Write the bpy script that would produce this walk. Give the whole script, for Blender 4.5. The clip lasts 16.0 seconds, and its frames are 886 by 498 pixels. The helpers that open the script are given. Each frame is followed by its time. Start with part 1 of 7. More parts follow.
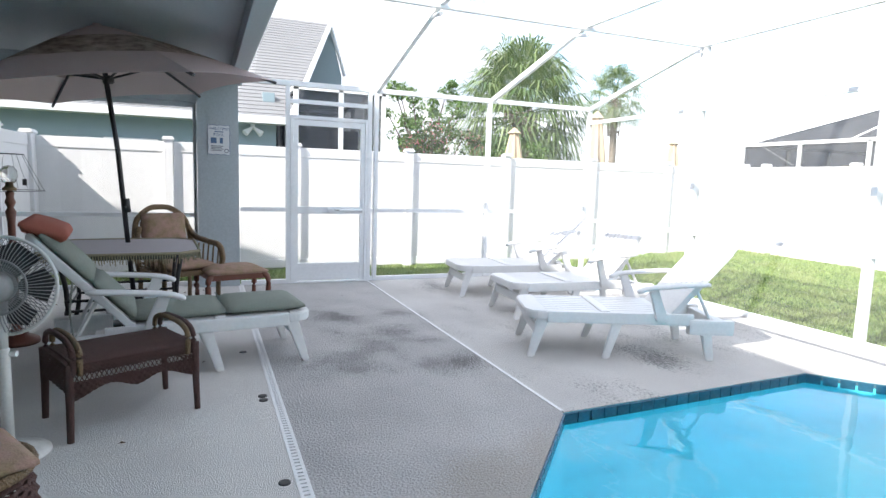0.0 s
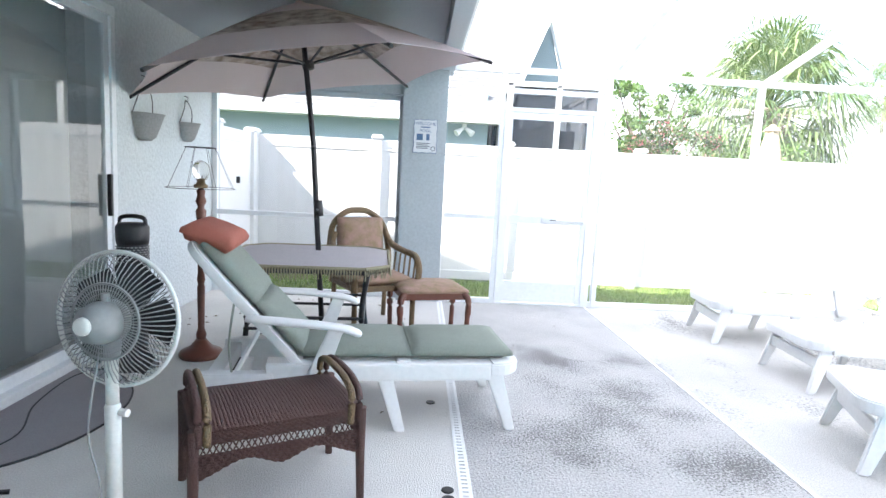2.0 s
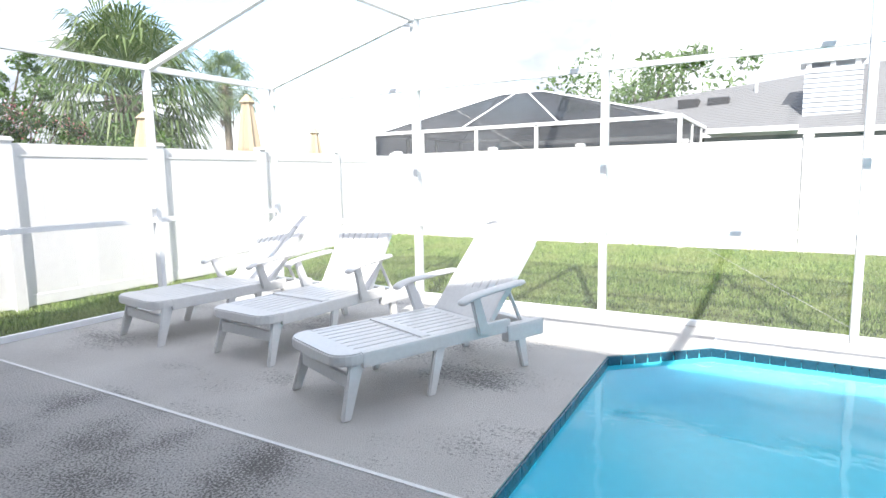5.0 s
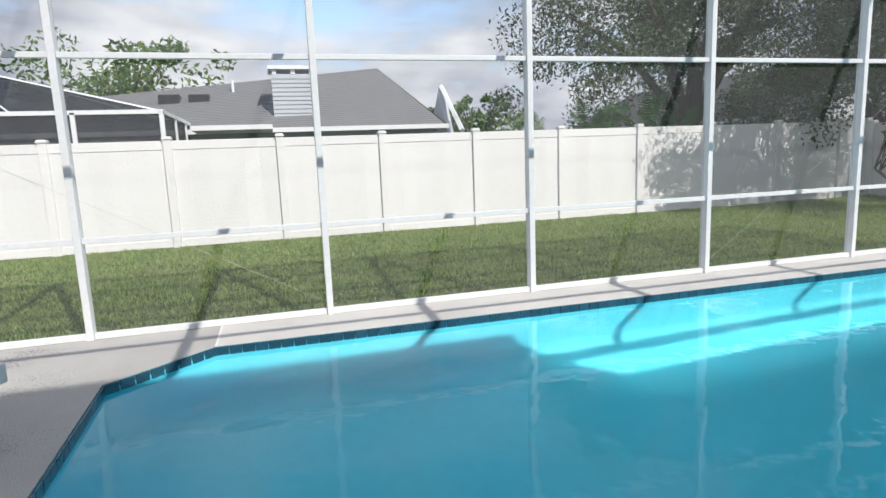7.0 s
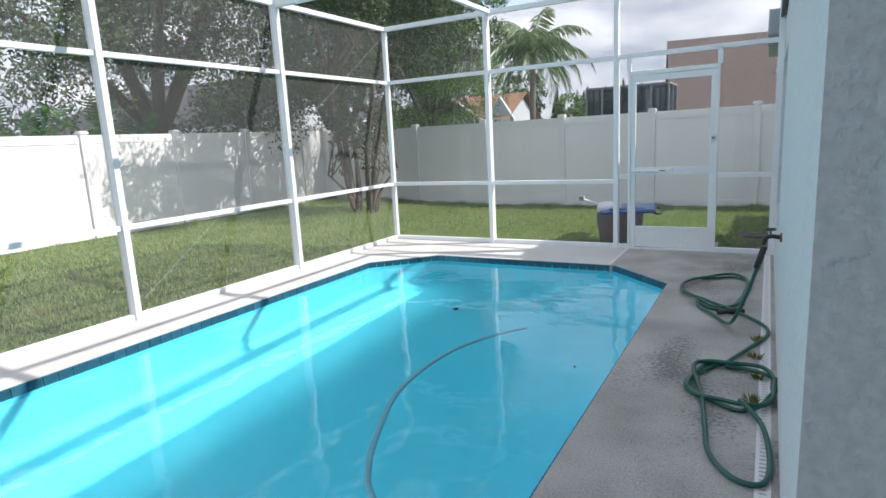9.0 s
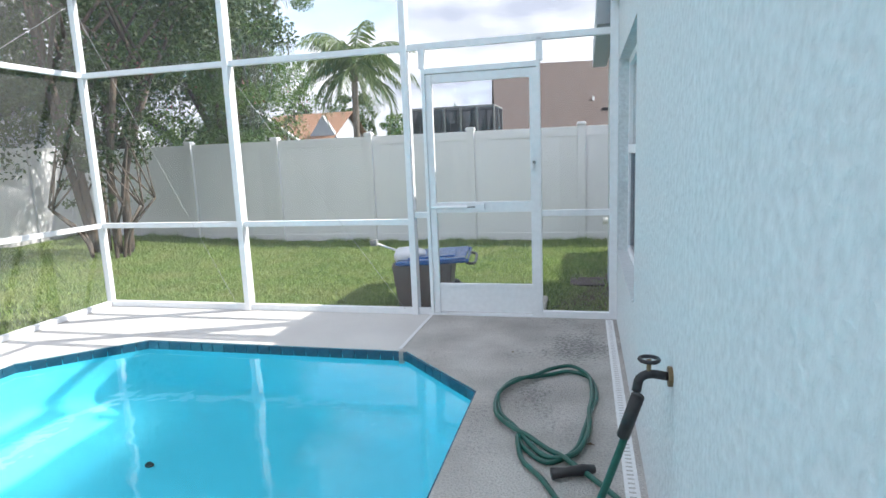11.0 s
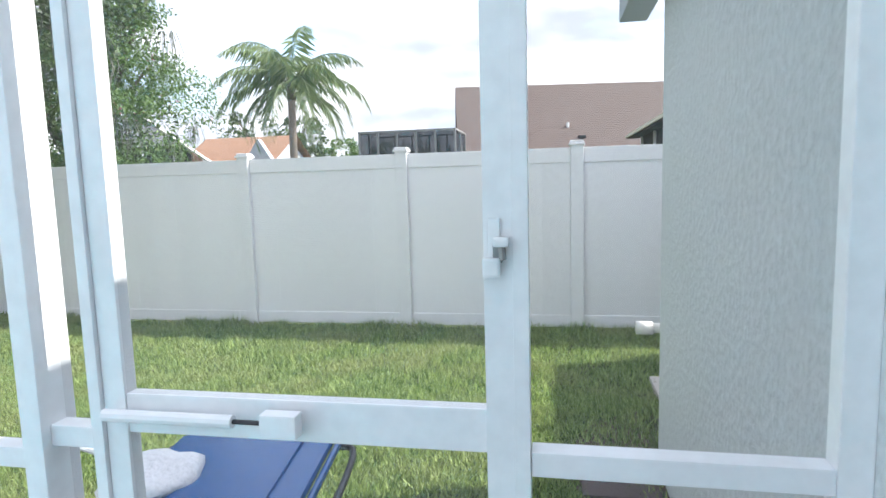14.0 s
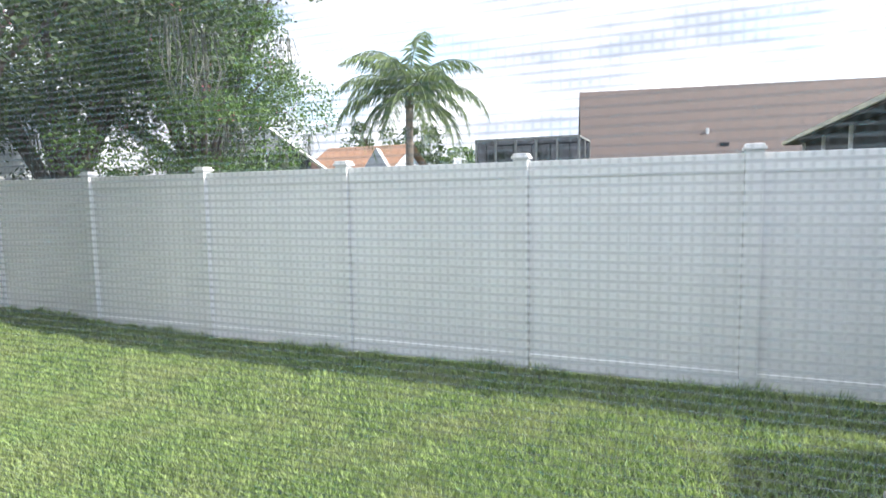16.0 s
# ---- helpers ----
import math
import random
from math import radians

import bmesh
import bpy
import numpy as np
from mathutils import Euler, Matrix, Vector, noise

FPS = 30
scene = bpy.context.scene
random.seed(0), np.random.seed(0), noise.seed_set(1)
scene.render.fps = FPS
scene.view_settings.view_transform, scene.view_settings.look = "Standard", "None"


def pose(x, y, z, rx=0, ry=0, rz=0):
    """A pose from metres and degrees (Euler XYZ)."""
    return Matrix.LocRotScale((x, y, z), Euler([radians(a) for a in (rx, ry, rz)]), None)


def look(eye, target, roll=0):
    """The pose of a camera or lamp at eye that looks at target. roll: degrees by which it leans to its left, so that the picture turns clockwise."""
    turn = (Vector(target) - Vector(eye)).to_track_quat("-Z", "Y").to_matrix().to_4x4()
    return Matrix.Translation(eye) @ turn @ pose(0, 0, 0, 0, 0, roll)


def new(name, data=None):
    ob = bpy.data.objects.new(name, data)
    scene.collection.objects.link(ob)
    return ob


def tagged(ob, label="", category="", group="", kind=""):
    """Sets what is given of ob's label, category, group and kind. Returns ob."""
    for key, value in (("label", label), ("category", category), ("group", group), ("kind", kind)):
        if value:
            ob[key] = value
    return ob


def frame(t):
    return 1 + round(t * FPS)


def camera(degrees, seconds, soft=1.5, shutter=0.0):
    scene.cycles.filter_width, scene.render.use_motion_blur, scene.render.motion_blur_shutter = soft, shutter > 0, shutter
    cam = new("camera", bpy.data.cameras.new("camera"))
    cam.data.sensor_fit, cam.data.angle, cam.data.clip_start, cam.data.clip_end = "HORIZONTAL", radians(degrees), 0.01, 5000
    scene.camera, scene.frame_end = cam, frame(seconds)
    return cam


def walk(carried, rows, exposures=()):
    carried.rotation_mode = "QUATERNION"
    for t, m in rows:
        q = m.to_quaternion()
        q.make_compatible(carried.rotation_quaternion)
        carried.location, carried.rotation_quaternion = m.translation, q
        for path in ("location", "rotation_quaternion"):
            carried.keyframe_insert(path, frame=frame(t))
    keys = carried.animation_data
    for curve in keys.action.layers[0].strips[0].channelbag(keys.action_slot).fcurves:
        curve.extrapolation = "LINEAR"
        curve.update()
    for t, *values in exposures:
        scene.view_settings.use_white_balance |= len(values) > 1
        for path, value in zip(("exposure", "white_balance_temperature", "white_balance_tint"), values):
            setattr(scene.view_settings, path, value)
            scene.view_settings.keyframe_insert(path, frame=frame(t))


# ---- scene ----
cam = camera(74.6, 16.0)
PATH = [
    (0, (0.972, -0.218, 1.374), (1.725, 1.62, 1.137), 1.8),
    (0.5, (1.04, 0.167, 1.369), (1.533, 2.089, 1.126), 2.3),
    (1, (1.077, 0.494, 1.391), (1.256, 2.47, 1.138), 2.7),
    (1.5, (1.066, 0.832, 1.398), (1.148, 2.814, 1.141), 2.9),
    (2, (1.105, 1.043, 1.358), (1.19, 3.026, 1.108), 2.9),
    (2.5, (1.203, 1.12, 1.342), (1.407, 3.095, 1.099), 2.6),
    (3, (1.216, 1.177, 1.343), (1.699, 3.103, 1.109), 2.3),
    (3.5, (1.261, 1.176, 1.384), (2.096, 2.977, 1.142), 1.6),
    (3.7, (1.251, 1.196, 1.347), (2.224, 2.928, 1.115), 1.1),
    (5.8, (0.835, 1.766, 1.372), (2.776, 2.149, 1.08), -1.5),
    (6, (0.841, 1.732, 1.385), (2.806, 1.949, 1.085), -1.7),
    (6.5, (0.986, 1.621, 1.39), (2.955, 1.453, 1.083), -2.3),
    (7, (1.047, 1.508, 1.395), (2.947, 0.968, 1.081), -2.3),
    (7.5, (1.204, 1.283, 1.413), (2.843, 0.188, 1.075), -2.8),
    (8, (1.248, 0.884, 1.418), (2.572, -0.57, 1.055), -3.0),
    (8.5, (1.397, 0.47, 1.442), (2.537, -1.131, 1.07), -3.2),
    (9, (1.479, 0.004, 1.443), (2.444, -1.709, 1.074), -3.0),
    (9.5, (1.563, -0.544, 1.459), (2.384, -2.331, 1.094), -2.8),
    (10, (1.599, -1.133, 1.444), (2.34, -2.956, 1.086), -2.7),
    (10.2, (1.593, -1.377, 1.433), (2.264, -3.226, 1.075), -2.6),
    (12.3, (1.747, -4.209, 1.378), (2.123, -6.156, 1.123), -2.2),
    (12.5, (1.765, -4.463, 1.377), (2.13, -6.414, 1.126), -2.1),
    (13, (1.807, -5.126, 1.403), (2.168, -7.078, 1.163), -1.8),
    (13.5, (1.824, -5.705, 1.417), (2.174, -7.66, 1.187), -0.9),
    (14, (1.935, -6.182, 1.441), (2.306, -8.134, 1.218), -1.6),
    (14.5, (2.097, -6.565, 1.465), (2.509, -8.511, 1.253), -1.4),
    (15, (2.173, -6.918, 1.476), (2.713, -8.833, 1.274), -1.4),
    (15.5, (2.196, -7.134, 1.481), (2.904, -8.995, 1.288), -1.1),
    (16, (2.22, -7.207, 1.48), (2.969, -9.052, 1.297), -0.9),
]
EXPOSURES = [(0.0, 2.15), (0.5, 2.5), (1.5, 3.1), (3.0, 3.4), (3.7, 2.8), (6.0, 1.45), (7.0, 0.8), (7.5, 0.72), (8.0, 0.9), (9.0, 1.3), (10.0, 1.65), (12.5, 2.1), (13.0, 2.35), (14.0, 2.05), (16.0, 1.95)]
walk(cam, [(t, look(eye, target, roll)) for t, eye, target, roll in PATH], EXPOSURES)

# ---- sky, sun ----
SUN_TO = Vector((-0.98, -0.39, 1.0)).normalized()
world = bpy.data.worlds.new("sky")
scene.world = world
world.use_nodes = True
wt = world.node_tree
wt.nodes.clear()
w_out = wt.nodes.new("ShaderNodeOutputWorld")
w_bg = wt.nodes.new("ShaderNodeBackground")
w_sky = wt.nodes.new("ShaderNodeTexSky")
w_sky.sky_type = "NISHITA"
w_sky.sun_disc = False
w_sky.sun_elevation = math.asin(SUN_TO.z)
w_sky.sun_rotation = math.atan2(SUN_TO.x, SUN_TO.y)
w_sky.air_density = 1.0
w_sky.dust_density = 1.5
w_co = wt.nodes.new("ShaderNodeTexCoord")
w_map = wt.nodes.new("ShaderNodeMapping")
w_map.inputs["Scale"].default_value = (1.0, 1.0, 2.6)
w_no = wt.nodes.new("ShaderNodeTexNoise")
w_no.inputs["Scale"].default_value = 2.3
w_no.inputs["Detail"].default_value = 9.0
w_no.inputs["Roughness"].default_value = 0.55
w_ramp = wt.nodes.new("ShaderNodeValToRGB")
w_ramp.color_ramp.elements[0].position = 0.36
w_ramp.color_ramp.elements[1].position = 0.52
w_no2 = wt.nodes.new("ShaderNodeTexNoise")
w_no2.inputs["Scale"].default_value = 4.5
w_no2.inputs["Detail"].default_value = 6.0
w_cl = wt.nodes.new("ShaderNodeValToRGB")
w_cl.color_ramp.elements[0].position = 0.37
w_cl.color_ramp.elements[0].color = (1.6, 1.75, 2.15, 1)
w_cl.color_ramp.elements[1].position = 0.72
w_cl.color_ramp.elements[1].color = (4.3, 4.35, 4.45, 1)
w_mix = wt.nodes.new("ShaderNodeMix")
w_mix.data_type = "RGBA"
wt.links.new(w_co.outputs["Generated"], w_map.inputs["Vector"])
wt.links.new(w_map.outputs["Vector"], w_no.inputs["Vector"])
wt.links.new(w_map.outputs["Vector"], w_no2.inputs["Vector"])
wt.links.new(w_no.outputs["Fac"], w_ramp.inputs["Fac"])
wt.links.new(w_no2.outputs["Fac"], w_cl.inputs["Fac"])
wt.links.new(w_ramp.outputs["Color"], w_mix.inputs["Factor"])
wt.links.new(w_sky.outputs["Color"], w_mix.inputs["A"])
wt.links.new(w_cl.outputs["Color"], w_mix.inputs["B"])
wt.links.new(w_mix.outputs["Result"], w_bg.inputs["Color"])
wt.links.new(w_bg.outputs["Background"], w_out.inputs["Surface"])
w_bg.inputs["Strength"].default_value = 0.15
sun_data = bpy.data.lights.new("sun", "SUN")
sun_data.energy = 2.7
sun_data.angle = radians(0.6)
sun_data.color = (1.0, 0.95, 0.88)
sun = new("sun", sun_data)
sun.matrix_world = look(SUN_TO * 60, (0, 0, 0))


# ---- materials ----
def link(nt, a, b):
    nt.links.new(a, b)


def material(name, color, rough=0.6, metal=0.0, vary=0.12, scale=6.0, fine=60.0, bump=0.1, dark=None, spec=0.5, random_tint=0.0, stretch=None, cover=0.5):
    """A surface with large stains, fine grain and relief; dark: a second colour that comes through in patches."""
    m = bpy.data.materials.new(name)
    m.use_nodes = True
    nt = m.node_tree
    p = nt.nodes["Principled BSDF"]
    p.inputs["Roughness"].default_value = rough
    p.inputs["Metallic"].default_value = metal
    p.inputs["Specular IOR Level"].default_value = spec
    co = nt.nodes.new("ShaderNodeTexCoord")
    src = co.outputs["Object"]
    if stretch:
        mp = nt.nodes.new("ShaderNodeMapping")
        mp.inputs["Scale"].default_value = stretch
        link(nt, src, mp.inputs["Vector"])
        src = mp.outputs["Vector"]
    big = nt.nodes.new("ShaderNodeTexNoise")
    big.inputs["Scale"].default_value = scale
    big.inputs["Detail"].default_value = 8.0
    small = nt.nodes.new("ShaderNodeTexNoise")
    small.inputs["Scale"].default_value = fine
    small.inputs["Detail"].default_value = 4.0
    link(nt, src, big.inputs["Vector"])
    link(nt, src, small.inputs["Vector"])
    c = Vector(color)
    d = Vector(dark) if dark else c * 0.72
    ramp = nt.nodes.new("ShaderNodeValToRGB")
    ramp.color_ramp.elements[0].position = max(0.0, cover - 0.2)
    ramp.color_ramp.elements[1].position = min(1.0, cover + 0.18)
    ramp.color_ramp.elements[0].color = (*(c * (1 - vary) + d * vary if not dark else d), 1)
    ramp.color_ramp.elements[1].color = (*c, 1)
    link(nt, big.outputs["Fac"], ramp.inputs["Fac"])
    grain = nt.nodes.new("ShaderNodeMix")
    grain.data_type = "RGBA"
    grain.blend_type = "MULTIPLY"
    grain.inputs["Factor"].default_value = 1.0
    g2 = nt.nodes.new("ShaderNodeMapRange")
    g2.inputs["From Min"].default_value = 0.3
    g2.inputs["From Max"].default_value = 0.7
    g2.inputs["To Min"].default_value = 1.0 - vary
    g2.inputs["To Max"].default_value = 1.0 + vary * 0.4
    link(nt, small.outputs["Fac"], g2.inputs["Value"])
    link(nt, ramp.outputs["Color"], grain.inputs["A"])
    link(nt, g2.outputs["Result"], grain.inputs["B"])
    last = grain.outputs["Result"]
    if random_tint:
        info = nt.nodes.new("ShaderNodeObjectInfo")
        r2 = nt.nodes.new("ShaderNodeMapRange")
        r2.inputs["To Min"].default_value = 1.0 - random_tint
        r2.inputs["To Max"].default_value = 1.0 + random_tint * 0.5
        link(nt, info.outputs["Random"], r2.inputs["Value"])
        t2 = nt.nodes.new("ShaderNodeMix")
        t2.data_type = "RGBA"
        t2.blend_type = "MULTIPLY"
        t2.inputs["Factor"].default_value = 1.0
        link(nt, last, t2.inputs["A"])
        link(nt, r2.outputs["Result"], t2.inputs["B"])
        last = t2.outputs["Result"]
    link(nt, last, p.inputs["Base Color"])
    if bump:
        b = nt.nodes.new("ShaderNodeBump")
        b.inputs["Strength"].default_value = min(1.0, bump * 3)
        b.inputs["Distance"].default_value = 0.01 * bump * 3
        link(nt, small.outputs["Fac"], b.inputs["Height"])
        link(nt, b.outputs["Normal"], p.inputs["Normal"])
    return m


def leafy(name, a, b, rough=0.55):
    """Foliage with a tint of its own for every leaf, letting some light through."""
    m = bpy.data.materials.new(name)
    m.use_nodes = True
    nt = m.node_tree
    p = nt.nodes["Principled BSDF"]
    p.inputs["Roughness"].default_value = rough
    geo = nt.nodes.new("ShaderNodeNewGeometry")
    ramp = nt.nodes.new("ShaderNodeValToRGB")
    ramp.color_ramp.elements[0].color = (*a, 1)
    ramp.color_ramp.elements[1].color = (*b, 1)
    link(nt, geo.outputs["Random Per Island"], ramp.inputs["Fac"])
    link(nt, ramp.outputs["Color"], p.inputs["Base Color"])
    tr = nt.nodes.new("ShaderNodeBsdfTranslucent")
    link(nt, ramp.outputs["Color"], tr.inputs["Color"])
    mix = nt.nodes.new("ShaderNodeMixShader")
    mix.inputs["Fac"].default_value = 0.35
    link(nt, p.outputs["BSDF"], mix.inputs[1])
    link(nt, tr.outputs["BSDF"], mix.inputs[2])
    link(nt, mix.outputs["Shader"], nt.nodes["Material Output"].inputs["Surface"])
    return m


def screen_material(name, fill, pitch=0.0, color=(0.30, 0.32, 0.34)):
    """Insect mesh: threads and holes; with a pitch the threads are drawn one by one."""
    m = bpy.data.materials.new(name)
    m.use_nodes = True
    nt = m.node_tree
    nt.nodes.remove(nt.nodes["Principled BSDF"])
    out = nt.nodes["Material Output"]
    tr = nt.nodes.new("ShaderNodeBsdfTransparent")
    df = nt.nodes.new("ShaderNodeBsdfDiffuse")
    df.inputs["Color"].default_value = (*color, 1)
    mix = nt.nodes.new("ShaderNodeMixShader")
    mix.inputs["Fac"].default_value = fill
    co = nt.nodes.new("ShaderNodeTexCoord")
    if pitch:
        sep = nt.nodes.new("ShaderNodeSeparateXYZ")
        link(nt, co.outputs["Object"], sep.inputs["Vector"])
        terms = []
        for axis in ("X", "Z"):
            mul = nt.nodes.new("ShaderNodeMath")
            mul.operation = "MULTIPLY"
            mul.inputs[1].default_value = 2 * math.pi / pitch
            link(nt, sep.outputs[axis], mul.inputs[0])
            sn = nt.nodes.new("ShaderNodeMath")
            sn.operation = "SINE"
            link(nt, mul.outputs[0], sn.inputs[0])
            rg = nt.nodes.new("ShaderNodeMapRange")
            rg.inputs["From Min"].default_value = -0.2
            rg.inputs["From Max"].default_value = 1.0
            rg.inputs["To Min"].default_value = 0.02
            rg.inputs["To Max"].default_value = 0.20 if axis == "X" else 0.40
            link(nt, sn.outputs[0], rg.inputs["Value"])
            terms.append(rg.outputs["Result"])
        mx = nt.nodes.new("ShaderNodeMath")
        mx.operation = "MAXIMUM"
        link(nt, terms[0], mx.inputs[0])
        link(nt, terms[1], mx.inputs[1])
        link(nt, mx.outputs[0], mix.inputs["Fac"])
    else:
        no = nt.nodes.new("ShaderNodeTexNoise")
        no.inputs["Scale"].default_value = 1.5
        rg = nt.nodes.new("ShaderNodeMapRange")
        rg.inputs["To Min"].default_value = fill * 0.75
        rg.inputs["To Max"].default_value = fill * 1.25
        link(nt, co.outputs["Object"], no.inputs["Vector"])
        link(nt, no.outputs["Fac"], rg.inputs["Value"])
        link(nt, rg.outputs["Result"], mix.inputs["Fac"])
    link(nt, tr.outputs["BSDF"], mix.inputs[1])
    link(nt, df.outputs["BSDF"], mix.inputs[2])
    link(nt, mix.outputs["Shader"], out.inputs["Surface"])
    return m


def glass_material(name, color=(1, 1, 1), rough=0.0, ior=1.45, ripple=0.0):
    m = bpy.data.materials.new(name)
    m.use_nodes = True
    nt = m.node_tree
    p = nt.nodes["Principled BSDF"]
    p.inputs["Base Color"].default_value = (*color, 1)
    p.inputs["Roughness"].default_value = rough
    p.inputs["IOR"].default_value = ior
    p.inputs["Transmission Weight"].default_value = 1.0
    if ripple:
        co = nt.nodes.new("ShaderNodeTexCoord")
        n1 = nt.nodes.new("ShaderNodeTexNoise")
        n1.inputs["Scale"].default_value = 2.2
        n1.inputs["Detail"].default_value = 3.0
        b = nt.nodes.new("ShaderNodeBump")
        b.inputs["Strength"].default_value = ripple
        b.inputs["Distance"].default_value = 0.05
        link(nt, co.outputs["Object"], n1.inputs["Vector"])
        link(nt, n1.outputs["Fac"], b.inputs["Height"])
        link(nt, b.outputs["Normal"], p.inputs["Normal"])
    return m


M_deck = material("deck_concrete", (0.74, 0.72, 0.69), 0.85, vary=0.16, scale=1.1, fine=140, bump=0.35, dark=(0.60, 0.58, 0.56), cover=0.42)


def mildew(m, amount, reach, patch=0.9, speck=34.0):
    """Black specks of mildew that gather in patches."""
    nt = m.node_tree
    p = nt.nodes["Principled BSDF"]
    co = nt.nodes.new("ShaderNodeTexCoord")
    mp = nt.nodes.new("ShaderNodeMapping")
    mp.inputs["Scale"].default_value = (1.5, 0.75, 1.0)
    link(nt, co.outputs["Object"], mp.inputs["Vector"])
    a = nt.nodes.new("ShaderNodeTexNoise")
    a.inputs["Scale"].default_value = patch
    a.inputs["Detail"].default_value = 5.0
    b = nt.nodes.new("ShaderNodeTexNoise")
    b.inputs["Scale"].default_value = speck
    b.inputs["Detail"].default_value = 7.0
    b.inputs["Roughness"].default_value = 0.72
    link(nt, mp.outputs["Vector"], a.inputs["Vector"])
    link(nt, co.outputs["Object"], b.inputs["Vector"])
    s = nt.nodes.new("ShaderNodeMath")
    s.operation = "MULTIPLY_ADD"
    s.inputs[1].default_value = 0.9
    link(nt, a.outputs["Fac"], s.inputs[0])
    link(nt, b.outputs["Fac"], s.inputs[2])
    r = nt.nodes.new("ShaderNodeMapRange")
    r.inputs["From Min"].default_value = reach
    r.inputs["From Max"].default_value = reach + 0.16
    r.inputs["To Max"].default_value = amount
    link(nt, s.outputs[0], r.inputs["Value"])
    mix = nt.nodes.new("ShaderNodeMix")
    mix.data_type = "RGBA"
    mix.inputs["B"].default_value = (0.10, 0.10, 0.10, 1)
    link(nt, r.outputs["Result"], mix.inputs["Factor"])
    link(nt, p.inputs["Base Color"].links[0].from_socket, mix.inputs["A"])
    link(nt, mix.outputs["Result"], p.inputs["Base Color"])
    return m




def blotched(m, spots, color, amount, speck, grow, cut):
    """Grainy dirt gathered round the given spots (x, y, radius), breaking up at the edges."""
    nt = m.node_tree
    p = nt.nodes["Principled BSDF"]
    co = nt.nodes.new("ShaderNodeTexCoord")
    total = None
    for x, y, r in spots:
        d = nt.nodes.new("ShaderNodeVectorMath")
        d.operation = "DISTANCE"
        d.inputs[1].default_value = (x, y, 0)
        link(nt, co.outputs["Object"], d.inputs[0])
        f = nt.nodes.new("ShaderNodeMapRange")
        f.inputs["From Min"].default_value = r
        f.inputs["From Max"].default_value = 0.0
        f.inputs["To Max"].default_value = grow
        link(nt, d.outputs["Value"], f.inputs["Value"])
        if total is None:
            total = f.outputs["Result"]
        else:
            mx = nt.nodes.new("ShaderNodeMath")
            mx.operation = "MAXIMUM"
            link(nt, total, mx.inputs[0])
            link(nt, f.outputs["Result"], mx.inputs[1])
            total = mx.outputs[0]
    a = nt.nodes.new("ShaderNodeTexNoise")
    a.inputs["Scale"].default_value = 2.6
    a.inputs["Detail"].default_value = 6.0
    b = nt.nodes.new("ShaderNodeTexNoise")
    b.inputs["Scale"].default_value = speck
    b.inputs["Detail"].default_value = 4.0
    b.inputs["Roughness"].default_value = 0.62
    for n in (a, b):
        link(nt, co.outputs["Object"], n.inputs["Vector"])
    s1 = nt.nodes.new("ShaderNodeMath")
    s1.operation = "MULTIPLY_ADD"
    s1.inputs[1].default_value = 0.45
    link(nt, a.outputs["Fac"], s1.inputs[0])
    link(nt, b.outputs["Fac"], s1.inputs[2])
    s2 = nt.nodes.new("ShaderNodeMath")
    s2.operation = "ADD"
    link(nt, s1.outputs[0], s2.inputs[0])
    link(nt, total, s2.inputs[1])
    r = nt.nodes.new("ShaderNodeMapRange")
    r.inputs["From Min"].default_value = cut
    r.inputs["From Max"].default_value = cut + 0.10
    r.inputs["To Max"].default_value = amount
    link(nt, s2.outputs[0], r.inputs["Value"])
    mix = nt.nodes.new("ShaderNodeMix")
    mix.data_type = "RGBA"
    mix.inputs["B"].default_value = (*color, 1)
    link(nt, r.outputs["Result"], mix.inputs["Factor"])
    link(nt, p.inputs["Base Color"].links[0].from_socket, mix.inputs["A"])
    link(nt, mix.outputs["Result"], p.inputs["Base Color"])
    return m


M_deck_stained = material("deck_stained", (0.50, 0.488, 0.478), 0.9, vary=0.25, scale=2.2, fine=80, bump=0.5, dark=(0.41, 0.40, 0.395), cover=0.44)
M_deck_stained = blotched(M_deck_stained, [(2.35, 1.9, 0.72), (2.65, 2.05, 0.62)], (0.36, 0.335, 0.30), 0.75, 70.0, 0.75, 1.02)
M_deck_stained = blotched(M_deck_stained, [(2.4, 4.35, 1.15), (2.72, 3.75, 0.7), (1.95, 3.95, 0.8), (2.1, 5.3, 0.8), (2.72, 5.4, 0.5)], (0.105, 0.102, 0.10), 0.9, 82.0, 0.25, 0.90)
M_deck_far = mildew(material("deck_far", (0.59, 0.575, 0.555), 0.85, vary=0.2, scale=1.3, fine=120, bump=0.35, dark=(0.47, 0.455, 0.44), cover=0.44), 0.8, 1.02, 1.3, 44.0)
M_deck_worn = mildew(material("deck_worn", (0.60, 0.575, 0.54), 0.9, vary=0.25, scale=2.2, fine=90, bump=0.5, dark=(0.38, 0.355, 0.33), cover=0.46), 0.7, 1.0, 1.3, 45)
M_lid = material("grey_lid", (0.44, 0.43, 0.44), 0.7, vary=0.1, scale=5, fine=90, bump=0.05)
M_joint = material("joint_white", (0.80, 0.80, 0.80), 0.6, vary=0.08, scale=9)
M_alu = material("white_aluminium", (0.80, 0.82, 0.84), 0.4, vary=0.05, scale=5, fine=25, bump=0.03)
M_vinyl = material("white_vinyl", (0.82, 0.82, 0.83), 0.45, vary=0.05, scale=2.5, fine=20, bump=0.03, random_tint=0.04)
M_stucco = material("pale_blue_stucco", (0.625, 0.665, 0.68), 0.9, vary=0.12, scale=2.5, fine=34, bump=0.3)
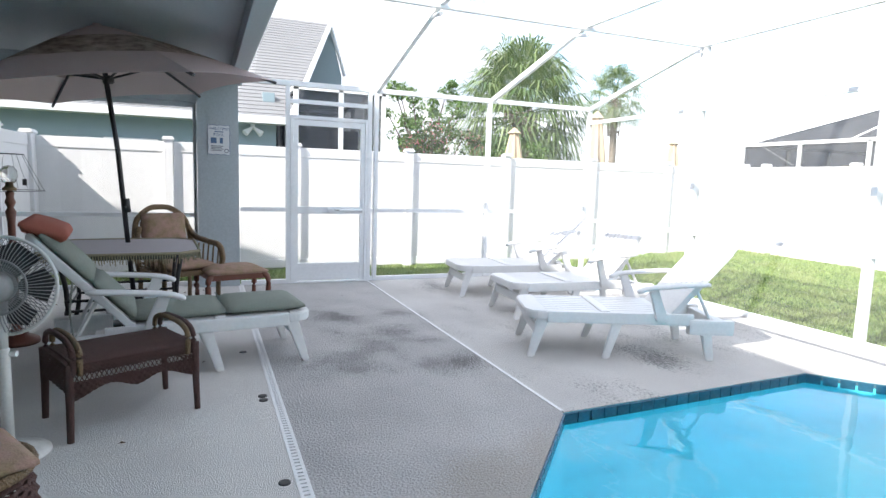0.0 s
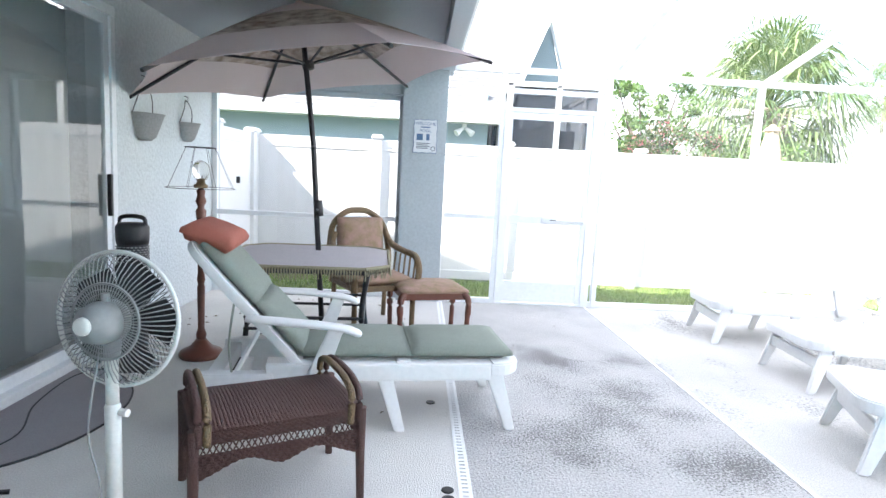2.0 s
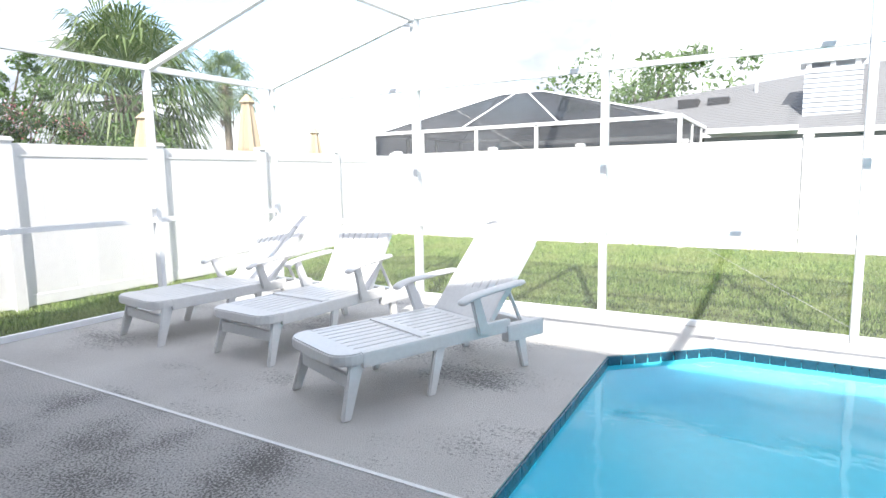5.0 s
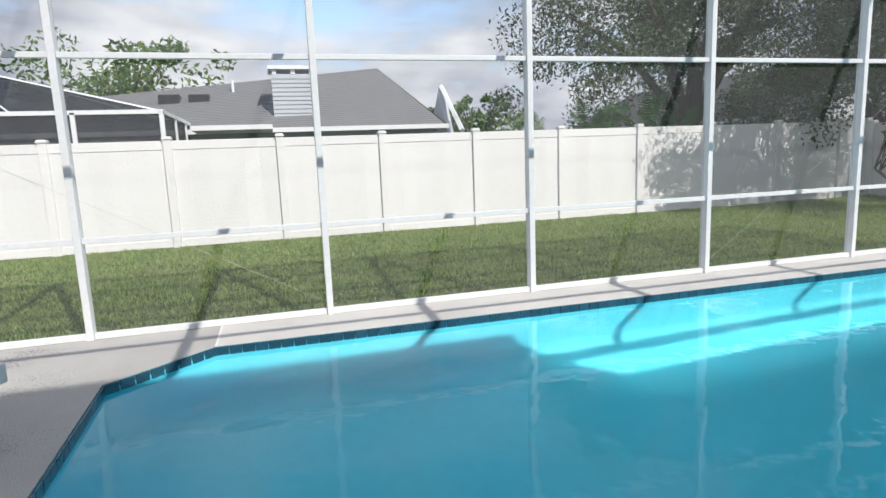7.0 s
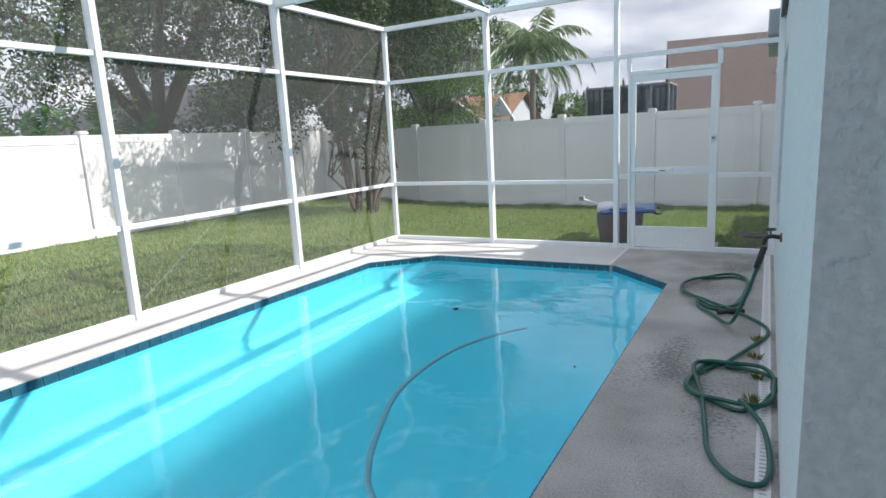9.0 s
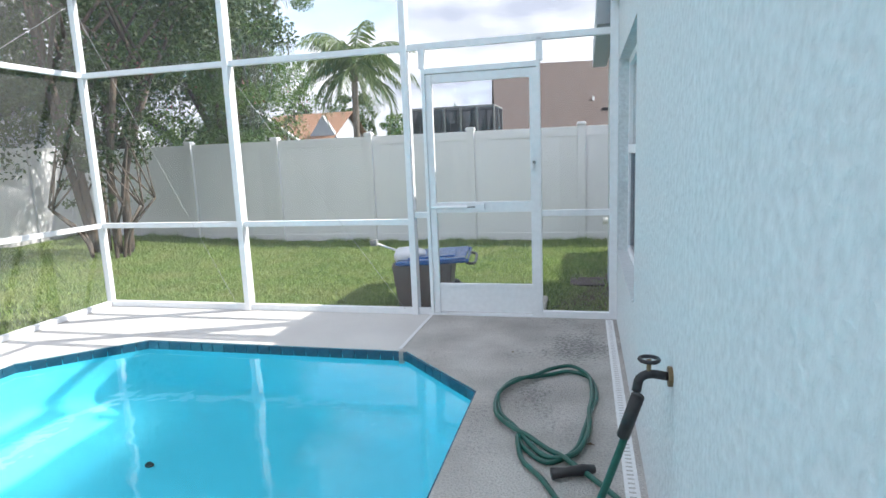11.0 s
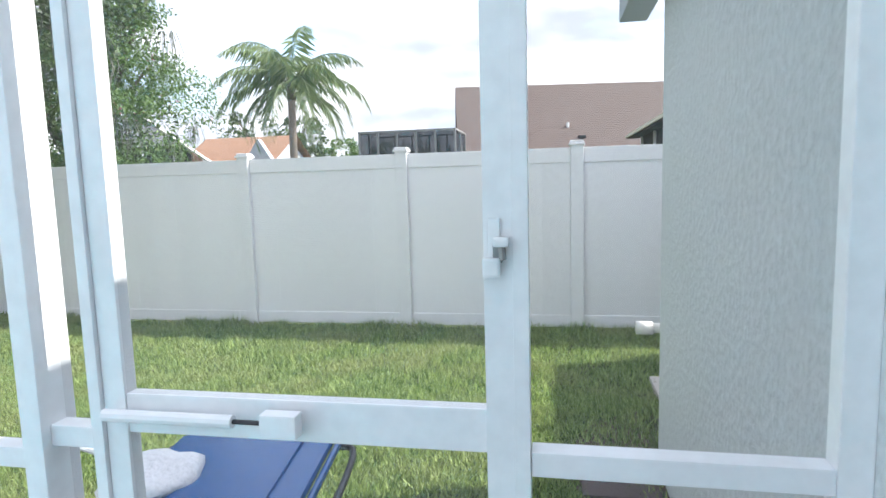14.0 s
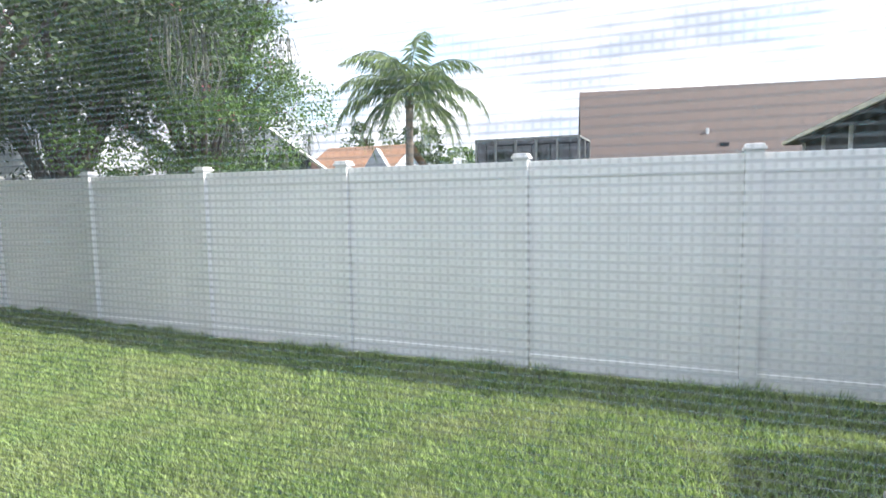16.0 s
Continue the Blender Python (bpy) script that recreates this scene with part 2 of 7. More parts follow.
# Grey-blue, darker than pale_blue_stucco; on column, header, eave and part of the frame.
M_stucco_grey = material("grey_blue_darker", (0.43, 0.48, 0.51), 0.85, vary=0.1, scale=3, fine=40, bump=0.12)
M_ceiling = material("grey_soffit", (0.46, 0.50, 0.53), 0.85, vary=0.06, scale=3, fine=50, bump=0.15)
M_trim = material("white_trim", (0.78, 0.80, 0.82), 0.5, vary=0.06, scale=6, fine=40, bump=0.05)
M_grass = leafy("grass_blades", (0.050, 0.120, 0.019), (0.45, 0.58, 0.21), 0.7)


def patchy(m, color, scale, amount):
    """Mixes a second colour in over the place in broad uneven patches."""
    nt = m.node_tree
    geo = nt.nodes.new("ShaderNodeNewGeometry")
    no = nt.nodes.new("ShaderNodeTexNoise")
    no.inputs["Scale"].default_value = scale
    no.inputs["Detail"].default_value = 6.0
    no.inputs["Roughness"].default_value = 0.65
    link(nt, geo.outputs["Position"], no.inputs["Vector"])
    r = nt.nodes.new("ShaderNodeMapRange")
    r.inputs["From Min"].default_value = 0.44
    r.inputs["From Max"].default_value = 0.66
    r.inputs["To Max"].default_value = amount
    link(nt, no.outputs["Fac"], r.inputs["Value"])
    mix = nt.nodes.new("ShaderNodeMix")
    mix.data_type = "RGBA"
    mix.inputs["B"].default_value = (*color, 1)
    link(nt, r.outputs["Result"], mix.inputs["Factor"])
    p = nt.nodes["Principled BSDF"]
    src = p.inputs["Base Color"].links[0].from_socket
    link(nt, src, mix.inputs["A"])
    for ln in list(src.links):
        if ln.to_node != mix:
            link(nt, mix.outputs["Result"], ln.to_socket)
    return m


M_grass = patchy(M_grass, (0.38, 0.40, 0.19), 1.5, 0.55)
M_lawn = material("lawn_soil", (0.06, 0.10, 0.022), 0.95, vary=0.4, scale=1.3, fine=70, bump=0.5, dark=(0.08, 0.08, 0.035), cover=0.45)
M_soil = material("bare_soil", (0.12, 0.09, 0.07), 0.95, vary=0.4, scale=6, fine=60, bump=0.6)
M_plaster = material("pool_plaster", (0.105, 0.66, 0.80), 0.7, vary=0.05, scale=1.2, fine=12, bump=0.05)
M_tile = material("blue_tile", (0.03, 0.11, 0.17), 0.2, vary=0.2, scale=12, fine=40, bump=0.05, random_tint=0.18)
M_water = glass_material("pool_water", (0.78, 0.96, 1.0), 0.0, 1.33, 0.16)
M_glass = glass_material("window_glass", (0.93, 0.96, 0.96), 0.0, 1.45)
M_screen = screen_material("insect_screen", 0.19, 0.0, (0.24, 0.25, 0.26))
M_screen_fine = screen_material("insect_screen_threads", 0.14, 0.0013)
M_win_screen = screen_material("window_insect_screen", 0.45, 0.0, (0.05, 0.075, 0.12))
M_screen_dark = screen_material("dark_cage_screen", 0.72, 0.0, (0.035, 0.04, 0.05))
M_wicker = material("brown_wicker", (0.135, 0.066, 0.056), 0.6, vary=0.4, scale=8, fine=160, bump=0.5, stretch=(1, 1, 3))
M_rattan = material("honey_rattan", (0.22, 0.145, 0.075), 0.55, vary=0.35, scale=9, fine=120, bump=0.5)
M_redwood = material("red_brown_wood", (0.16, 0.055, 0.035), 0.4, vary=0.3, scale=5, fine=60, bump=0.1, stretch=(4, 4, 1))
M_plastic = material("white_plastic", (0.72, 0.72, 0.72), 0.35, vary=0.05, scale=6, fine=40, bump=0.03)
M_green_cloth = material("sage_green_cloth", (0.30, 0.335, 0.29), 0.95, vary=0.22, scale=9, fine=220, bump=0.4)
M_terracotta = material("terracotta_cloth", (0.42, 0.13, 0.09), 0.9, vary=0.2, scale=9, fine=200, bump=0.3)
M_floral = material("faded_floral_cloth", (0.40, 0.25, 0.21), 0.95, vary=0.2, scale=13, fine=150, bump=0.2, dark=(0.26, 0.20, 0.11), cover=0.5)


def sheer(m, amount):
    """Lets light through a cloth."""
    nt = m.node_tree
    p = nt.nodes["Principled BSDF"]
    tr = nt.nodes.new("ShaderNodeBsdfTranslucent")
    link(nt, p.inputs["Base Color"].links[0].from_socket, tr.inputs["Color"])
    mix = nt.nodes.new("ShaderNodeMixShader")
    mix.inputs["Fac"].default_value = amount
    link(nt, p.outputs["BSDF"], mix.inputs[1])
    link(nt, tr.outputs["BSDF"], mix.inputs[2])
    link(nt, mix.outputs["Shader"], nt.nodes["Material Output"].inputs["Surface"])
    return m


M_canopy = sheer(material("grey_mauve_canvas", (0.70, 0.61, 0.60), 0.95, vary=0.1, scale=3, fine=180, bump=0.2), 0.45)
M_canopy_print = sheer(material("printed_canvas", (0.66, 0.57, 0.52), 0.95, vary=0.2, scale=13, fine=120, bump=0.2, dark=(0.28, 0.21, 0.16), cover=0.5), 0.45)
M_dark_metal = material("dark_bronze_metal", (0.05, 0.05, 0.055), 0.4, 0.6, vary=0.2, scale=9, fine=80, bump=0.05)
M_black = material("black_plastic", (0.025, 0.025, 0.027), 0.45, vary=0.2, scale=9, fine=80, bump=0.05)
M_fan_grey = material("grey_plastic", (0.28, 0.285, 0.285), 0.45, vary=0.08, scale=9, fine=60, bump=0.03)
M_wire = material("grey_wire", (0.45, 0.45, 0.44), 0.4, vary=0.05)
M_fan_white = material("ivory_enamel", (0.70, 0.70, 0.67), 0.4, vary=0.08, scale=9, fine=60, bump=0.03)
M_cloth_table = material("lilac_grey_cloth", (0.45, 0.42, 0.43), 0.9, vary=0.15, scale=7, fine=160, bump=0.25)
M_fringe = material("straw_fringe", (0.30, 0.27, 0.18), 0.9, vary=0.3, scale=12, fine=150, bump=0.3)
M_hose = material("green_hose", (0.012, 0.10, 0.075), 0.35, vary=0.2, scale=12, fine=90, bump=0.05)
M_pool_hose = material("pool_hose", (0.10, 0.36, 0.45), 0.4, vary=0.1, scale=9, fine=60)
M_brass = material("weathered_brass", (0.25, 0.18, 0.10), 0.45, 0.7, vary=0.3, scale=14, fine=80)
M_bin_blue = material("blue_lid", (0.02, 0.10, 0.32), 0.25, vary=0.15, scale=7, fine=60)
M_bin_body = material("brown_grey_bin", (0.16, 0.13, 0.115), 0.6, vary=0.15, scale=6, fine=70)
M_bag = material("white_bag", (0.75, 0.76, 0.80), 0.5, vary=0.1, scale=12, fine=50, bump=0.3)
M_mat = material("grey_mat", (0.36, 0.34, 0.36), 0.95, vary=0.15, scale=5, fine=160, bump=0.3)
M_shingle_grey = material("grey_shingle", (0.21, 0.215, 0.225), 0.9, vary=0.3, scale=1.2, fine=30, bump=0.4, random_tint=0.15)
M_shingle_dark = material("charcoal_shingle", (0.085, 0.085, 0.09), 0.9, vary=0.3, scale=1.2, fine=30, bump=0.4)
M_shingle_brown = material("brown_shingle", (0.14, 0.108, 0.098), 0.9, vary=0.4, scale=2.5, fine=14, bump=0.4)
M_shingle_orange = material("terracotta_roof", (0.38, 0.22, 0.14), 0.9, vary=0.3, scale=1.2, fine=30, bump=0.4)
M_siding = material("pale_siding", (0.50, 0.53, 0.58), 0.7, vary=0.08, scale=3, fine=30, bump=0.1)
M_house_blue = material("blue_grey_wall", (0.27, 0.36, 0.40), 0.85, vary=0.08, scale=2, fine=30, bump=0.2)
M_house_cream = material("cream_wall", (0.62, 0.58, 0.46), 0.85, vary=0.08, scale=2, fine=30, bump=0.2)
# Near black stands in for missing light in rooms, porches and under eaves.
M_unlit_dark = material("unlit_near_black", (0.03, 0.032, 0.035), 0.9, vary=0.2, scale=3, fine=30)
M_bark = material("bark", (0.15, 0.12, 0.095), 0.95, vary=0.35, scale=4, fine=40, bump=0.8, stretch=(1, 1, 0.3))
M_palm_bark = material("palm_bark", (0.26, 0.22, 0.18), 0.95, vary=0.3, scale=3, fine=30, bump=0.8, stretch=(0.5, 0.5, 3))
M_leaf_oak = leafy("oak_leaf", (0.028, 0.055, 0.018), (0.09, 0.14, 0.045))
M_leaf_light = leafy("light_leaf", (0.06, 0.13, 0.03), (0.16, 0.26, 0.07))
M_leaf_palm = leafy("palm_leaf", (0.07, 0.13, 0.045), (0.24, 0.31, 0.13), 0.5)
M_leaf_fern = leafy("philodendron_leaf", (0.03, 0.10, 0.025), (0.10, 0.22, 0.05), 0.4)
M_weed = leafy("weed_leaf", (0.10, 0.14, 0.04), (0.28, 0.27, 0.10))
M_flower = leafy("pink_flower", (0.55, 0.10, 0.16), (0.75, 0.30, 0.34))
M_moss = material("spanish_moss", (0.15, 0.16, 0.13), 0.95, vary=0.2, scale=6, fine=60)
M_blind = material("vertical_blind", (0.33, 0.35, 0.345), 0.8, vary=0.06, scale=3, fine=40)
M_blind_pale = material("pale_blind", (0.84, 0.85, 0.84), 0.7, vary=0.06, scale=3, fine=40)
M_paper = material("printed_board", (0.72, 0.74, 0.76), 0.6, vary=0.05, scale=8, fine=60)
M_ink = material("dark_ink", (0.05, 0.06, 0.09), 0.7, vary=0.1)
M_ink_blue = material("blue_ink", (0.10, 0.17, 0.30), 0.7, vary=0.1)
M_basket = material("grey_plastic_basket", (0.30, 0.30, 0.30), 0.8, vary=0.15, scale=9, fine=60, bump=0.1)
M_bulb = glass_material("bulb_glass", (0.97, 0.97, 0.95), 0.05, 1.3)
M_pad = material("concrete_pad", (0.56, 0.53, 0.49), 0.9, vary=0.2, scale=4, fine=90, bump=0.4)
M_pvc = material("white_pvc", (0.74, 0.74, 0.70), 0.4, vary=0.1, scale=9, fine=60)
M_tan_cloth = material("tan_canvas", (0.50, 0.40, 0.28), 0.9, vary=0.15, scale=5, fine=100)
M_dead_leaf = leafy("dead_leaf", (0.10, 0.07, 0.04), (0.22, 0.16, 0.09))


# ---- mesh helpers ----
def finish(bm, name, mat, smooth=False):
    me = bpy.data.meshes.new(name)
    bmesh.ops.recalc_face_normals(bm, faces=bm.faces)
    bm.to_mesh(me)
    bm.free()
    for m in mat if isinstance(mat, (list, tuple)) else [mat]:
        me.materials.append(m)
    if smooth:
        me.polygons.foreach_set("use_smooth", [True] * len(me.polygons))
    return me


def part(name, bm, mat, parent, label="", smooth=False):
    ob = new(name, bm if isinstance(bm, bpy.types.Mesh) else finish(bm, name, mat, smooth))
    ob.parent = parent
    return tagged(ob, label)


def solo(name, bm, mat, label, category, kind="", smooth=False, group=""):
    ob = new(name, finish(bm, name, mat, smooth))
    return tagged(ob, label, category, group, kind)


def thing(name, label, category, at=(0, 0, 0), rz=0.0, group="", kind=""):
    ob = new(name)
    ob.empty_display_size = 0.1
    ob.matrix_basis = pose(at[0], at[1], at[2], 0, 0, rz)
    return tagged(ob, label, category, group, kind)


def box(bm, lo, hi, bevel=0.0, m=None):
    v = bmesh.ops.create_cube(bm, size=1.0)["verts"]
    lo, hi = Vector(lo), Vector(hi)
    mid, size = (lo + hi) / 2, hi - lo
    for q in v:
        q.co = Vector((q.co.x * size.x, q.co.y * size.y, q.co.z * size.z)) + mid
    if bevel:
        edges = list({e for q in v for e in q.link_edges})
        r = bmesh.ops.bevel(bm, geom=edges, offset=bevel, segments=2, affect="EDGES", profile=0.7)
        v = list({q for f in r["faces"] for q in f.verts} | {q for q in v if q.is_valid})
    if m is not None:
        bmesh.ops.transform(bm, matrix=m, verts=v)
    return v


def boxed(lo, hi, bevel=0.0, m=None):
    bm = bmesh.new()
    box(bm, lo, hi, bevel, m)
    return bm


def tube(bm, pts, radius, sides=8, closed=False, flat=1.0):
    """A round bar along a line; radius: one number or one for each point."""
    pts = [Vector(p) for p in pts]
    n = len(pts)
    rings = []
    up = Vector((0, 0, 1))
    for i, p in enumerate(pts):
        a = pts[(i - 1) % n] if (closed or i) else p
        b = pts[(i + 1) % n] if (closed or i < n - 1) else p
        d = (b - a).normalized()
        side = d.cross(up)
        if side.length < 0.05:
            side = d.cross(Vector((0, 1, 0)))
        side.normalize()
        top = side.cross(d)
        r = radius[i] if isinstance(radius, (list, tuple)) else radius
        rings.append([bm.verts.new(p + side * math.cos(2 * math.pi * k / sides) * r + top * math.sin(2 * math.pi * k / sides) * r * flat) for k in range(sides)])
    for i in range(n if closed else n - 1):
        a, b = rings[i], rings[(i + 1) % n]
        for k in range(sides):
            bm.faces.new((a[k], a[(k + 1) % sides], b[(k + 1) % sides], b[k]))
    if not closed:
        bm.faces.new(rings[0])
        bm.faces.new(rings[-1][::-1])


def tubed(pts, radius, sides=8, closed=False, flat=1.0):
    bm = bmesh.new()
    tube(bm, pts, radius, sides, closed, flat)
    return bm


def lathe(bm, profile, sides=24, at=(0, 0, 0)):
    at = Vector(at)
    rings = [[bm.verts.new(at + Vector((r * math.cos(2 * math.pi * k / sides), r * math.sin(2 * math.pi * k / sides), z))) for k in range(sides)] for r, z in profile]
    for a, b in zip(rings, rings[1:]):
        for k in range(sides):
            bm.faces.new((a[k], a[(k + 1) % sides], b[(k + 1) % sides], b[k]))
    bm.faces.new(rings[0])
    bm.faces.new(rings[-1][::-1])


def lathed(profile, sides=24, at=(0, 0, 0)):
    bm = bmesh.new()
    lathe(bm, profile, sides, at)
    return bm


def curve_pts(keys, steps=8):
    """A smooth line through the points."""
    k = [Vector(p) for p in keys]
    k = [k[0] * 2 - k[1]] + k + [k[-1] * 2 - k[-2]]
    out = []
    for i in range(1, len(k) - 2):
        for s in range(steps):
            t = s / steps
            out.append(0.5 * (2 * k[i] + (k[i + 1] - k[i - 1]) * t + (2 * k[i - 1] - 5 * k[i] + 4 * k[i + 1] - k[i + 2]) * t * t + (3 * k[i] - k[i - 1] - 3 * k[i + 1] + k[i + 2]) * t ** 3))
    out.append(k[-2])
    return out


def prism(bm, ring, z0, z1):
    lo = [bm.verts.new((x, y, z0)) for x, y in ring]
    hi = [bm.verts.new((x, y, z1)) for x, y in ring]
    bm.faces.new(hi)
    bm.faces.new(lo[::-1])
    n = len(ring)
    for i in range(n):
        bm.faces.new((lo[i], lo[(i + 1) % n], hi[(i + 1) % n], hi[i]))


def cushion(bm, lo, hi, puff=0.03, n=8, m=None):
    """A soft pad, thicker in the middle, with a rounded rim."""
    lo, hi = Vector(lo), Vector(hi)
    verts = []
    rows = {}
    for side in (1, -1):
        for i in range(n + 1):
            for j in range(n + 1):
                u, w = i / n, j / n
                edge = min(u, 1 - u, w, 1 - w)
                h = min(1.0, math.sqrt(max(0.0, edge) * 7))
                mid = (lo.z + hi.z) / 2
                half = (hi.z - lo.z) / 2 * (0.25 + 0.75 * h) + puff * h * math.sin(math.pi * u) * math.sin(math.pi * w)
                rows[side, i, j] = bm.verts.new((lo.x + (hi.x - lo.x) * u, lo.y + (hi.y - lo.y) * w, mid + side * half))
                verts.append(rows[side, i, j])
        for i in range(n):
            for j in range(n):
                q = (rows[side, i, j], rows[side, i + 1, j], rows[side, i + 1, j + 1], rows[side, i, j + 1])
                bm.faces.new(q if side > 0 else q[::-1])
    rim = [(i, 0) for i in range(n)] + [(n, j) for j in range(n)] + [(i, n) for i in range(n, 0, -1)] + [(0, j) for j in range(n, 0, -1)]
    for a, b in zip(rim, rim[1:] + rim[:1]):
        bm.faces.new((rows[1, a[0], a[1]], rows[-1, a[0], a[1]], rows[-1, b[0], b[1]], rows[1, b[0], b[1]]))
    if m is not None:
        bmesh.ops.transform(bm, matrix=m, verts=verts)


def raw_mesh(name, verts, faces, mat):
    me = bpy.data.meshes.new(name)
    me.from_pydata(verts, [], faces)
    for m in mat if isinstance(mat, (list, tuple)) else [mat]:
        me.materials.append(m)
    me.update()
    return me


def tri_cloud(name, tris, mat):
    """Many loose triangles from an array n x 3 x 3, in one mesh."""
    tris = np.asarray(tris, dtype=np.float32)
    n = len(tris)
    me = bpy.data.meshes.new(name)
    me.vertices.add(n * 3)
    me.vertices.foreach_set("co", tris.reshape(-1))
    me.loops.add(n * 3)
    me.loops.foreach_set("vertex_index", np.arange(n * 3, dtype=np.int32))
    me.polygons.add(n)
    me.polygons.foreach_set("loop_start", np.arange(0, n * 3, 3, dtype=np.int32))
    me.materials.append(mat)
    me.update(calc_edges=True)
    return me


# ---- plan ----
WALL_X, SLIDER_X, CEIL_Z = 1.38, -1.20, 2.58
EAST_X, NORTH_Y, SOUTH_Y = 6.38, 7.29, -7.3
LANAI_S = -1.55
POOL = [(2.955, 2.62), (2.26, 1.84), (2.26, -5.68), (2.90, -6.32), (5.11, -6.32), (5.75, -5.68), (5.76, 2.05), (5.18, 2.70)]


def ground_z(x, y):
    e = min(1.0, max(0.0, (x - 6.6) / 4.6))
    return -0.12 + 0.14 * e * e * (3 - 2 * e)


# ---- ground and deck ----
def build_ground():
    xs = [-1500, -300, -60, -20, -8.0, -3.0, 1.2, 3.0, 5.0, 6.55] + [7.2 + 0.6 * i for i in range(8)] + [12.5, 20, 60, 300, 1500]
    ys = [-1500, -300, -60, -25, -16, -12.3, -10, -7.42, -4, 0, 4, 7.5, 9.6, 14, 25, 60, 300, 1500]
    verts = [(x, y, ground_z(x, y)) for x in xs for y in ys]
    faces = []
    for i in range(len(xs) - 1):
        for j in range(len(ys) - 1):
            cx, cy = (xs[i] + xs[i + 1]) / 2, (ys[j] + ys[j + 1]) / 2
            if -8 < cx < 6.55 and -7.42 < cy < 7.5:
                continue
            a = i * len(ys) + j
            faces.append((a, a + len(ys), a + len(ys) + 1, a + 1))
    ob = new("ground", raw_mesh("ground", verts, faces, M_lawn))
    tagged(ob, "flat green lawn running out to the neighbouring plots", "ground", kind="structure")


build_ground()

DECK_E, DECK_S, DECK_N = 6.55, -7.42, 7.5
DRAIN_X, JOINT_X = 1.358, 2.955


def deck_slab(name, rings, mat, label):
    bm = bmesh.new()
    for r in rings:
        prism(bm, r, -0.16, 0.0)
    solo(name, bm, mat, label, "deck", "structure")


deck_slab("floor_lanai", [[(-1.5, LANAI_S), (DRAIN_X - 0.03, LANAI_S), (DRAIN_X - 0.03, DECK_N), (-1.5, DECK_N)]], M_deck, "pale textured concrete slab of the covered lanai")
deck_slab("deck_north", [[(DRAIN_X + 0.03, 1.84), (2.26, 1.84), (JOINT_X - 0.006, 2.612), (JOINT_X - 0.006, DECK_N), (DRAIN_X + 0.03, DECK_N)]], M_deck_stained, "pale concrete pool deck with black mildew stains")
deck_slab("deck_northeast", [[(JOINT_X + 0.006, 2.622), (5.18, 2.70), (5.76, 2.05), (5.85, 2.05), (DECK_E, 2.05), (DECK_E, DECK_N), (JOINT_X + 0.006, DECK_N)]], M_deck_far, "pale concrete pool deck with faint stains")
deck_slab("deck_east", [[(5.75, -5.68), (DECK_E, -5.68), (DECK_E, 2.038), (5.76, 2.038)]], M_deck, "narrow sunlit concrete strip along the pool")
deck_slab("deck_south", [[(JOINT_X + 0.006, -6.32), (5.11, -6.32), (5.75, -5.69), (DECK_E, -5.69), (DECK_E, DECK_S), (JOINT_X + 0.006, DECK_S)]][:1], M_deck, "pale concrete deck behind the pool")
deck_slab("deck_west", [[(WALL_X, LANAI_S), (WALL_X, DECK_S), (JOINT_X - 0.006, DECK_S), (JOINT_X - 0.006, -6.29), (2.90, -6.32), (2.26, -5.68), (2.26, LANAI_S)],
                        [(DRAIN_X + 0.03, LANAI_S), (2.26, LANAI_S), (2.26, 1.82), (DRAIN_X + 0.03, 1.82)]], M_deck_worn, "worn brown-grey concrete walkway between house and pool")


# ---- pool ----
M_ink_grout = material("dark_grout", (0.06, 0.13, 0.17), 0.8, vary=0.1)

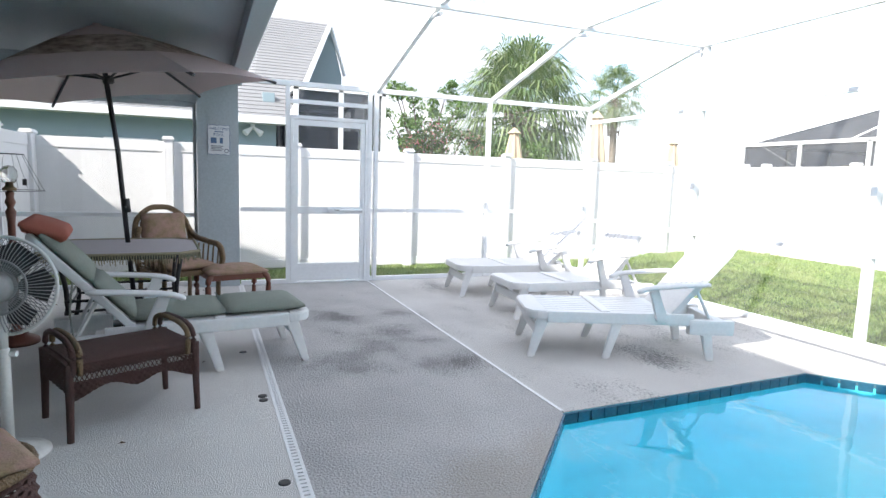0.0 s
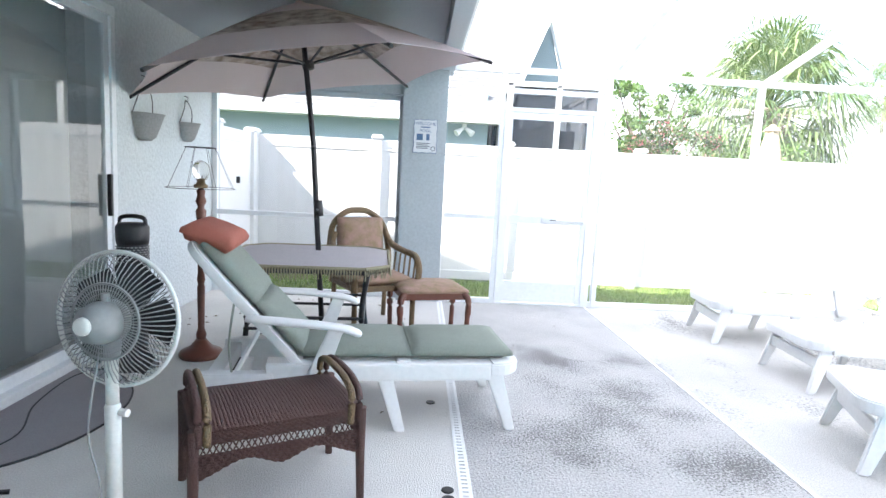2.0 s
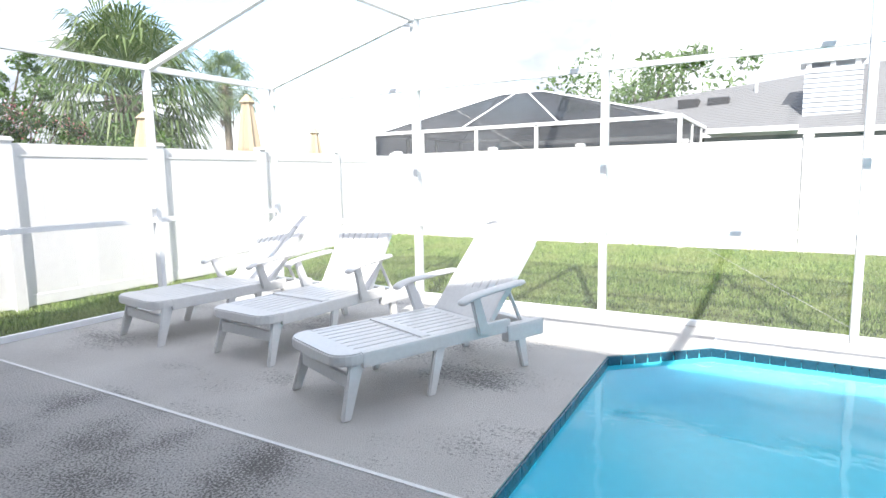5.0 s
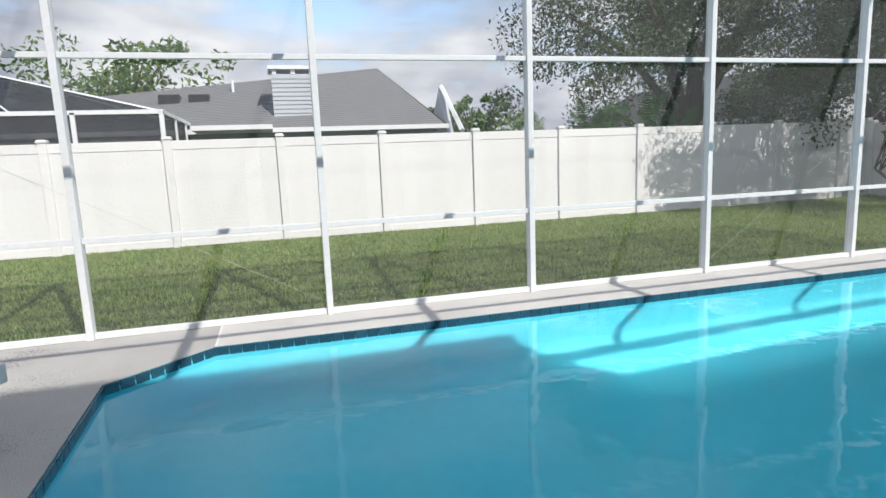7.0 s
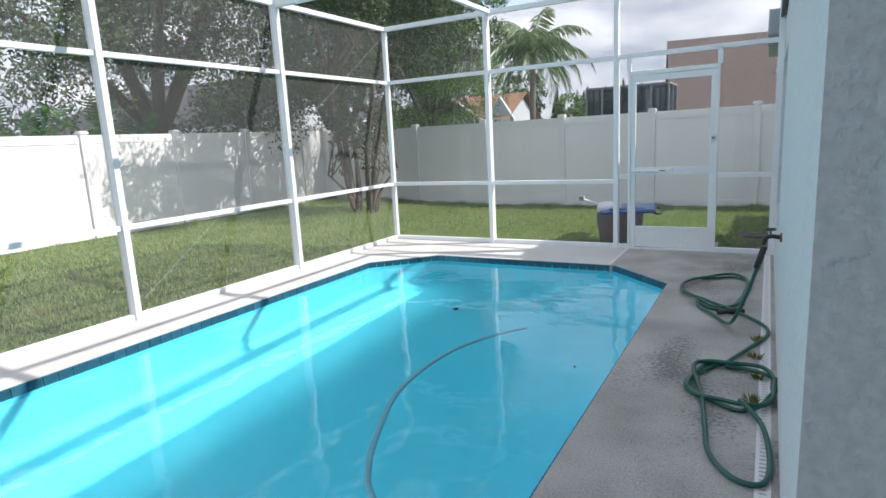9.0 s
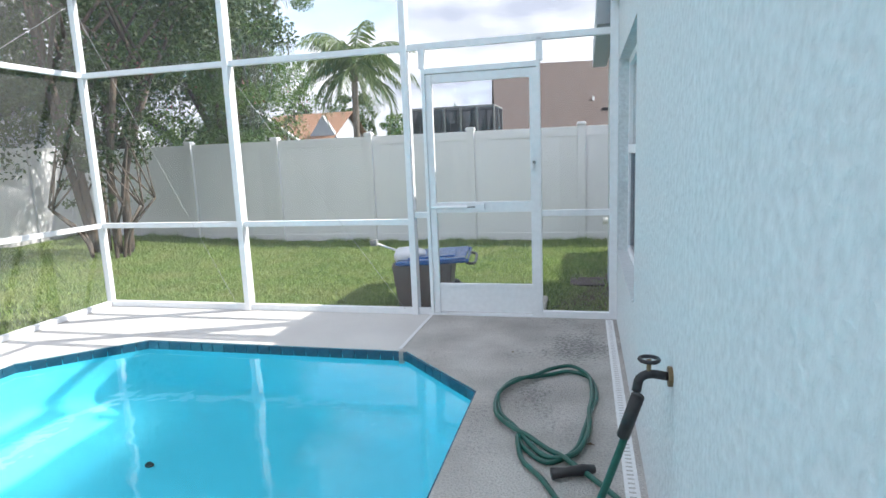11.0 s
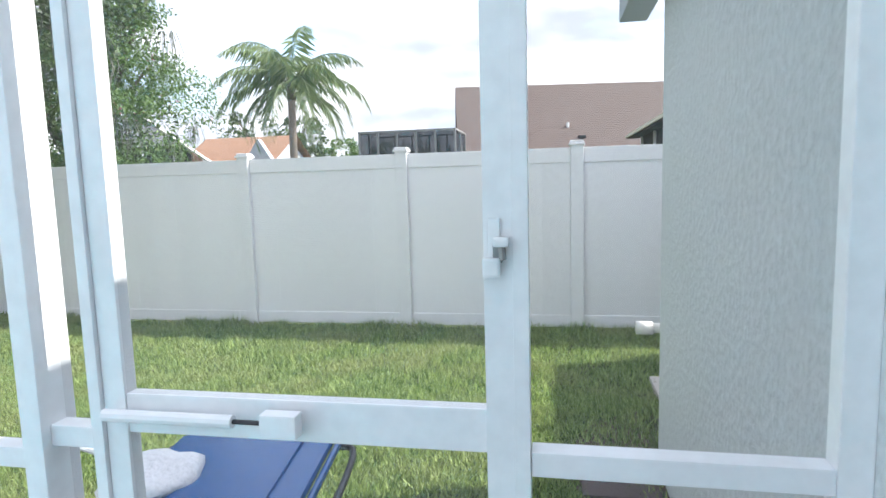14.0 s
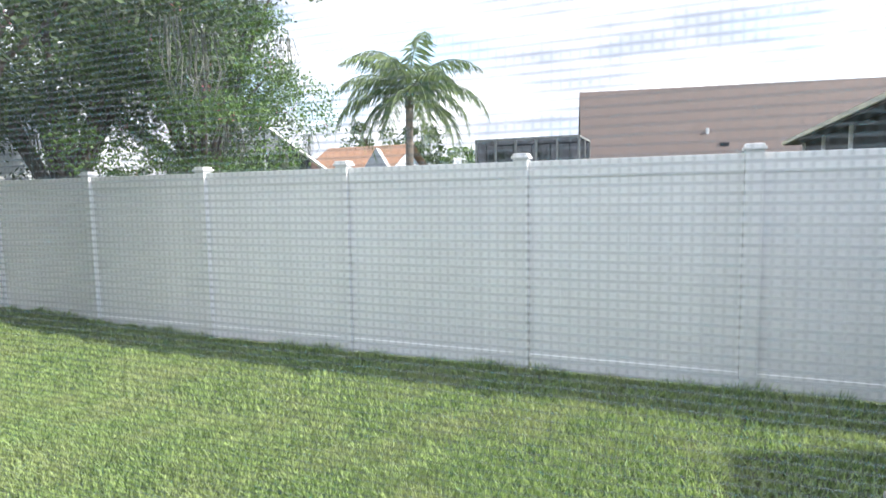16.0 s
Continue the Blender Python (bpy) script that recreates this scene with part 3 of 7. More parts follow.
def build_pool():
    pool = thing("swimming_pool", "turquoise in-ground pool with dark blue waterline tiles", "pool", (4.0, -1.8, 0), kind="structure")
    off = Vector((4.0, -1.8, 0))
    ring = [Vector((x, y, 0)) - off for x, y in POOL]
    n = len(ring)
    bm = bmesh.new()
    top = [bm.verts.new((p.x, p.y, -0.005)) for p in ring]
    shelf = [bm.verts.new((p.x * 0.985, p.y * 0.99, -0.82)) for p in ring]
    cove = [bm.verts.new((p.x * 0.95, p.y * 0.98, -0.98)) for p in ring]
    deep = [bm.verts.new((p.x * 0.8, p.y * 0.92, -1.12)) for p in ring]
    for i in range(n):
        j = (i + 1) % n
        bm.faces.new((top[i], top[j], shelf[j], shelf[i]))
        bm.faces.new((shelf[i], shelf[j], cove[j], cove[i]))
        bm.faces.new((cove[i], cove[j], deep[j], deep[i]))
    bm.faces.new(deep)
    part("basin", bm, M_plaster, pool, "smooth turquoise plaster basin", smooth=True)
    for x, y in ((0.4, -3.6),):
        part("drain_cover", lathed([(0.03, 0), (0.03, 0.012), (0.012, 0.018)], 12, (x, y, -1.11)), M_black, pool, "small dark fitting on the pool floor")
    bm = bmesh.new()
    bm.faces.new([bm.verts.new((p.x, p.y, -0.06)) for p in ring])
    water = part("water", bm, M_water, pool, "clear turquoise water with slight ripples")
    water.visible_shadow = False
    if water.data.polygons[0].normal.z < 0:
        water.data.flip_normals()
    bm = bmesh.new()
    for i in range(n):
        a, b = ring[i], ring[(i + 1) % n]
        v = [bm.verts.new((p.x * 0.9995, p.y * 0.9995, z)) for p, z in ((a, -0.006), (b, -0.006), (b, -0.115), (a, -0.115))]
        bm.faces.new(v)
    part("grout_band", bm, M_ink_grout, pool, "dark grout behind the tiles")
    unit = bmesh.new()
    box(unit, (-0.047, -0.006, -0.047), (0.047, 0.006, 0.047), 0.003)
    tile_mesh = finish(unit, "tile", M_tile)
    for i in range(n):
        a, b = ring[i], ring[(i + 1) % n]
        d = b - a
        count = int(d.length / 0.0985)
        ang = math.degrees(math.atan2(d.y, d.x))
        inward = Vector((-d.y, d.x, 0)).normalized()
        if inward.dot(-(a + b) / 2) < 0:
            inward = -inward
        for k in range(count):
            q = a + d * ((k + 0.5) / count) + inward * 0.007
            ob = new("tile", tile_mesh)
            ob.parent = pool
            ob.matrix_basis = pose(q.x, q.y, -0.056, 0, 0, ang)
    return pool


build_pool()
pool_hose = solo("pool_cleaner_hose", tubed(curve_pts([(2.28, -1.40, -0.055), (2.55, -1.56, -0.06), (2.91, -1.8, -0.06), (3.07, -1.99, -0.06), (3.23, -2.3, -0.06), (3.41, -2.8, -0.06), (3.43, -3.4, -0.06), (3.30, -3.85, -0.065), (3.12, -4.2, -0.10)], 8), 0.018, 8), M_pool_hose, "thin blue-green vacuum hose floating on the pool water", "hose", smooth=True)

# joints and drains of the deck
for nm, x, y0, y1, w in (("trim_deck_joint", JOINT_X, 2.64, DECK_N, 0.012), ("trim_deck_joint_south", JOINT_X, DECK_S, -6.35, 0.012)):
    solo(nm, boxed((x - w, y0, -0.05), (x + w, y1, 0.004)), M_joint, "thin white joint strip in the concrete deck", "joint", "structure")
solo("trim_deck_joint_east", boxed((5.76, 2.036, -0.05), (DECK_E, 2.054, 0.003)), M_joint, "thin white joint strip in the concrete deck", "joint", "structure")


def build_drain(name, x, y0, y1):
    d = thing(name, "white slotted plastic channel drain set into the deck", "drain", (x, y0, 0), kind="structure")
    part("channel", boxed((-0.03, 0, -0.06), (0.03, y1 - y0, -0.012)), M_black, d, "dark drain channel")
    bm = bmesh.new()
    box(bm, (-0.03, 0, -0.012), (-0.014, y1 - y0, 0.003))
    box(bm, (0.014, 0, -0.012), (0.03, y1 - y0, 0.003))
    y = 0.0
    while y < y1 - y0:
        box(bm, (-0.014, y, -0.012), (0.014, y + 0.022, 0.002))
        y += 0.034
    part("grate", bm, M_joint, d)


build_drain("drain_lanai", DRAIN_X, LANAI_S, DECK_N - 0.15)
build_drain("drain_wall", WALL_X + 0.06, -7.25, LANAI_S - 0.05)
for x, y in ((1.28, 3.42), (1.28, 3.35), (1.28, 2.32), (1.22, 4.40)):
    solo("deck_plug", lathed([(0.028, 0.0), (0.028, 0.004), (0.02, 0.006)], 14, (x, y, 0)), M_black, "small black round plug in the lanai slab", "plug", group="deck plugs")
lid = thing("deck_cover", "round grey skimmer lid let into the concrete walkway", "lid", (1.70, -1.66, 0))
part("rim", lathed([(0.167, 0.0), (0.167, 0.003), (0.158, 0.003), (0.158, 0.0)], 32), M_fan_grey, lid, "grey gap round the lid")
part("cover", lathed([(0.157, 0.0), (0.157, 0.004), (0.15, 0.006), (0.0005, 0.006)], 32), M_lid, lid)
part("finger_slot", boxed((-0.02, -0.006, 0.0062), (0.02, 0.006, 0.0085), 0.002), M_black, lid)
for nm, x0, x1 in (("trim_deck_joint_west", 1.875, 2.255), ("trim_deck_joint_wall", 1.475, 1.525)):
    solo(nm, boxed((x0, -1.672, -0.03), (x1, -1.656, 0.003)), M_joint, "thin white joint strip in the concrete deck", "joint", "structure")


# ---- screen cage ----
def bar(parent, a, b, w=0.05, d=0.05, name="rail", label="", mat=None):
    """A square aluminium bar from a to b; w across, d in depth."""
    a, b = Vector(a), Vector(b)
    v = b - a
    m = v.to_track_quat("Z", "Y").to_matrix().to_4x4()
    if abs(v.normalized().z) > 0.95:
        m = Matrix.Identity(4)
    bm = boxed((-w / 2, -d / 2, 0), (w / 2, d / 2, v.length), 0.004)
    ob = part(name, bm, mat or M_alu, parent, label)
    ob.matrix_basis = Matrix.Translation(a) @ m
    return ob


def sheet(parent, pts, mat=None, name="screen_panel"):
    bm = bmesh.new()
    bm.faces.new([bm.verts.new(p) for p in pts])
    return part(name, bm, mat or M_screen, parent, "grey insect screen cloth")


EP = [5.12, 3.07, 1.10, -0.93, -3.03, -5.14]
RAIL_LOW, RAIL_MID, TOP_Z = 0.83, 2.29, 3.03
NTOP = 2.49


def east_top(y):
    return TOP_Z if y <= EP[0] else TOP_Z + (NTOP - TOP_Z) * (y - EP[0]) / (NORTH_Y - EP[0])


def build_east_wall():
    w = thing("wall_screen_east", "white aluminium screen wall between pool deck and lawn", "screen wall", (EAST_X, 0, 0), kind="structure")
    ys = [SOUTH_Y] + EP[::-1] + [NORTH_Y]
    for y in ys:
        bar(w, (0, y, 0), (0, y, east_top(y)), 0.10 if y not in (SOUTH_Y, NORTH_Y) else 0.06, 0.055, "post")
    for a, b in zip(ys, ys[1:]):
        for z in (RAIL_LOW, RAIL_MID):
            bar(w, (0, a + 0.03, z), (0, b - 0.03, z), 0.05, 0.045, "rail")
        bar(w, (0, a + 0.03, 0.028), (0, b - 0.03, 0.028), 0.055, 0.05, "sill")
        bar(w, (0, a, east_top(a)), (0, b, east_top(b)), 0.055, 0.055, "top_rail")
        sheet(w, [(0.02, a, 0), (0.02, b, 0), (0.02, b, east_top(b)), (0.02, a, east_top(a))])
    cable = lambda p, q: part("brace_cable", tubed([p, q], 0.0016, 5), M_wire, w, "thin steel brace cable")
    cable((-0.01, EP[0], 2.3), (-0.01, 1.09, 0.1))
    cable((-0.01, SOUTH_Y + 0.02, 2.95), (-0.01, -3.02, 0.1))


build_east_wall()


def screen_door(parent_name, x0, x1, y, top, label, hinge_right, kick=0.24, push=0.92, fine=None, jamb=0.05):
    """A framed screen door between x0 and x1 in a wall along x."""
    d = thing(parent_name, label, "screen door", (x0, y, 0), kind="structure")
    w = x1 - x0
    f = 0.055
    part("jamb", boxed((-jamb, -0.03, 0), (-0.0003, 0.03, top + 0.05), 0.001), M_alu, d)
    part("jamb", boxed((w + 0.001, -0.03, 0), (w + jamb, 0.03, top + 0.05), 0.003), M_alu, d)
    part("stile", boxed((0, -0.02, 0.02), (f, 0.026, top), 0.001), M_alu, d)
    part("stile", boxed((w - f, -0.02, 0.02), (w, 0.02, top), 0.004), M_alu, d)
    part("head_rail", boxed((f, -0.018, top - 0.07), (w - f, 0.018, top), 0.003), M_alu, d)
    part("header", boxed((-0.004, -0.03, top + 0.006), (w + 0.004, 0.03, top + 0.05), 0.003), M_alu, d)
    part("push_bar", boxed((f, -0.02, push - 0.05), (w - f, 0.016, push + 0.04), 0.004), M_alu, d)
    part("kick_plate", boxed((f, -0.008, 0.03), (w - f, 0.008, kick), 0.002), M_alu, d, "plain white kick plate")
    part("kick_rail", boxed((f, -0.017, kick), (w - f, 0.017, kick + 0.035), 0.003), M_alu, d)
    part("threshold", boxed((-0.004, -0.03, 0), (w + 0.004, 0.03, 0.018), 0.003), M_alu, d)
    sheet(d, [(f, 0.012 if hinge_right else -0.012, kick), (w - f, 0.012 if hinge_right else -0.012, kick), (w - f, 0.012 if hinge_right else -0.012, top - 0.06), (f, 0.012 if hinge_right else -0.012, top - 0.06)], fine)
    s = -1 if hinge_right else 1
    closer = part("door_closer", tubed([(w - 0.02, s * -0.045, push), (w - 0.33, s * -0.045, push)], 0.014, 10), M_alu, d, "white pneumatic door closer")
    part("closer_rod", tubed([(w - 0.33, s * -0.045, push), (w - 0.42, s * -0.045, push)], 0.005, 6), M_dark_metal, closer)
    part("closer_bracket", boxed((w - 0.48, s * -0.045 - 0.015, push - 0.025), (w - 0.40, s * -0.045 + 0.02, push + 0.025), 0.004), M_alu, closer)
    return d


def build_north_wall():
    w = thing("wall_screen_north", "white aluminium screen wall with a gate", "screen wall", (0, NORTH_Y, 0), kind="structure")
    for x in (3.05, 4.69):
        bar(w, (x, 0, 0), (x, 0, NTOP), 0.05, 0.08, "post")
    for x in (1.925, 2.965):
        bar(w, (x, 0, 0), (x, 0, NTOP), 0.05, 0.05, "post")
    bar(w, (2.875, -0.05, 0.9), (2.875, -0.05, 1.14), 0.03, 0.02, "door_pull", "white vertical gate handle")
    for a, b, z in ((1.36, 1.90, 0.94), (2.99, 3.025, 0.94), (3.075, 4.665, 0.94), (4.715, EAST_X - 0.03, 0.94)):
        bar(w, (a, 0, z), (b, 0, z), 0.045, 0.05, "rail")
    for a, b in ((1.36, 1.90), (2.99, 3.025), (3.075, 4.665), (4.715, EAST_X - 0.03)):
        bar(w, (a, 0, 0.028), (b, 0, 0.028), 0.05, 0.055, "sill")
        sheet(w, [(a, 0.02, 0), (b, 0.02, 0), (b, 0.02, NTOP), (a, 0.02, NTOP)])
    bar(w, (1.36, 0, NTOP), (EAST_X - 0.03, 0, NTOP), 0.055, 0.06, "top_rail")
    sheet(w, [(1.95, 0.02, 2.12), (2.94, 0.02, 2.12), (2.94, 0.02, NTOP), (1.95, 0.02, NTOP)])
    bar(w, (1.95, 0, 2.28), (2.94, 0, 2.28), 0.04, 0.05, "rail")


build_north_wall()
screen_door("door_gate_north", 1.99, 2.90, NORTH_Y, 2.06, "closed white screen gate in the north screen wall", False, kick=0.22, push=0.94, jamb=0.038)


def build_south_wall():
    w = thing("wall_screen_south", "tall white aluminium screen wall with a door", "screen wall", (0, SOUTH_Y, 0), kind="structure")
    for x in (3.10, 4.78):
        bar(w, (x, 0, 0), (x, 0, TOP_Z), 0.055, 0.10, "post")
    bar(w, (1.41, 0, 0), (1.41, 0, RAIL_MID + 0.5), 0.06, 0.05, "post")
    for x in (1.985, 2.955):
        bar(w, (x, 0, 2.11), (x, 0, RAIL_MID), 0.05, 0.05, "post")
    spans = [(1.44, 1.979), (2.961, 3.075), (3.13, 4.75), (4.81, EAST_X - 0.03)]
    for a, b in spans:
        bar(w, (a, 0, 0.89 if a < 3 else RAIL_LOW), (b, 0, 0.89 if a < 3 else RAIL_LOW), 0.05, 0.05, "rail")
        bar(w, (a, 0, 0.028), (b, 0, 0.028), 0.055, 0.055, "sill")
        sheet(w, [(a, -0.02, 0), (b, -0.02, 0), (b, -0.02, RAIL_MID), (a, -0.02, RAIL_MID)])
    bar(w, (1.44, 0, RAIL_MID), (EAST_X - 0.03, 0, RAIL_MID), 0.05, 0.05, "rail")
    bar(w, (1.44, 0, TOP_Z), (EAST_X - 0.03, 0, TOP_Z), 0.06, 0.06, "top_rail")
    sheet(w, [(1.44, -0.02, RAIL_MID), (EAST_X, -0.02, RAIL_MID), (EAST_X, -0.02, TOP_Z), (1.44, -0.02, TOP_Z)])
    sheet(w, [(1.99, -0.02, 2.12), (2.95, -0.02, 2.12), (2.95, -0.02, RAIL_MID), (1.99, -0.02, RAIL_MID)])
    part("brace_cable", tubed([(4.76, 0.03, 2.2), (3.2, 0.03, 0.05)], 0.0016, 5), M_wire, w, "thin steel brace cable")
    part("brace_cable", tubed([(6.34, 0.03, 2.9), (4.9, 0.03, 0.05)], 0.0016, 5), M_wire, w, "thin steel brace cable")


build_south_wall()
south_door = screen_door("door_screen_south", 2.01, 2.93, SOUTH_Y, 2.06, "closed white screen door with kick plate in the south screen wall", True, kick=0.25, push=0.955, fine=M_screen_fine, jamb=0.03)
lock = part("lock", boxed((0.022, 0.026, 1.30), (0.046, 0.032, 1.375), 0.004), M_alu, south_door, "white latch lock")
part("latch_case", boxed((0.022, 0.0265, 1.262), (0.056, 0.042, 1.30), 0.006), M_alu, lock)
part("lever", boxed((0.004, 0.034, 1.322), (0.034, 0.060, 1.340), 0.006), M_alu, lock)
part("spindle", tubed([(0.018, 0.047, 1.324), (0.016, 0.047, 1.298)], 0.007, 10), M_fan_grey, lock)
part("keyhole", boxed((0.018, 0.032, 1.29), (0.036, 0.035, 1.335), 0.003), M_fan_grey, lock)


def build_cage_roof():
    w = thing("roof_screen", "white aluminium beams of the pool cage roof with screen cloth", "cage roof", (0, 0, 0), kind="structure")
    x0 = WALL_X + 0.15
    for y in EP:
        bar(w, (EAST_X - 0.03, y, TOP_Z), (x0, y, TOP_Z), 0.055, 0.10, "beam")
    for x in (3.06, 4.72):
        bar(w, (x, NORTH_Y, NTOP), (x, EP[0] + 0.03, TOP_Z), 0.05, 0.06, "rafter")
        ys = EP + [SOUTH_Y]
        for a, b in zip(ys, ys[1:]):
            bar(w, (x, a - 0.03, TOP_Z), (x, b + 0.03, TOP_Z), 0.045, 0.05, "purlin")
    bar(w, (x0, SOUTH_Y, TOP_Z), (x0, EP[0], TOP_Z), 0.06, 0.15, "gutter_beam")
    for x, y in ((4.72, EP[0]), (6.3, EP[0]), (3.06, EP[0])):
        part("brace", tubed([(x, y + 0.25, TOP_Z - 0.06), (x, y - 0.02, TOP_Z - 0.1)], 0.02, 6), M_alu, w)
    sheet(w, [(x0, SOUTH_Y, TOP_Z + 0.04), (EAST_X, SOUTH_Y, TOP_Z + 0.04), (EAST_X, EP[0], TOP_Z + 0.04), (x0, EP[0], TOP_Z + 0.04)])
    sheet(w, [(x0, EP[0], TOP_Z + 0.04), (EAST_X, EP[0], TOP_Z + 0.04), (EAST_X, NORTH_Y, NTOP + 0.04), (x0, NORTH_Y, NTOP + 0.04)])


build_cage_roof()


# ---- the house ----
def wall_box(name, lo, hi, mat, label, bevel=0.0):
    return solo(name, boxed(lo, hi, bevel), mat, label, "wall", "structure")


WIN_S, WIN_N, WIN_B, WIN_T = -7.14, -5.58, 0.60, 2.05
wall_box("wall_east_south_end", (1.15, -9.35, -0.15), (WALL_X, WIN_S, 2.5), M_stucco, "pale blue stucco house wall")
wall_box("wall_east_under_window", (1.15, WIN_S, -0.15), (WALL_X, WIN_N, WIN_B), M_stucco, "pale blue stucco house wall under the window")
wall_box("wall_east_over_window", (1.15, WIN_S, WIN_T), (WALL_X, WIN_N, 2.5), M_stucco, "pale blue stucco house wall over the window")
wall_box("wall_east", (1.15, WIN_N, -0.15), (WALL_X, LANAI_S, 2.5), M_stucco, "pale blue stucco house wall with a garden tap")
wall_box("wall_lanai_south", (-1.47, LANAI_S - 0.2, 0.0), (1.149, LANAI_S, 2.75), M_stucco, "grey-blue stucco return wall of the lanai")
SL0, SL1, SL_T = 1.8, 5.42, 2.42
wall_box("wall_lanai_back_north", (-1.47, SL1, 0.0), (SLIDER_X + 0.08, 7.6, 2.75), M_stucco, "pale blue stucco wall beside the sliding door")
wall_box("wall_lanai_back_south", (-1.47, LANAI_S, 0.0), (SLIDER_X + 0.08, SL0, 2.75), M_stucco, "pale blue stucco wall beside the sliding door")
wall_box("wall_lanai_over_door", (-1.47, SL0, SL_T), (SLIDER_X + 0.08, SL1, 2.75), M_stucco, "pale blue stucco wall over the sliding door")
wall_box("wall_house_south", (-8.0, -9.35, -0.15), (1.149, -9.15, 2.75), M_stucco, "pale blue stucco end wall of the house")
# Hidden block, here only for the shade it casts on the lawn corner.
wall_box("wall_shade_wing", (-6.0, -12.1, -0.15), (-0.85, -9.352, 2.75), M_stucco, "unseen pale blue stucco block added to shade the lawn by the fence")
wall_box("wall_house_north", (-8.0, 7.4, -0.15), (-1.471, 7.6, 2.75), M_stucco, "pale blue stucco end wall of the house")
wall_box("wall_house_west", (-8.2, -9.35, -0.15), (-8.001, 7.6, 2.75), M_stucco, "pale blue stucco far wall of the house")
# Indoor dimness is put into the near-black colour of wall and floor.
wall_box("wall_room_back", (-3.2, LANAI_S, 0.0), (-3.1, 7.39, 2.7), M_unlit_dark, "inside wall coloured near black for the unlit room")
solo("floor_room", boxed((-3.1, LANAI_S + 0.01, -0.05), (-1.51, 7.39, 0.0)), M_unlit_dark, "inside floor coloured near black for the unlit room", "floor", "structure")
solo("ceiling_lanai", boxed((SLIDER_X - 0.1, LANAI_S + 0.005, CEIL_Z), (1.26, 7.395, CEIL_Z + 0.05)), M_ceiling, "smooth grey painted lanai ceiling", "ceiling", "structure")
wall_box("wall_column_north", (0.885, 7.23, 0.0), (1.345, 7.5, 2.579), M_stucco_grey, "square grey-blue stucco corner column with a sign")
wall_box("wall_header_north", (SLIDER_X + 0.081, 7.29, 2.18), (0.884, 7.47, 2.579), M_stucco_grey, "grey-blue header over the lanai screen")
solo("beam_lanai", boxed((1.265, LANAI_S + 0.002, 2.44), (1.40, 7.55, 2.80), 0.006), M_ceiling, "grey painted beam along the lanai edge", "beam", "structure")
solo("trim_fascia", boxed((1.405, LANAI_S + 0.002, 2.55), (1.45, 7.6, 2.80), 0.006), M_trim, "pale fascia board with gutter along the roof edge", "fascia", "structure")


def poly_block(bm, ring, axis_vec):
    """A flat outline made thick along a vector."""
    ax = Vector(axis_vec)
    a = [bm.verts.new(Vector(p)) for p in ring]
    b = [bm.verts.new(Vector(p) + ax) for p in ring]
    bm.faces.new(a)
    bm.faces.new(b[::-1])
    for i in range(len(ring)):
        bm.faces.new((a[i], a[(i + 1) % len(ring)], b[(i + 1) % len(ring)], b[i]))


def build_house_roof():
    bm = bmesh.new()
    south, north = (-9.55, LANAI_S - 0.2), (LANAI_S - 0.199, 7.62)
    for ring, (y0, y1) in (([(1.5, 2.80), (-4.4, 4.8), (-4.4, 4.95), (1.5, 2.92)], north), ([(-4.401, 4.8), (-8.6, 3.2), (-8.6, 3.35), (-4.401, 4.95)], (-9.55, 7.62)), ([(1.43, 2.502), (-4.4, 4.78), (-4.4, 4.93), (1.43, 2.6)], south)):
        lo = [bm.verts.new((x, y0, z)) for x, z in ring]
        hi = [bm.verts.new((x, y1, z)) for x, z in ring]
        bm.faces.new(lo)
        bm.faces.new(hi[::-1])
        for i in range(4):
            bm.faces.new((lo[i], lo[(i + 1) % 4], hi[(i + 1) % 4], hi[i]))
    solo("roof_house", bm, M_shingle_grey, "grey shingle roof of the house", "roof", "structure")
    # Unseen gable added to throw shade over the pool's north end.
    bm = bmesh.new()
    poly_block(bm, [(0.4, -3.3, 2.95), (-1.5, -3.3, 6.9), (-3.2, -3.3, 2.95)], (0, 9.6, 0))
    solo("roof_upper", bm, M_shingle_grey, "unseen steep gable added to shade the deck and pool", "roof", "structure")
    solo("trim_soffit_south", boxed((WALL_X + 0.002, -9.9, 2.36), (1.54, -7.4, 2.62), 0.01), M_stucco_grey, "grey eave and gutter over the house corner", "eave", "structure")


build_house_roof()


def build_lanai_screen():
    w = thing("wall_screen_lanai", "white framed lanai screen with a mid rail", "screen wall", (0, 7.38, 0), kind="structure")
    x0, x1 = SLIDER_X + 0.085, 0.88
    bar(w, (x0 + 0.025, 0, 0), (x0 + 0.025, 0, 2.175), 0.05, 0.05, "post")
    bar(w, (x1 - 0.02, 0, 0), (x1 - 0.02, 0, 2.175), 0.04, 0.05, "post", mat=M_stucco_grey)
    bar(w, (x0 + 0.05, 0, 0.86), (x1 - 0.04, 0, 0.86), 0.045, 0.05, "rail")
    bar(w, (x0 + 0.05, 0, 0.028), (x1 - 0.04, 0, 0.028), 0.05, 0.05, "sill")
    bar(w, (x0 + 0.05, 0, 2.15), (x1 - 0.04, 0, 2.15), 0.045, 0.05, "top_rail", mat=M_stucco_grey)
    sheet(w, [(x0, 0.02, 0), (x1, 0.02, 0), (x1, 0.02, 2.17), (x0, 0.02, 2.17)])


build_lanai_screen()


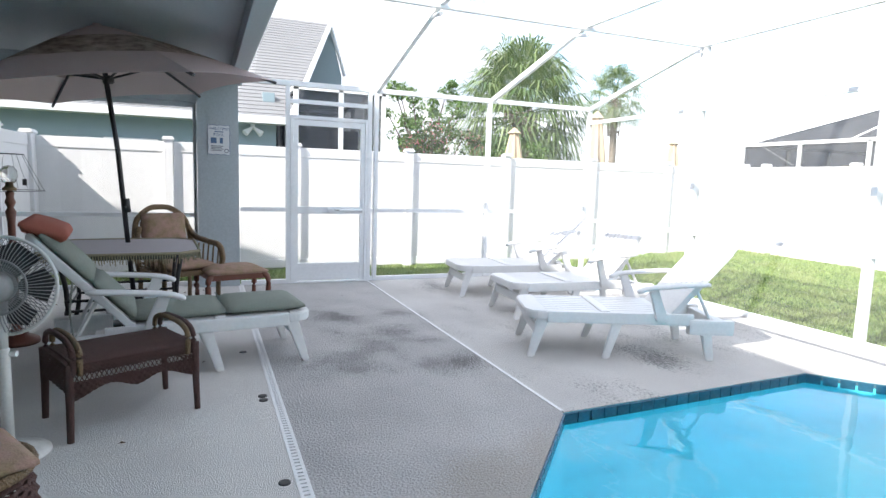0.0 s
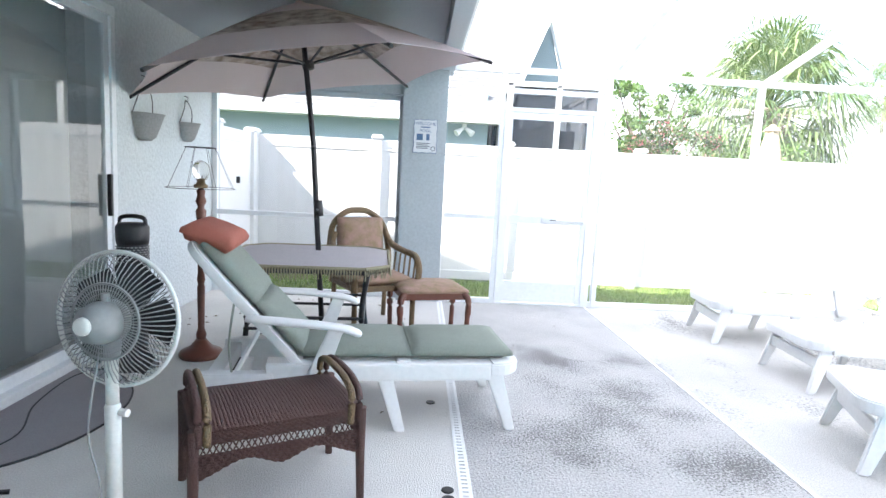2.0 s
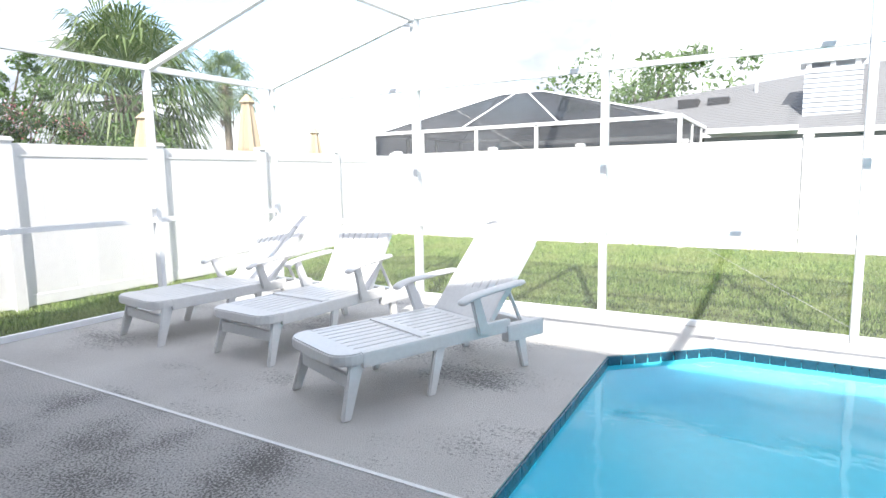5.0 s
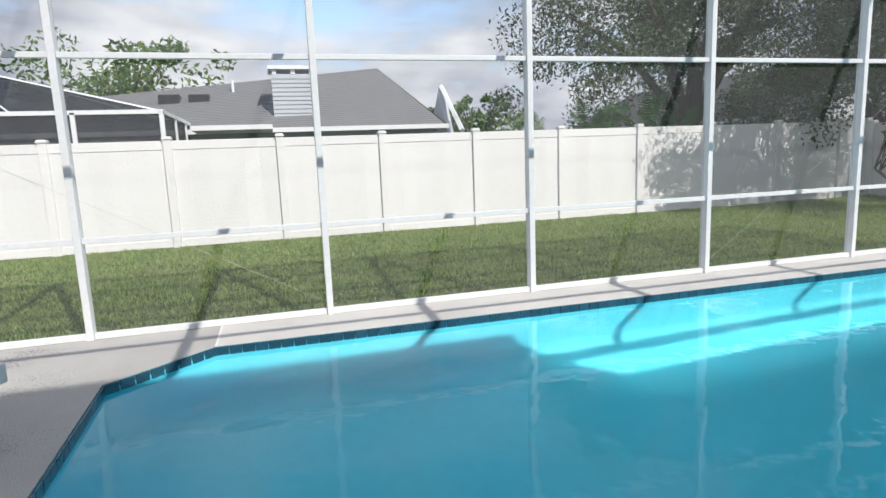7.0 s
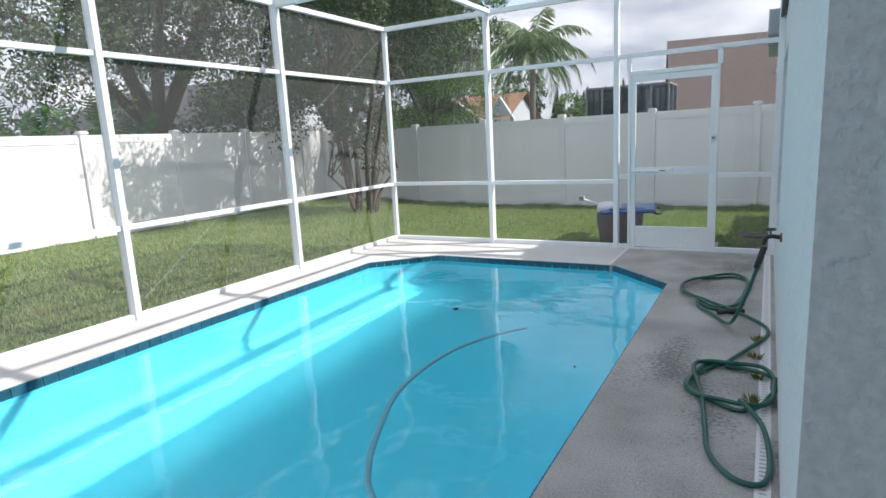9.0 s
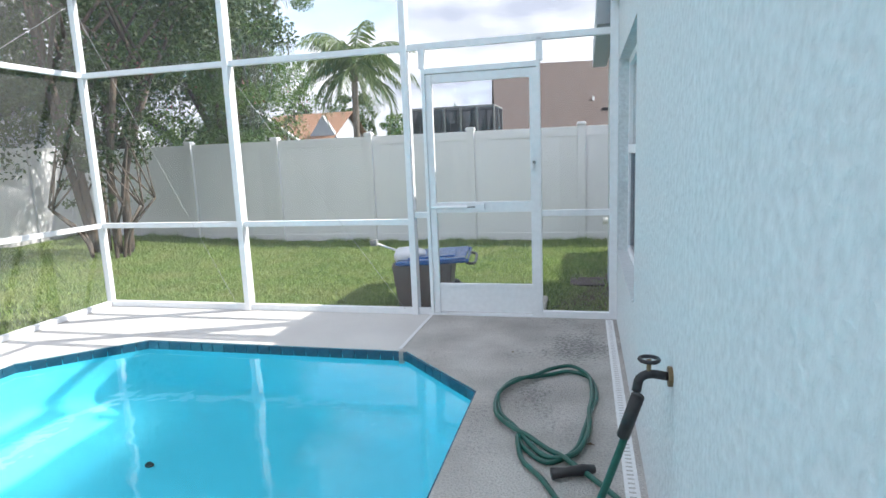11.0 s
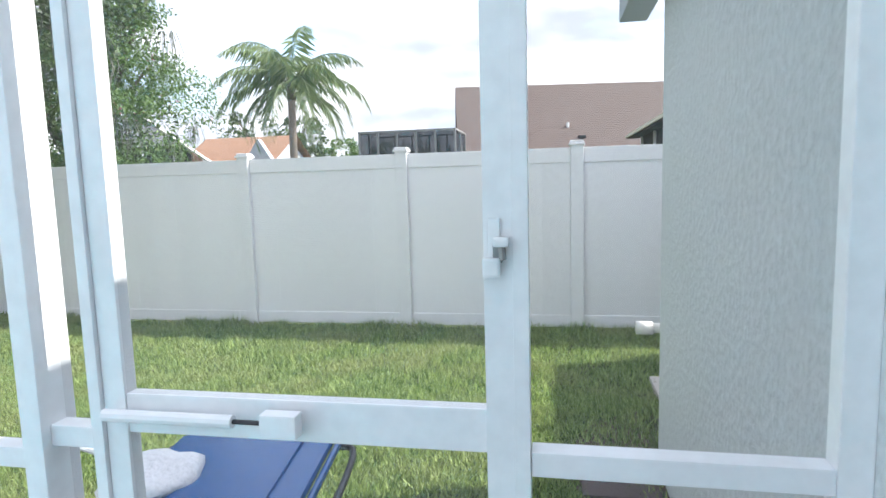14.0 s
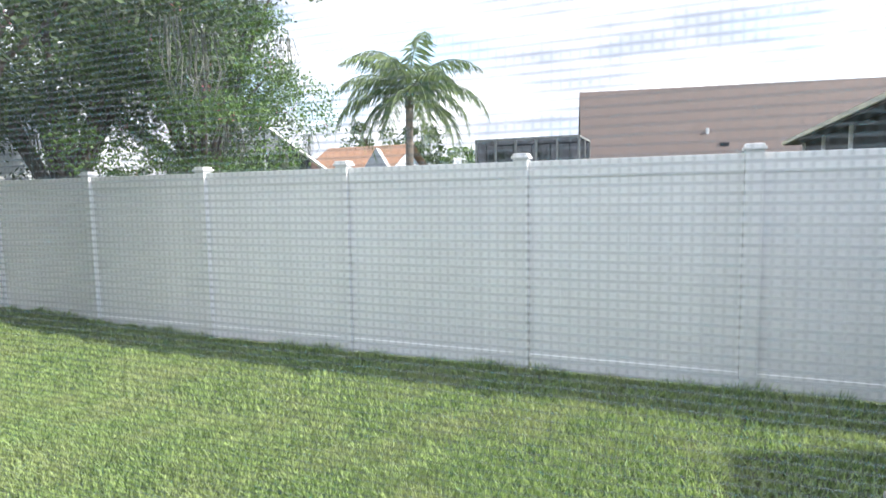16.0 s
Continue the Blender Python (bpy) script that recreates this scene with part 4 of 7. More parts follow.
def build_slider():
    d = thing("door_sliding", "white-framed sliding glass doors with vertical blinds behind", "sliding door", (SLIDER_X, SL0, 0), kind="structure")
    w = SL1 - SL0
    part("frame_sill", boxed((-0.1, 0, 0), (0.13, w, 0.055), 0.008), M_trim, d)
    part("frame_head", boxed((-0.1, 0, SL_T - 0.07), (0.085, w, SL_T - 0.002), 0.006), M_trim, d)
    part("frame_jamb", boxed((-0.1, w - 0.06, 0.055), (0.085, w - 0.001, SL_T - 0.07), 0.006), M_trim, d)
    part("frame_jamb", boxed((-0.1, 0.001, 0.055), (0.085, 0.06, SL_T - 0.07), 0.006), M_trim, d)
    spans = [(0.06, 1.2, -0.06), (1.15, 2.38, 0.0), (2.30, w - 0.06, 0.05)]
    for a, b, x in spans:
        p = part("sash", boxed((x - 0.018, a, 0.055), (x + 0.018, a + 0.065, SL_T - 0.07), 0.004), M_trim, d)
        part("stile", boxed((x - 0.018, b - 0.065, 0.055), (x + 0.018, b, SL_T - 0.07), 0.004), M_trim, p)
        part("bottom_rail", boxed((x - 0.018, a + 0.065, 0.055), (x + 0.018, b - 0.065, 0.13), 0.004), M_trim, p)
        part("top_rail", boxed((x - 0.018, a + 0.065, SL_T - 0.14), (x + 0.018, b - 0.065, SL_T - 0.07), 0.004), M_trim, p)
        g = part("pane", boxed((x - 0.003, a + 0.06, 0.12), (x + 0.003, b - 0.06, SL_T - 0.13)), M_glass, p, "clear reflecting glass pane")
        g.visible_shadow = False
    part("door_pull", boxed((0.07, w - 0.12, 0.95), (0.10, w - 0.095, 1.25), 0.006), M_black, d, "black door pull")
    slat = finish(boxed((-0.001, -0.042, 0), (0.001, 0.042, 2.25)), "blind_slat", M_blind)
    y = 0.12
    while y < w - 0.1:
        if not (1.0 < y < 1.22 or 2.2 < y < 2.42 or y > w - 0.25):
            ob = new("blind_slat", slat)
            ob.parent = d
            ob.matrix_basis = pose(-0.14, y, 0.08, 0, 0, random.uniform(-24, -14))
        y += 0.085


build_slider()


def build_window():
    d = thing("window_east", "white single-hung window with a dark screened lower sash", "window", (WALL_X - 0.10, WIN_S, WIN_B), kind="structure")
    w, h = WIN_N - WIN_S, WIN_T - WIN_B
    for nm, lo, hi in (("frame_sill", (-0.03, 0, 0), (0.03, w, 0.05)), ("frame_head", (-0.03, 0, h - 0.05), (0.03, w, h)), ("frame_side", (-0.03, 0.001, 0.05), (0.03, 0.05, h - 0.05)), ("frame_side", (-0.03, w - 0.05, 0.05), (0.03, w - 0.001, h - 0.05)), ("meeting_rail", (-0.028, 0.05, 0.76), (0.036, w - 0.05, 0.82))):
        part(nm, boxed(lo, hi, 0.005), M_trim, d)
    g = part("pane", boxed((-0.003, 0.05, 0.82), (0.003, w - 0.05, h - 0.05)), M_glass, d, "reflecting upper glass")
    g.visible_shadow = False
    part("pane", boxed((-0.010, 0.05, 0.05), (-0.004, w - 0.05, 0.76)), M_glass, d)
    sheet(d, [(0.012, 0.05, 0.05), (0.012, w - 0.05, 0.05), (0.012, w - 0.05, 0.76), (0.012, 0.05, 0.76)], M_win_screen, "insect_screen")
    slat = finish(boxed((-0.0138, 0.06, -0.001), (0.0138, w - 0.06, 0.001)), "blind_slat", M_blind_pale)
    for k in range(46):
        ob = new("blind_slat", slat)
        ob.parent = d
        ob.matrix_basis = pose(-0.05, 0, 0.07 + k * 0.029, 0, 52 if k < 25 else 82, 0) @ (Matrix.Scale(1.0 if k < 25 else 1.12, 4, (1, 0, 0)))
    # Near-black sheet in place of the unlit room.
    part("backing", boxed((-0.12, 0, 0), (-0.10, w, h)), M_unlit_dark, d, "near-black panel standing in for the unlit room behind the blind")
    solo("trim_window_ledge", boxed((WALL_X - 0.14, WIN_S + 0.001, WIN_B - 0.003), (WALL_X + 0.012, WIN_N - 0.001, WIN_B + 0.012), 0.005), M_stucco, "pale stucco window ledge", "ledge", "structure").location = (0, 0, -0.010)


build_window()


# ---- vinyl fences ----
def build_fence(name, label, along, fixed, stops, base, top):
    """A solid vinyl fence along x or y at a fixed place, with posts at the stops."""
    f = thing(name, label, "fence", (0, fixed, 0) if along == "x" else (fixed, 0, 0), 0 if along == "x" else 90, kind="structure")
    post = finish(boxed((-0.064, -0.064, base - 0.1), (0.064, 0.064, top + 0.02), 0.008), "post", M_vinyl)
    bm = bmesh.new()
    box(bm, (-0.08, -0.08, top + 0.02), (0.08, 0.08, top + 0.045), 0.006)
    box(bm, (-0.068, -0.068, top + 0.045), (0.068, 0.068, top + 0.07), 0.012)
    cap = finish(bm, "cap", M_vinyl)
    made = {}
    for i, s in enumerate(stops):
        p = new("post", post)
        p.parent = f
        p.matrix_basis = pose(s, 0, 0)
        c = new("cap", cap)
        c.parent = p
        if i == len(stops) - 1:
            break
        step = round(stops[i + 1] - s, 3)
        if step not in made:
            bw = (step - 0.13) / 6
            made[step] = (finish(boxed((0.064, -0.022, top - 0.15), (step - 0.064, 0.022, top), 0.006), "top_rail", M_vinyl),
                          finish(boxed((0.064, -0.022, base + 0.03), (step - 0.064, 0.022, base + 0.16), 0.006), "bottom_rail", M_vinyl),
                          finish(boxed((0.0003, -0.0125, base + 0.155), (bw - 0.0003, 0.0125, top - 0.145), 0.0007), "board", M_vinyl), bw)
        rail, low, board, bw = made[step]
        for nm, me in (("top_rail", rail), ("bottom_rail", low)):
            ob = new(nm, me)
            ob.parent = f
            ob.matrix_basis = pose(s, 0, 0)
        for k in range(6):
            ob = new("board", board)
            ob.parent = f
            ob.matrix_basis = pose(s + 0.065 + k * bw, 0, 0)
    return f


FE_X, FN_Y, FS_Y = 11.9, 9.2, -12.3
build_fence("fence_east", "tall white vinyl privacy fence behind the lawn", "y", FE_X, [FS_Y] + [1.345 + 1.83 * k for k in range(-7, 5)] + [FN_Y], 0.0, 1.84)
build_fence("fence_south", "tall white vinyl privacy fence south of the lawn", "x", FS_Y, [1.69 + 1.83 * k for k in range(-4, 6)] + [FE_X - 0.14], -0.12, 1.77)
build_fence("fence_north", "tall white vinyl privacy fence behind the gate", "x", FN_Y, [-1.2, 0.48] + [2.3 + 1.86 * k for k in range(0, 5)] + [FE_X - 0.14], -0.12, 1.80)
build_fence("fence_northwest", "white vinyl fence returning to the house corner", "y", -1.2, [7.72, FN_Y - 0.14], -0.12, 1.80)


# ---- furniture ----
def blade(a, b, wa, wb, th, bevel=0.008):
    """A flat tapered bar from a to b, wa and wb wide along x, th thick along y."""
    bm = bmesh.new()
    a, b = Vector(a), Vector(b)
    ends = []
    for p, w in ((a, wa), (b, wb)):
        ends.append([bm.verts.new(p + Vector((sx * w / 2, sy * th / 2, 0))) for sx, sy in ((-1, -1), (1, -1), (1, 1), (-1, 1))])
    bm.faces.new(ends[0])
    bm.faces.new(ends[1][::-1])
    for k in range(4):
        bm.faces.new((ends[0][k], ends[0][(k + 1) % 4], ends[1][(k + 1) % 4], ends[1][k]))
    bmesh.ops.recalc_face_normals(bm, faces=bm.faces)
    bmesh.ops.bevel(bm, geom=list(bm.edges), offset=bevel, segments=2, affect="EDGES")
    return bm


def round_plate(x0, x1, half, r, z0, z1, m=None, at_end=False):
    """A plate whose two corners at x0 (or at x1) are rounded by r."""
    pts = []
    for cx, cy, a0 in ((x0 + r, -half + r, 180), (x0 + r, half - r, 90)):
        arc = [(cx + r * math.cos(radians(a0 + 90 * k / 6)), cy + r * math.sin(radians(a0 + 90 * k / 6))) for k in range(7)]
        pts.append(arc)
    ring = pts[0] + [(x1, -half), (x1, half)] + pts[1]
    if at_end:
        ring = [(x0 + x1 - x, y) for x, y in ring]
    bm = bmesh.new()
    prism(bm, ring, z0, z1)
    bmesh.ops.recalc_face_normals(bm, faces=bm.faces)
    rim = [e for e in bm.edges if abs(e.verts[0].co.z - e.verts[1].co.z) < 1e-6]
    bmesh.ops.bevel(bm, geom=rim, offset=0.009, segments=2, affect="EDGES")
    if m is not None:
        bmesh.ops.transform(bm, matrix=m, verts=bm.verts)
    return bm


def build_chaise(name, label, at, rz, back_angle, group="pool loungers"):
    """A moulded plastic lounger: foot at the origin, head along +x."""
    c = thing(name, label, "lounger", at, rz, group)
    W, H = 0.315, 0.36
    part("foot_end", round_plate(0.0, 0.17, W + 0.02, 0.13, H - 0.055, H + 0.014), M_plastic, c, "rounded foot end")
    for s in (-1, 1):
        part("side_rail", boxed((0.17, s * W - 0.02, H - 0.08), (1.34, s * W + 0.02, H + 0.012), 0.014), M_plastic, c)
        part("rear_block", boxed((1.30, s * W - 0.035, H - 0.15), (1.66, s * W + 0.035, H - 0.03), 0.02), M_plastic, c)
    part("rear_bar", boxed((1.56, -W, H - 0.13), (1.64, W, H - 0.05), 0.014), M_plastic, c)
    part("mid_bar", boxed((0.60, -W + 0.01, H - 0.05), (0.68, W - 0.01, H + 0.022), 0.016), M_plastic, c, "raised rib across the seat")
    part("hinge_bar", boxed((1.11, -W + 0.01, H - 0.05), (1.22, W - 0.01, H + 0.010), 0.012), M_plastic, c)
    for k in range(8):
        y = -W + 0.055 + k * (2 * W - 0.11) / 7
        part("slat", boxed((0.165, y - 0.0305, H - 0.022), (0.605, y + 0.0305, H + 0.009), 0.005), M_plastic, c)
        part("slat", boxed((0.675, y - 0.0305, H - 0.022), (1.115, y + 0.0305, H + 0.009), 0.005), M_plastic, c)
    for s in (-1, 1):
        part("leg", blade((0.15, s * (W - 0.025), H - 0.04), (0.05, s * (W + 0.01), 0), 0.10, 0.058, 0.034), M_plastic, c)
        part("leg", blade((0.74, s * (W - 0.01), H - 0.06), (0.65, s * (W + 0.01), 0), 0.085, 0.058, 0.034), M_plastic, c)
        part("leg", blade((1.44, s * W, H - 0.10), (1.49, s * (W + 0.005), 0), 0.09, 0.062, 0.04), M_plastic, c)
    part("leg_brace", boxed((0.085, -W + 0.02, 0.17), (0.115, W - 0.02, 0.25), 0.01), M_plastic, c)
    m = pose(1.17, 0, H - 0.005, 0, -back_angle, 0)
    back = part("backrest", boxed((0.0, -W + 0.015, -0.03), (0.24, W - 0.015, 0.016), 0.012, m), M_plastic, c, "plain lower back panel")
    part("back_head", round_plate(0.67, 0.83, W - 0.015, 0.11, -0.028, 0.018, m, True), M_plastic, back, "rounded head of the backrest")
    for s in (-1, 1):
        part("back_side", boxed((0.235, s * (W - 0.04) - 0.025, -0.034), (0.68, s * (W - 0.04) + 0.025, 0.018), 0.012, m), M_plastic, back)
    for k in range(7):
        y = -W + 0.10 + k * (2 * W - 0.20) / 6
        part("back_slat", boxed((0.235, y - 0.030, -0.016), (0.675, y + 0.030, 0.012), 0.005, m), M_plastic, back)
    ca, sa = math.cos(radians(back_angle)), math.sin(radians(back_angle))
    for s in (-1, 1):
        a = Vector((1.17 + 0.33 * ca, s * (W + 0.045), H + 0.33 * sa))
        pts = curve_pts([a + Vector((0.04, 0, 0.01)), (a.x - 0.18, s * (W + 0.055), a.z - 0.005), (a.x - 0.42, s * (W + 0.055), a.z - 0.03), (a.x - 0.52, s * (W + 0.05), a.z - 0.065)], 5)
        arm = part("armrest", tubed(pts, [0.036] + [0.046] * 14 + [0.03], 10, flat=0.42), M_plastic, c, smooth=True)
        part("arm_post", blade((a.x - 0.40, s * (W + 0.05), a.z - 0.03), (a.x - 0.30, s * (W + 0.03), H - 0.05), 0.075, 0.10, 0.03), M_plastic, arm)
        part("back_strut", tubed([(1.17 + 0.30 * ca, s * (W - 0.03), H + 0.30 * sa - 0.03), (1.50, s * (W - 0.03), H - 0.06)], 0.014, 6), M_plastic, c)
    return c


lounger_a = build_chaise("lounger", "white plastic lounger with sage green cushion on the lanai slab", (1.655, 4.39, 0), 187, 48)
build_chaise("lounger", "white plastic slatted lounger standing beside the pool", (3.41, 3.99, 0), -21, 50)
build_chaise("lounger", "white plastic lounger with upright back near the east screen", (3.80, 5.10, 0), -4, 58)
build_chaise("lounger", "white plastic lounger near the north screen wall", (3.75, 6.30, 0), -6, 46)


def build_lounger_cushion():
    c = thing("lounger_cushion", "sage green quilted cushion lying on the lounger", "cushion", (1.655, 4.39, 0.37), 187)
    for lo, hi in (((0.04, -0.27, 0.0), (0.60, 0.27, 0.075)), ((0.60, -0.27, 0.0), (1.20, 0.27, 0.075))):
        bm = bmesh.new()
        cushion(bm, lo, hi, 0.012, 10)
        part("pad", bm, M_green_cloth, c, smooth=True)
    m = pose(1.19, 0, 0.0, 0, -48, 0)
    for lo, hi in (((0.0, -0.27, 0.015), (0.36, 0.27, 0.085)), ((0.36, -0.27, 0.015), (0.76, 0.27, 0.085))):
        bm = bmesh.new()
        cushion(bm, lo, hi, 0.012, 10, m)
        part("pad", bm, M_green_cloth, c, smooth=True)
    part("seam", tubed([(0.6, -0.27, 0.072), (0.6, 0, 0.08), (0.6, 0.27, 0.072)], 0.005, 6), M_green_cloth, c)
    part("tie", tubed(curve_pts([(1.5, 0.28, 0.32), (1.52, 0.31, 0.1), (1.50, 0.32, -0.12), (1.53, 0.31, -0.26)], 4), 0.006, 6), M_green_cloth, c, "hanging fabric tie")
    bm = bmesh.new()
    cushion(bm, (-0.13, -0.25, 0.0), (0.13, 0.25, 0.10), 0.015, 10, pose(1.66, 0, 0.57, 0, -20, 0))
    pil = solo("head_pillow", bm, M_terracotta, "terracotta red head pillow on the lounger cushion", "pillow", smooth=True)
    pil.matrix_basis = pose(1.655, 4.39, 0.37, 0, 0, 187)


build_lounger_cushion()


def weave(bm, p, u, v, nu, nv, n, r=0.006):
    """Strands over and under across a patch from p along u and v."""
    p, u, v, n = Vector(p), Vector(u), Vector(v), Vector(n)
    for i in range(nv):
        s = (i + 0.5) / nv
        pts = [p + v * s + u * (k / nu) + n * (0.006 if (k + i) % 2 else -0.001) for k in range(nu + 1)]
        tube(bm, pts, r, 4)


def build_bench():
    c = thing("wicker_bench", "dark brown wicker footstool bench with curved arms", "bench", (0.52, 3.395, 0), 26)
    L, D, H = 0.32, 0.215, 0.40
    for sx in (-1, 1):
        for sy in (-1, 1):
            part("leg", tubed([(sx * L, sy * D, H), (sx * L, sy * D, 0.2), (sx * (L + 0.005), sy * (D + 0.004), 0)], [0.022, 0.02, 0.017], 8), M_wicker, c, smooth=True)
    bm = boxed((-L - 0.01, -D - 0.01, H - 0.03), (L + 0.01, D + 0.01, H), 0.008)
    seat = part("seat", bm, M_wicker, c)
    bm = bmesh.new()
    for k in range(42):
        x = -L + 0.02 + k * (2 * L - 0.04) / 41
        tube(bm, [(x, -D - 0.012, H - 0.005), (x, -D * 0.5, H + 0.006), (x, 0, H + 0.008), (x, D * 0.5, H + 0.006), (x, D + 0.012, H - 0.005)], 0.0095, 6, flat=0.7)
    part("weave", bm, M_wicker, seat, "ribbed woven seat", smooth=True)
    scallop = lambda u: 0.125 + 0.055 * abs(2 * u - 1) ** 3 + 0.03 * math.cos(2 * math.pi * (2 * u - 1)) * (1 - abs(2 * u - 1))
    for sy in (-1, 1):
        bm = bmesh.new()
        n = 44

        def strand(depth):
            pts = [(-L + 2 * L * k / n, sy * (D + 0.004 + (0.005 if (k + int(depth(0.5) * 900)) % 2 else -0.003)), H - 0.012 - depth(k / n)) for k in range(n + 1)]
            tube(bm, pts, 0.006, 4)

        for row in range(5):
            strand(lambda u: row * 0.010)
        for row in range(7):
            strand(lambda u: 0.085 + (scallop(u) - 0.085) * row / 6)
        for a, b in ((lambda u: 0.0, lambda u: 0.045), (lambda u: 0.083, scallop)):
            for k in range(n):
                q = [(k / n, a), (k / n, b), ((k + 1) / n, b), ((k + 1) / n, a)]
                bm.faces.new([bm.verts.new((-L + 2 * L * u, sy * (D - 0.002), H - 0.012 - f(u))) for u, f in q])
        for k in range(28):
            x0, x1 = -L + 2 * L * k / 28, -L + 2 * L * (k + 1) / 28
            for p, q in ((x0, x1), (x1, x0)):
                tube(bm, [(p, sy * D, H - 0.055), (q, sy * D, H - 0.098)], 0.0028, 4)
        part("apron", bm, M_wicker, c, "woven apron with lattice and a scalloped edge")
    for sx in (-1, 1):
        bm = bmesh.new()
        for row in range(7):
            pts = [(sx * (L + 0.008 + (0.005 if (k + row) % 2 else -0.003)), -D + 2 * D * k / 14, H - 0.02 - row * 0.02) for k in range(15)]
            tube(bm, pts, 0.007, 4)
        part("apron", bm, M_wicker, c)
        for off in (0.0, 0.032):
            x = sx * (L - 0.015 - off)
            arm = part("arm", tubed(curve_pts([(x, -D - 0.005, H - 0.06), (x, -D - 0.008, H + 0.055), (x, -D + 0.07, H + 0.10), (x, 0, H + 0.11), (x, D - 0.07, H + 0.10), (x, D + 0.008, H + 0.055), (x, D + 0.005, H - 0.06)], 6), 0.015, 8), M_wicker if off == 0 else M_rattan, c, "wrapped cane arm hoop", smooth=True)
    return c


build_bench()


def build_table():
    t = thing("patio_table", "square patio table under a fringed lilac-grey cloth", "table", (0.33, 5.30, 0), 4)
    a, cut = 0.56, 0.16
    ring = [(-a + cut, -a), (a - cut, -a), (a, -a + cut), (a, a - cut), (a - cut, a), (-a + cut, a), (-a, a - cut), (-a, -a + cut)]
    bm = bmesh.new()
    prism(bm, [(x * 0.985, y * 0.985) for x, y in ring], 0.69, 0.725)
    part("tabletop", bm, M_dark_metal, t)
    for sx in (-1, 1):
        for sy in (-1, 1):
            part("leg", tubed(curve_pts([(sx * 0.42, sy * 0.42, 0.69), (sx * 0.38, sy * 0.38, 0.4), (sx * 0.40, sy * 0.40, 0.12), (sx * 0.46, sy * 0.46, 0.0)], 5), 0.018, 8), M_dark_metal, t, smooth=True)
    for z in (0.28, 0.36):
        part("brace_ring", tubed([(0.39 * sx, 0.39 * sy, z) for sx, sy in ((-1, -1), (1, -1), (1, 1), (-1, 1))], 0.012, 6, True), M_dark_metal, t)
    cl = thing("tablecloth", "lilac-grey tablecloth with straw fringe lying on the table", "tablecloth", (0.33, 5.30, 0), 4)
    bm = bmesh.new()
    prism(bm, ring, 0.726, 0.734)
    part("cloth", bm, M_cloth_table, cl)
    bm = bmesh.new()
    n = len(ring)
    for i in range(n):
        p, q = Vector((*ring[i], 0)), Vector((*ring[(i + 1) % n], 0))
        d = q - p
        out = Vector((d.y, -d.x, 0)).normalized()
        for k in range(int(d.length / 0.018)):
            s = p + d * (k * 0.018 / d.length)
            z = 0.73 - random.uniform(0.045, 0.085)
            tube(bm, [s + Vector((0, 0, 0.732)), s + out * 0.006 + Vector((0, 0, 0.71)), s + out * random.uniform(0.0, 0.012) + Vector((random.uniform(-.006, .006), 0, z))], [0.005, 0.006, 0.004], 4)
        tube(bm, [p + Vector((0, 0, 0.732)), q + Vector((0, 0, 0.732))], 0.012, 6)
    part("fringe", bm, M_fringe, cl, "straw-coloured braided fringe")


build_table()


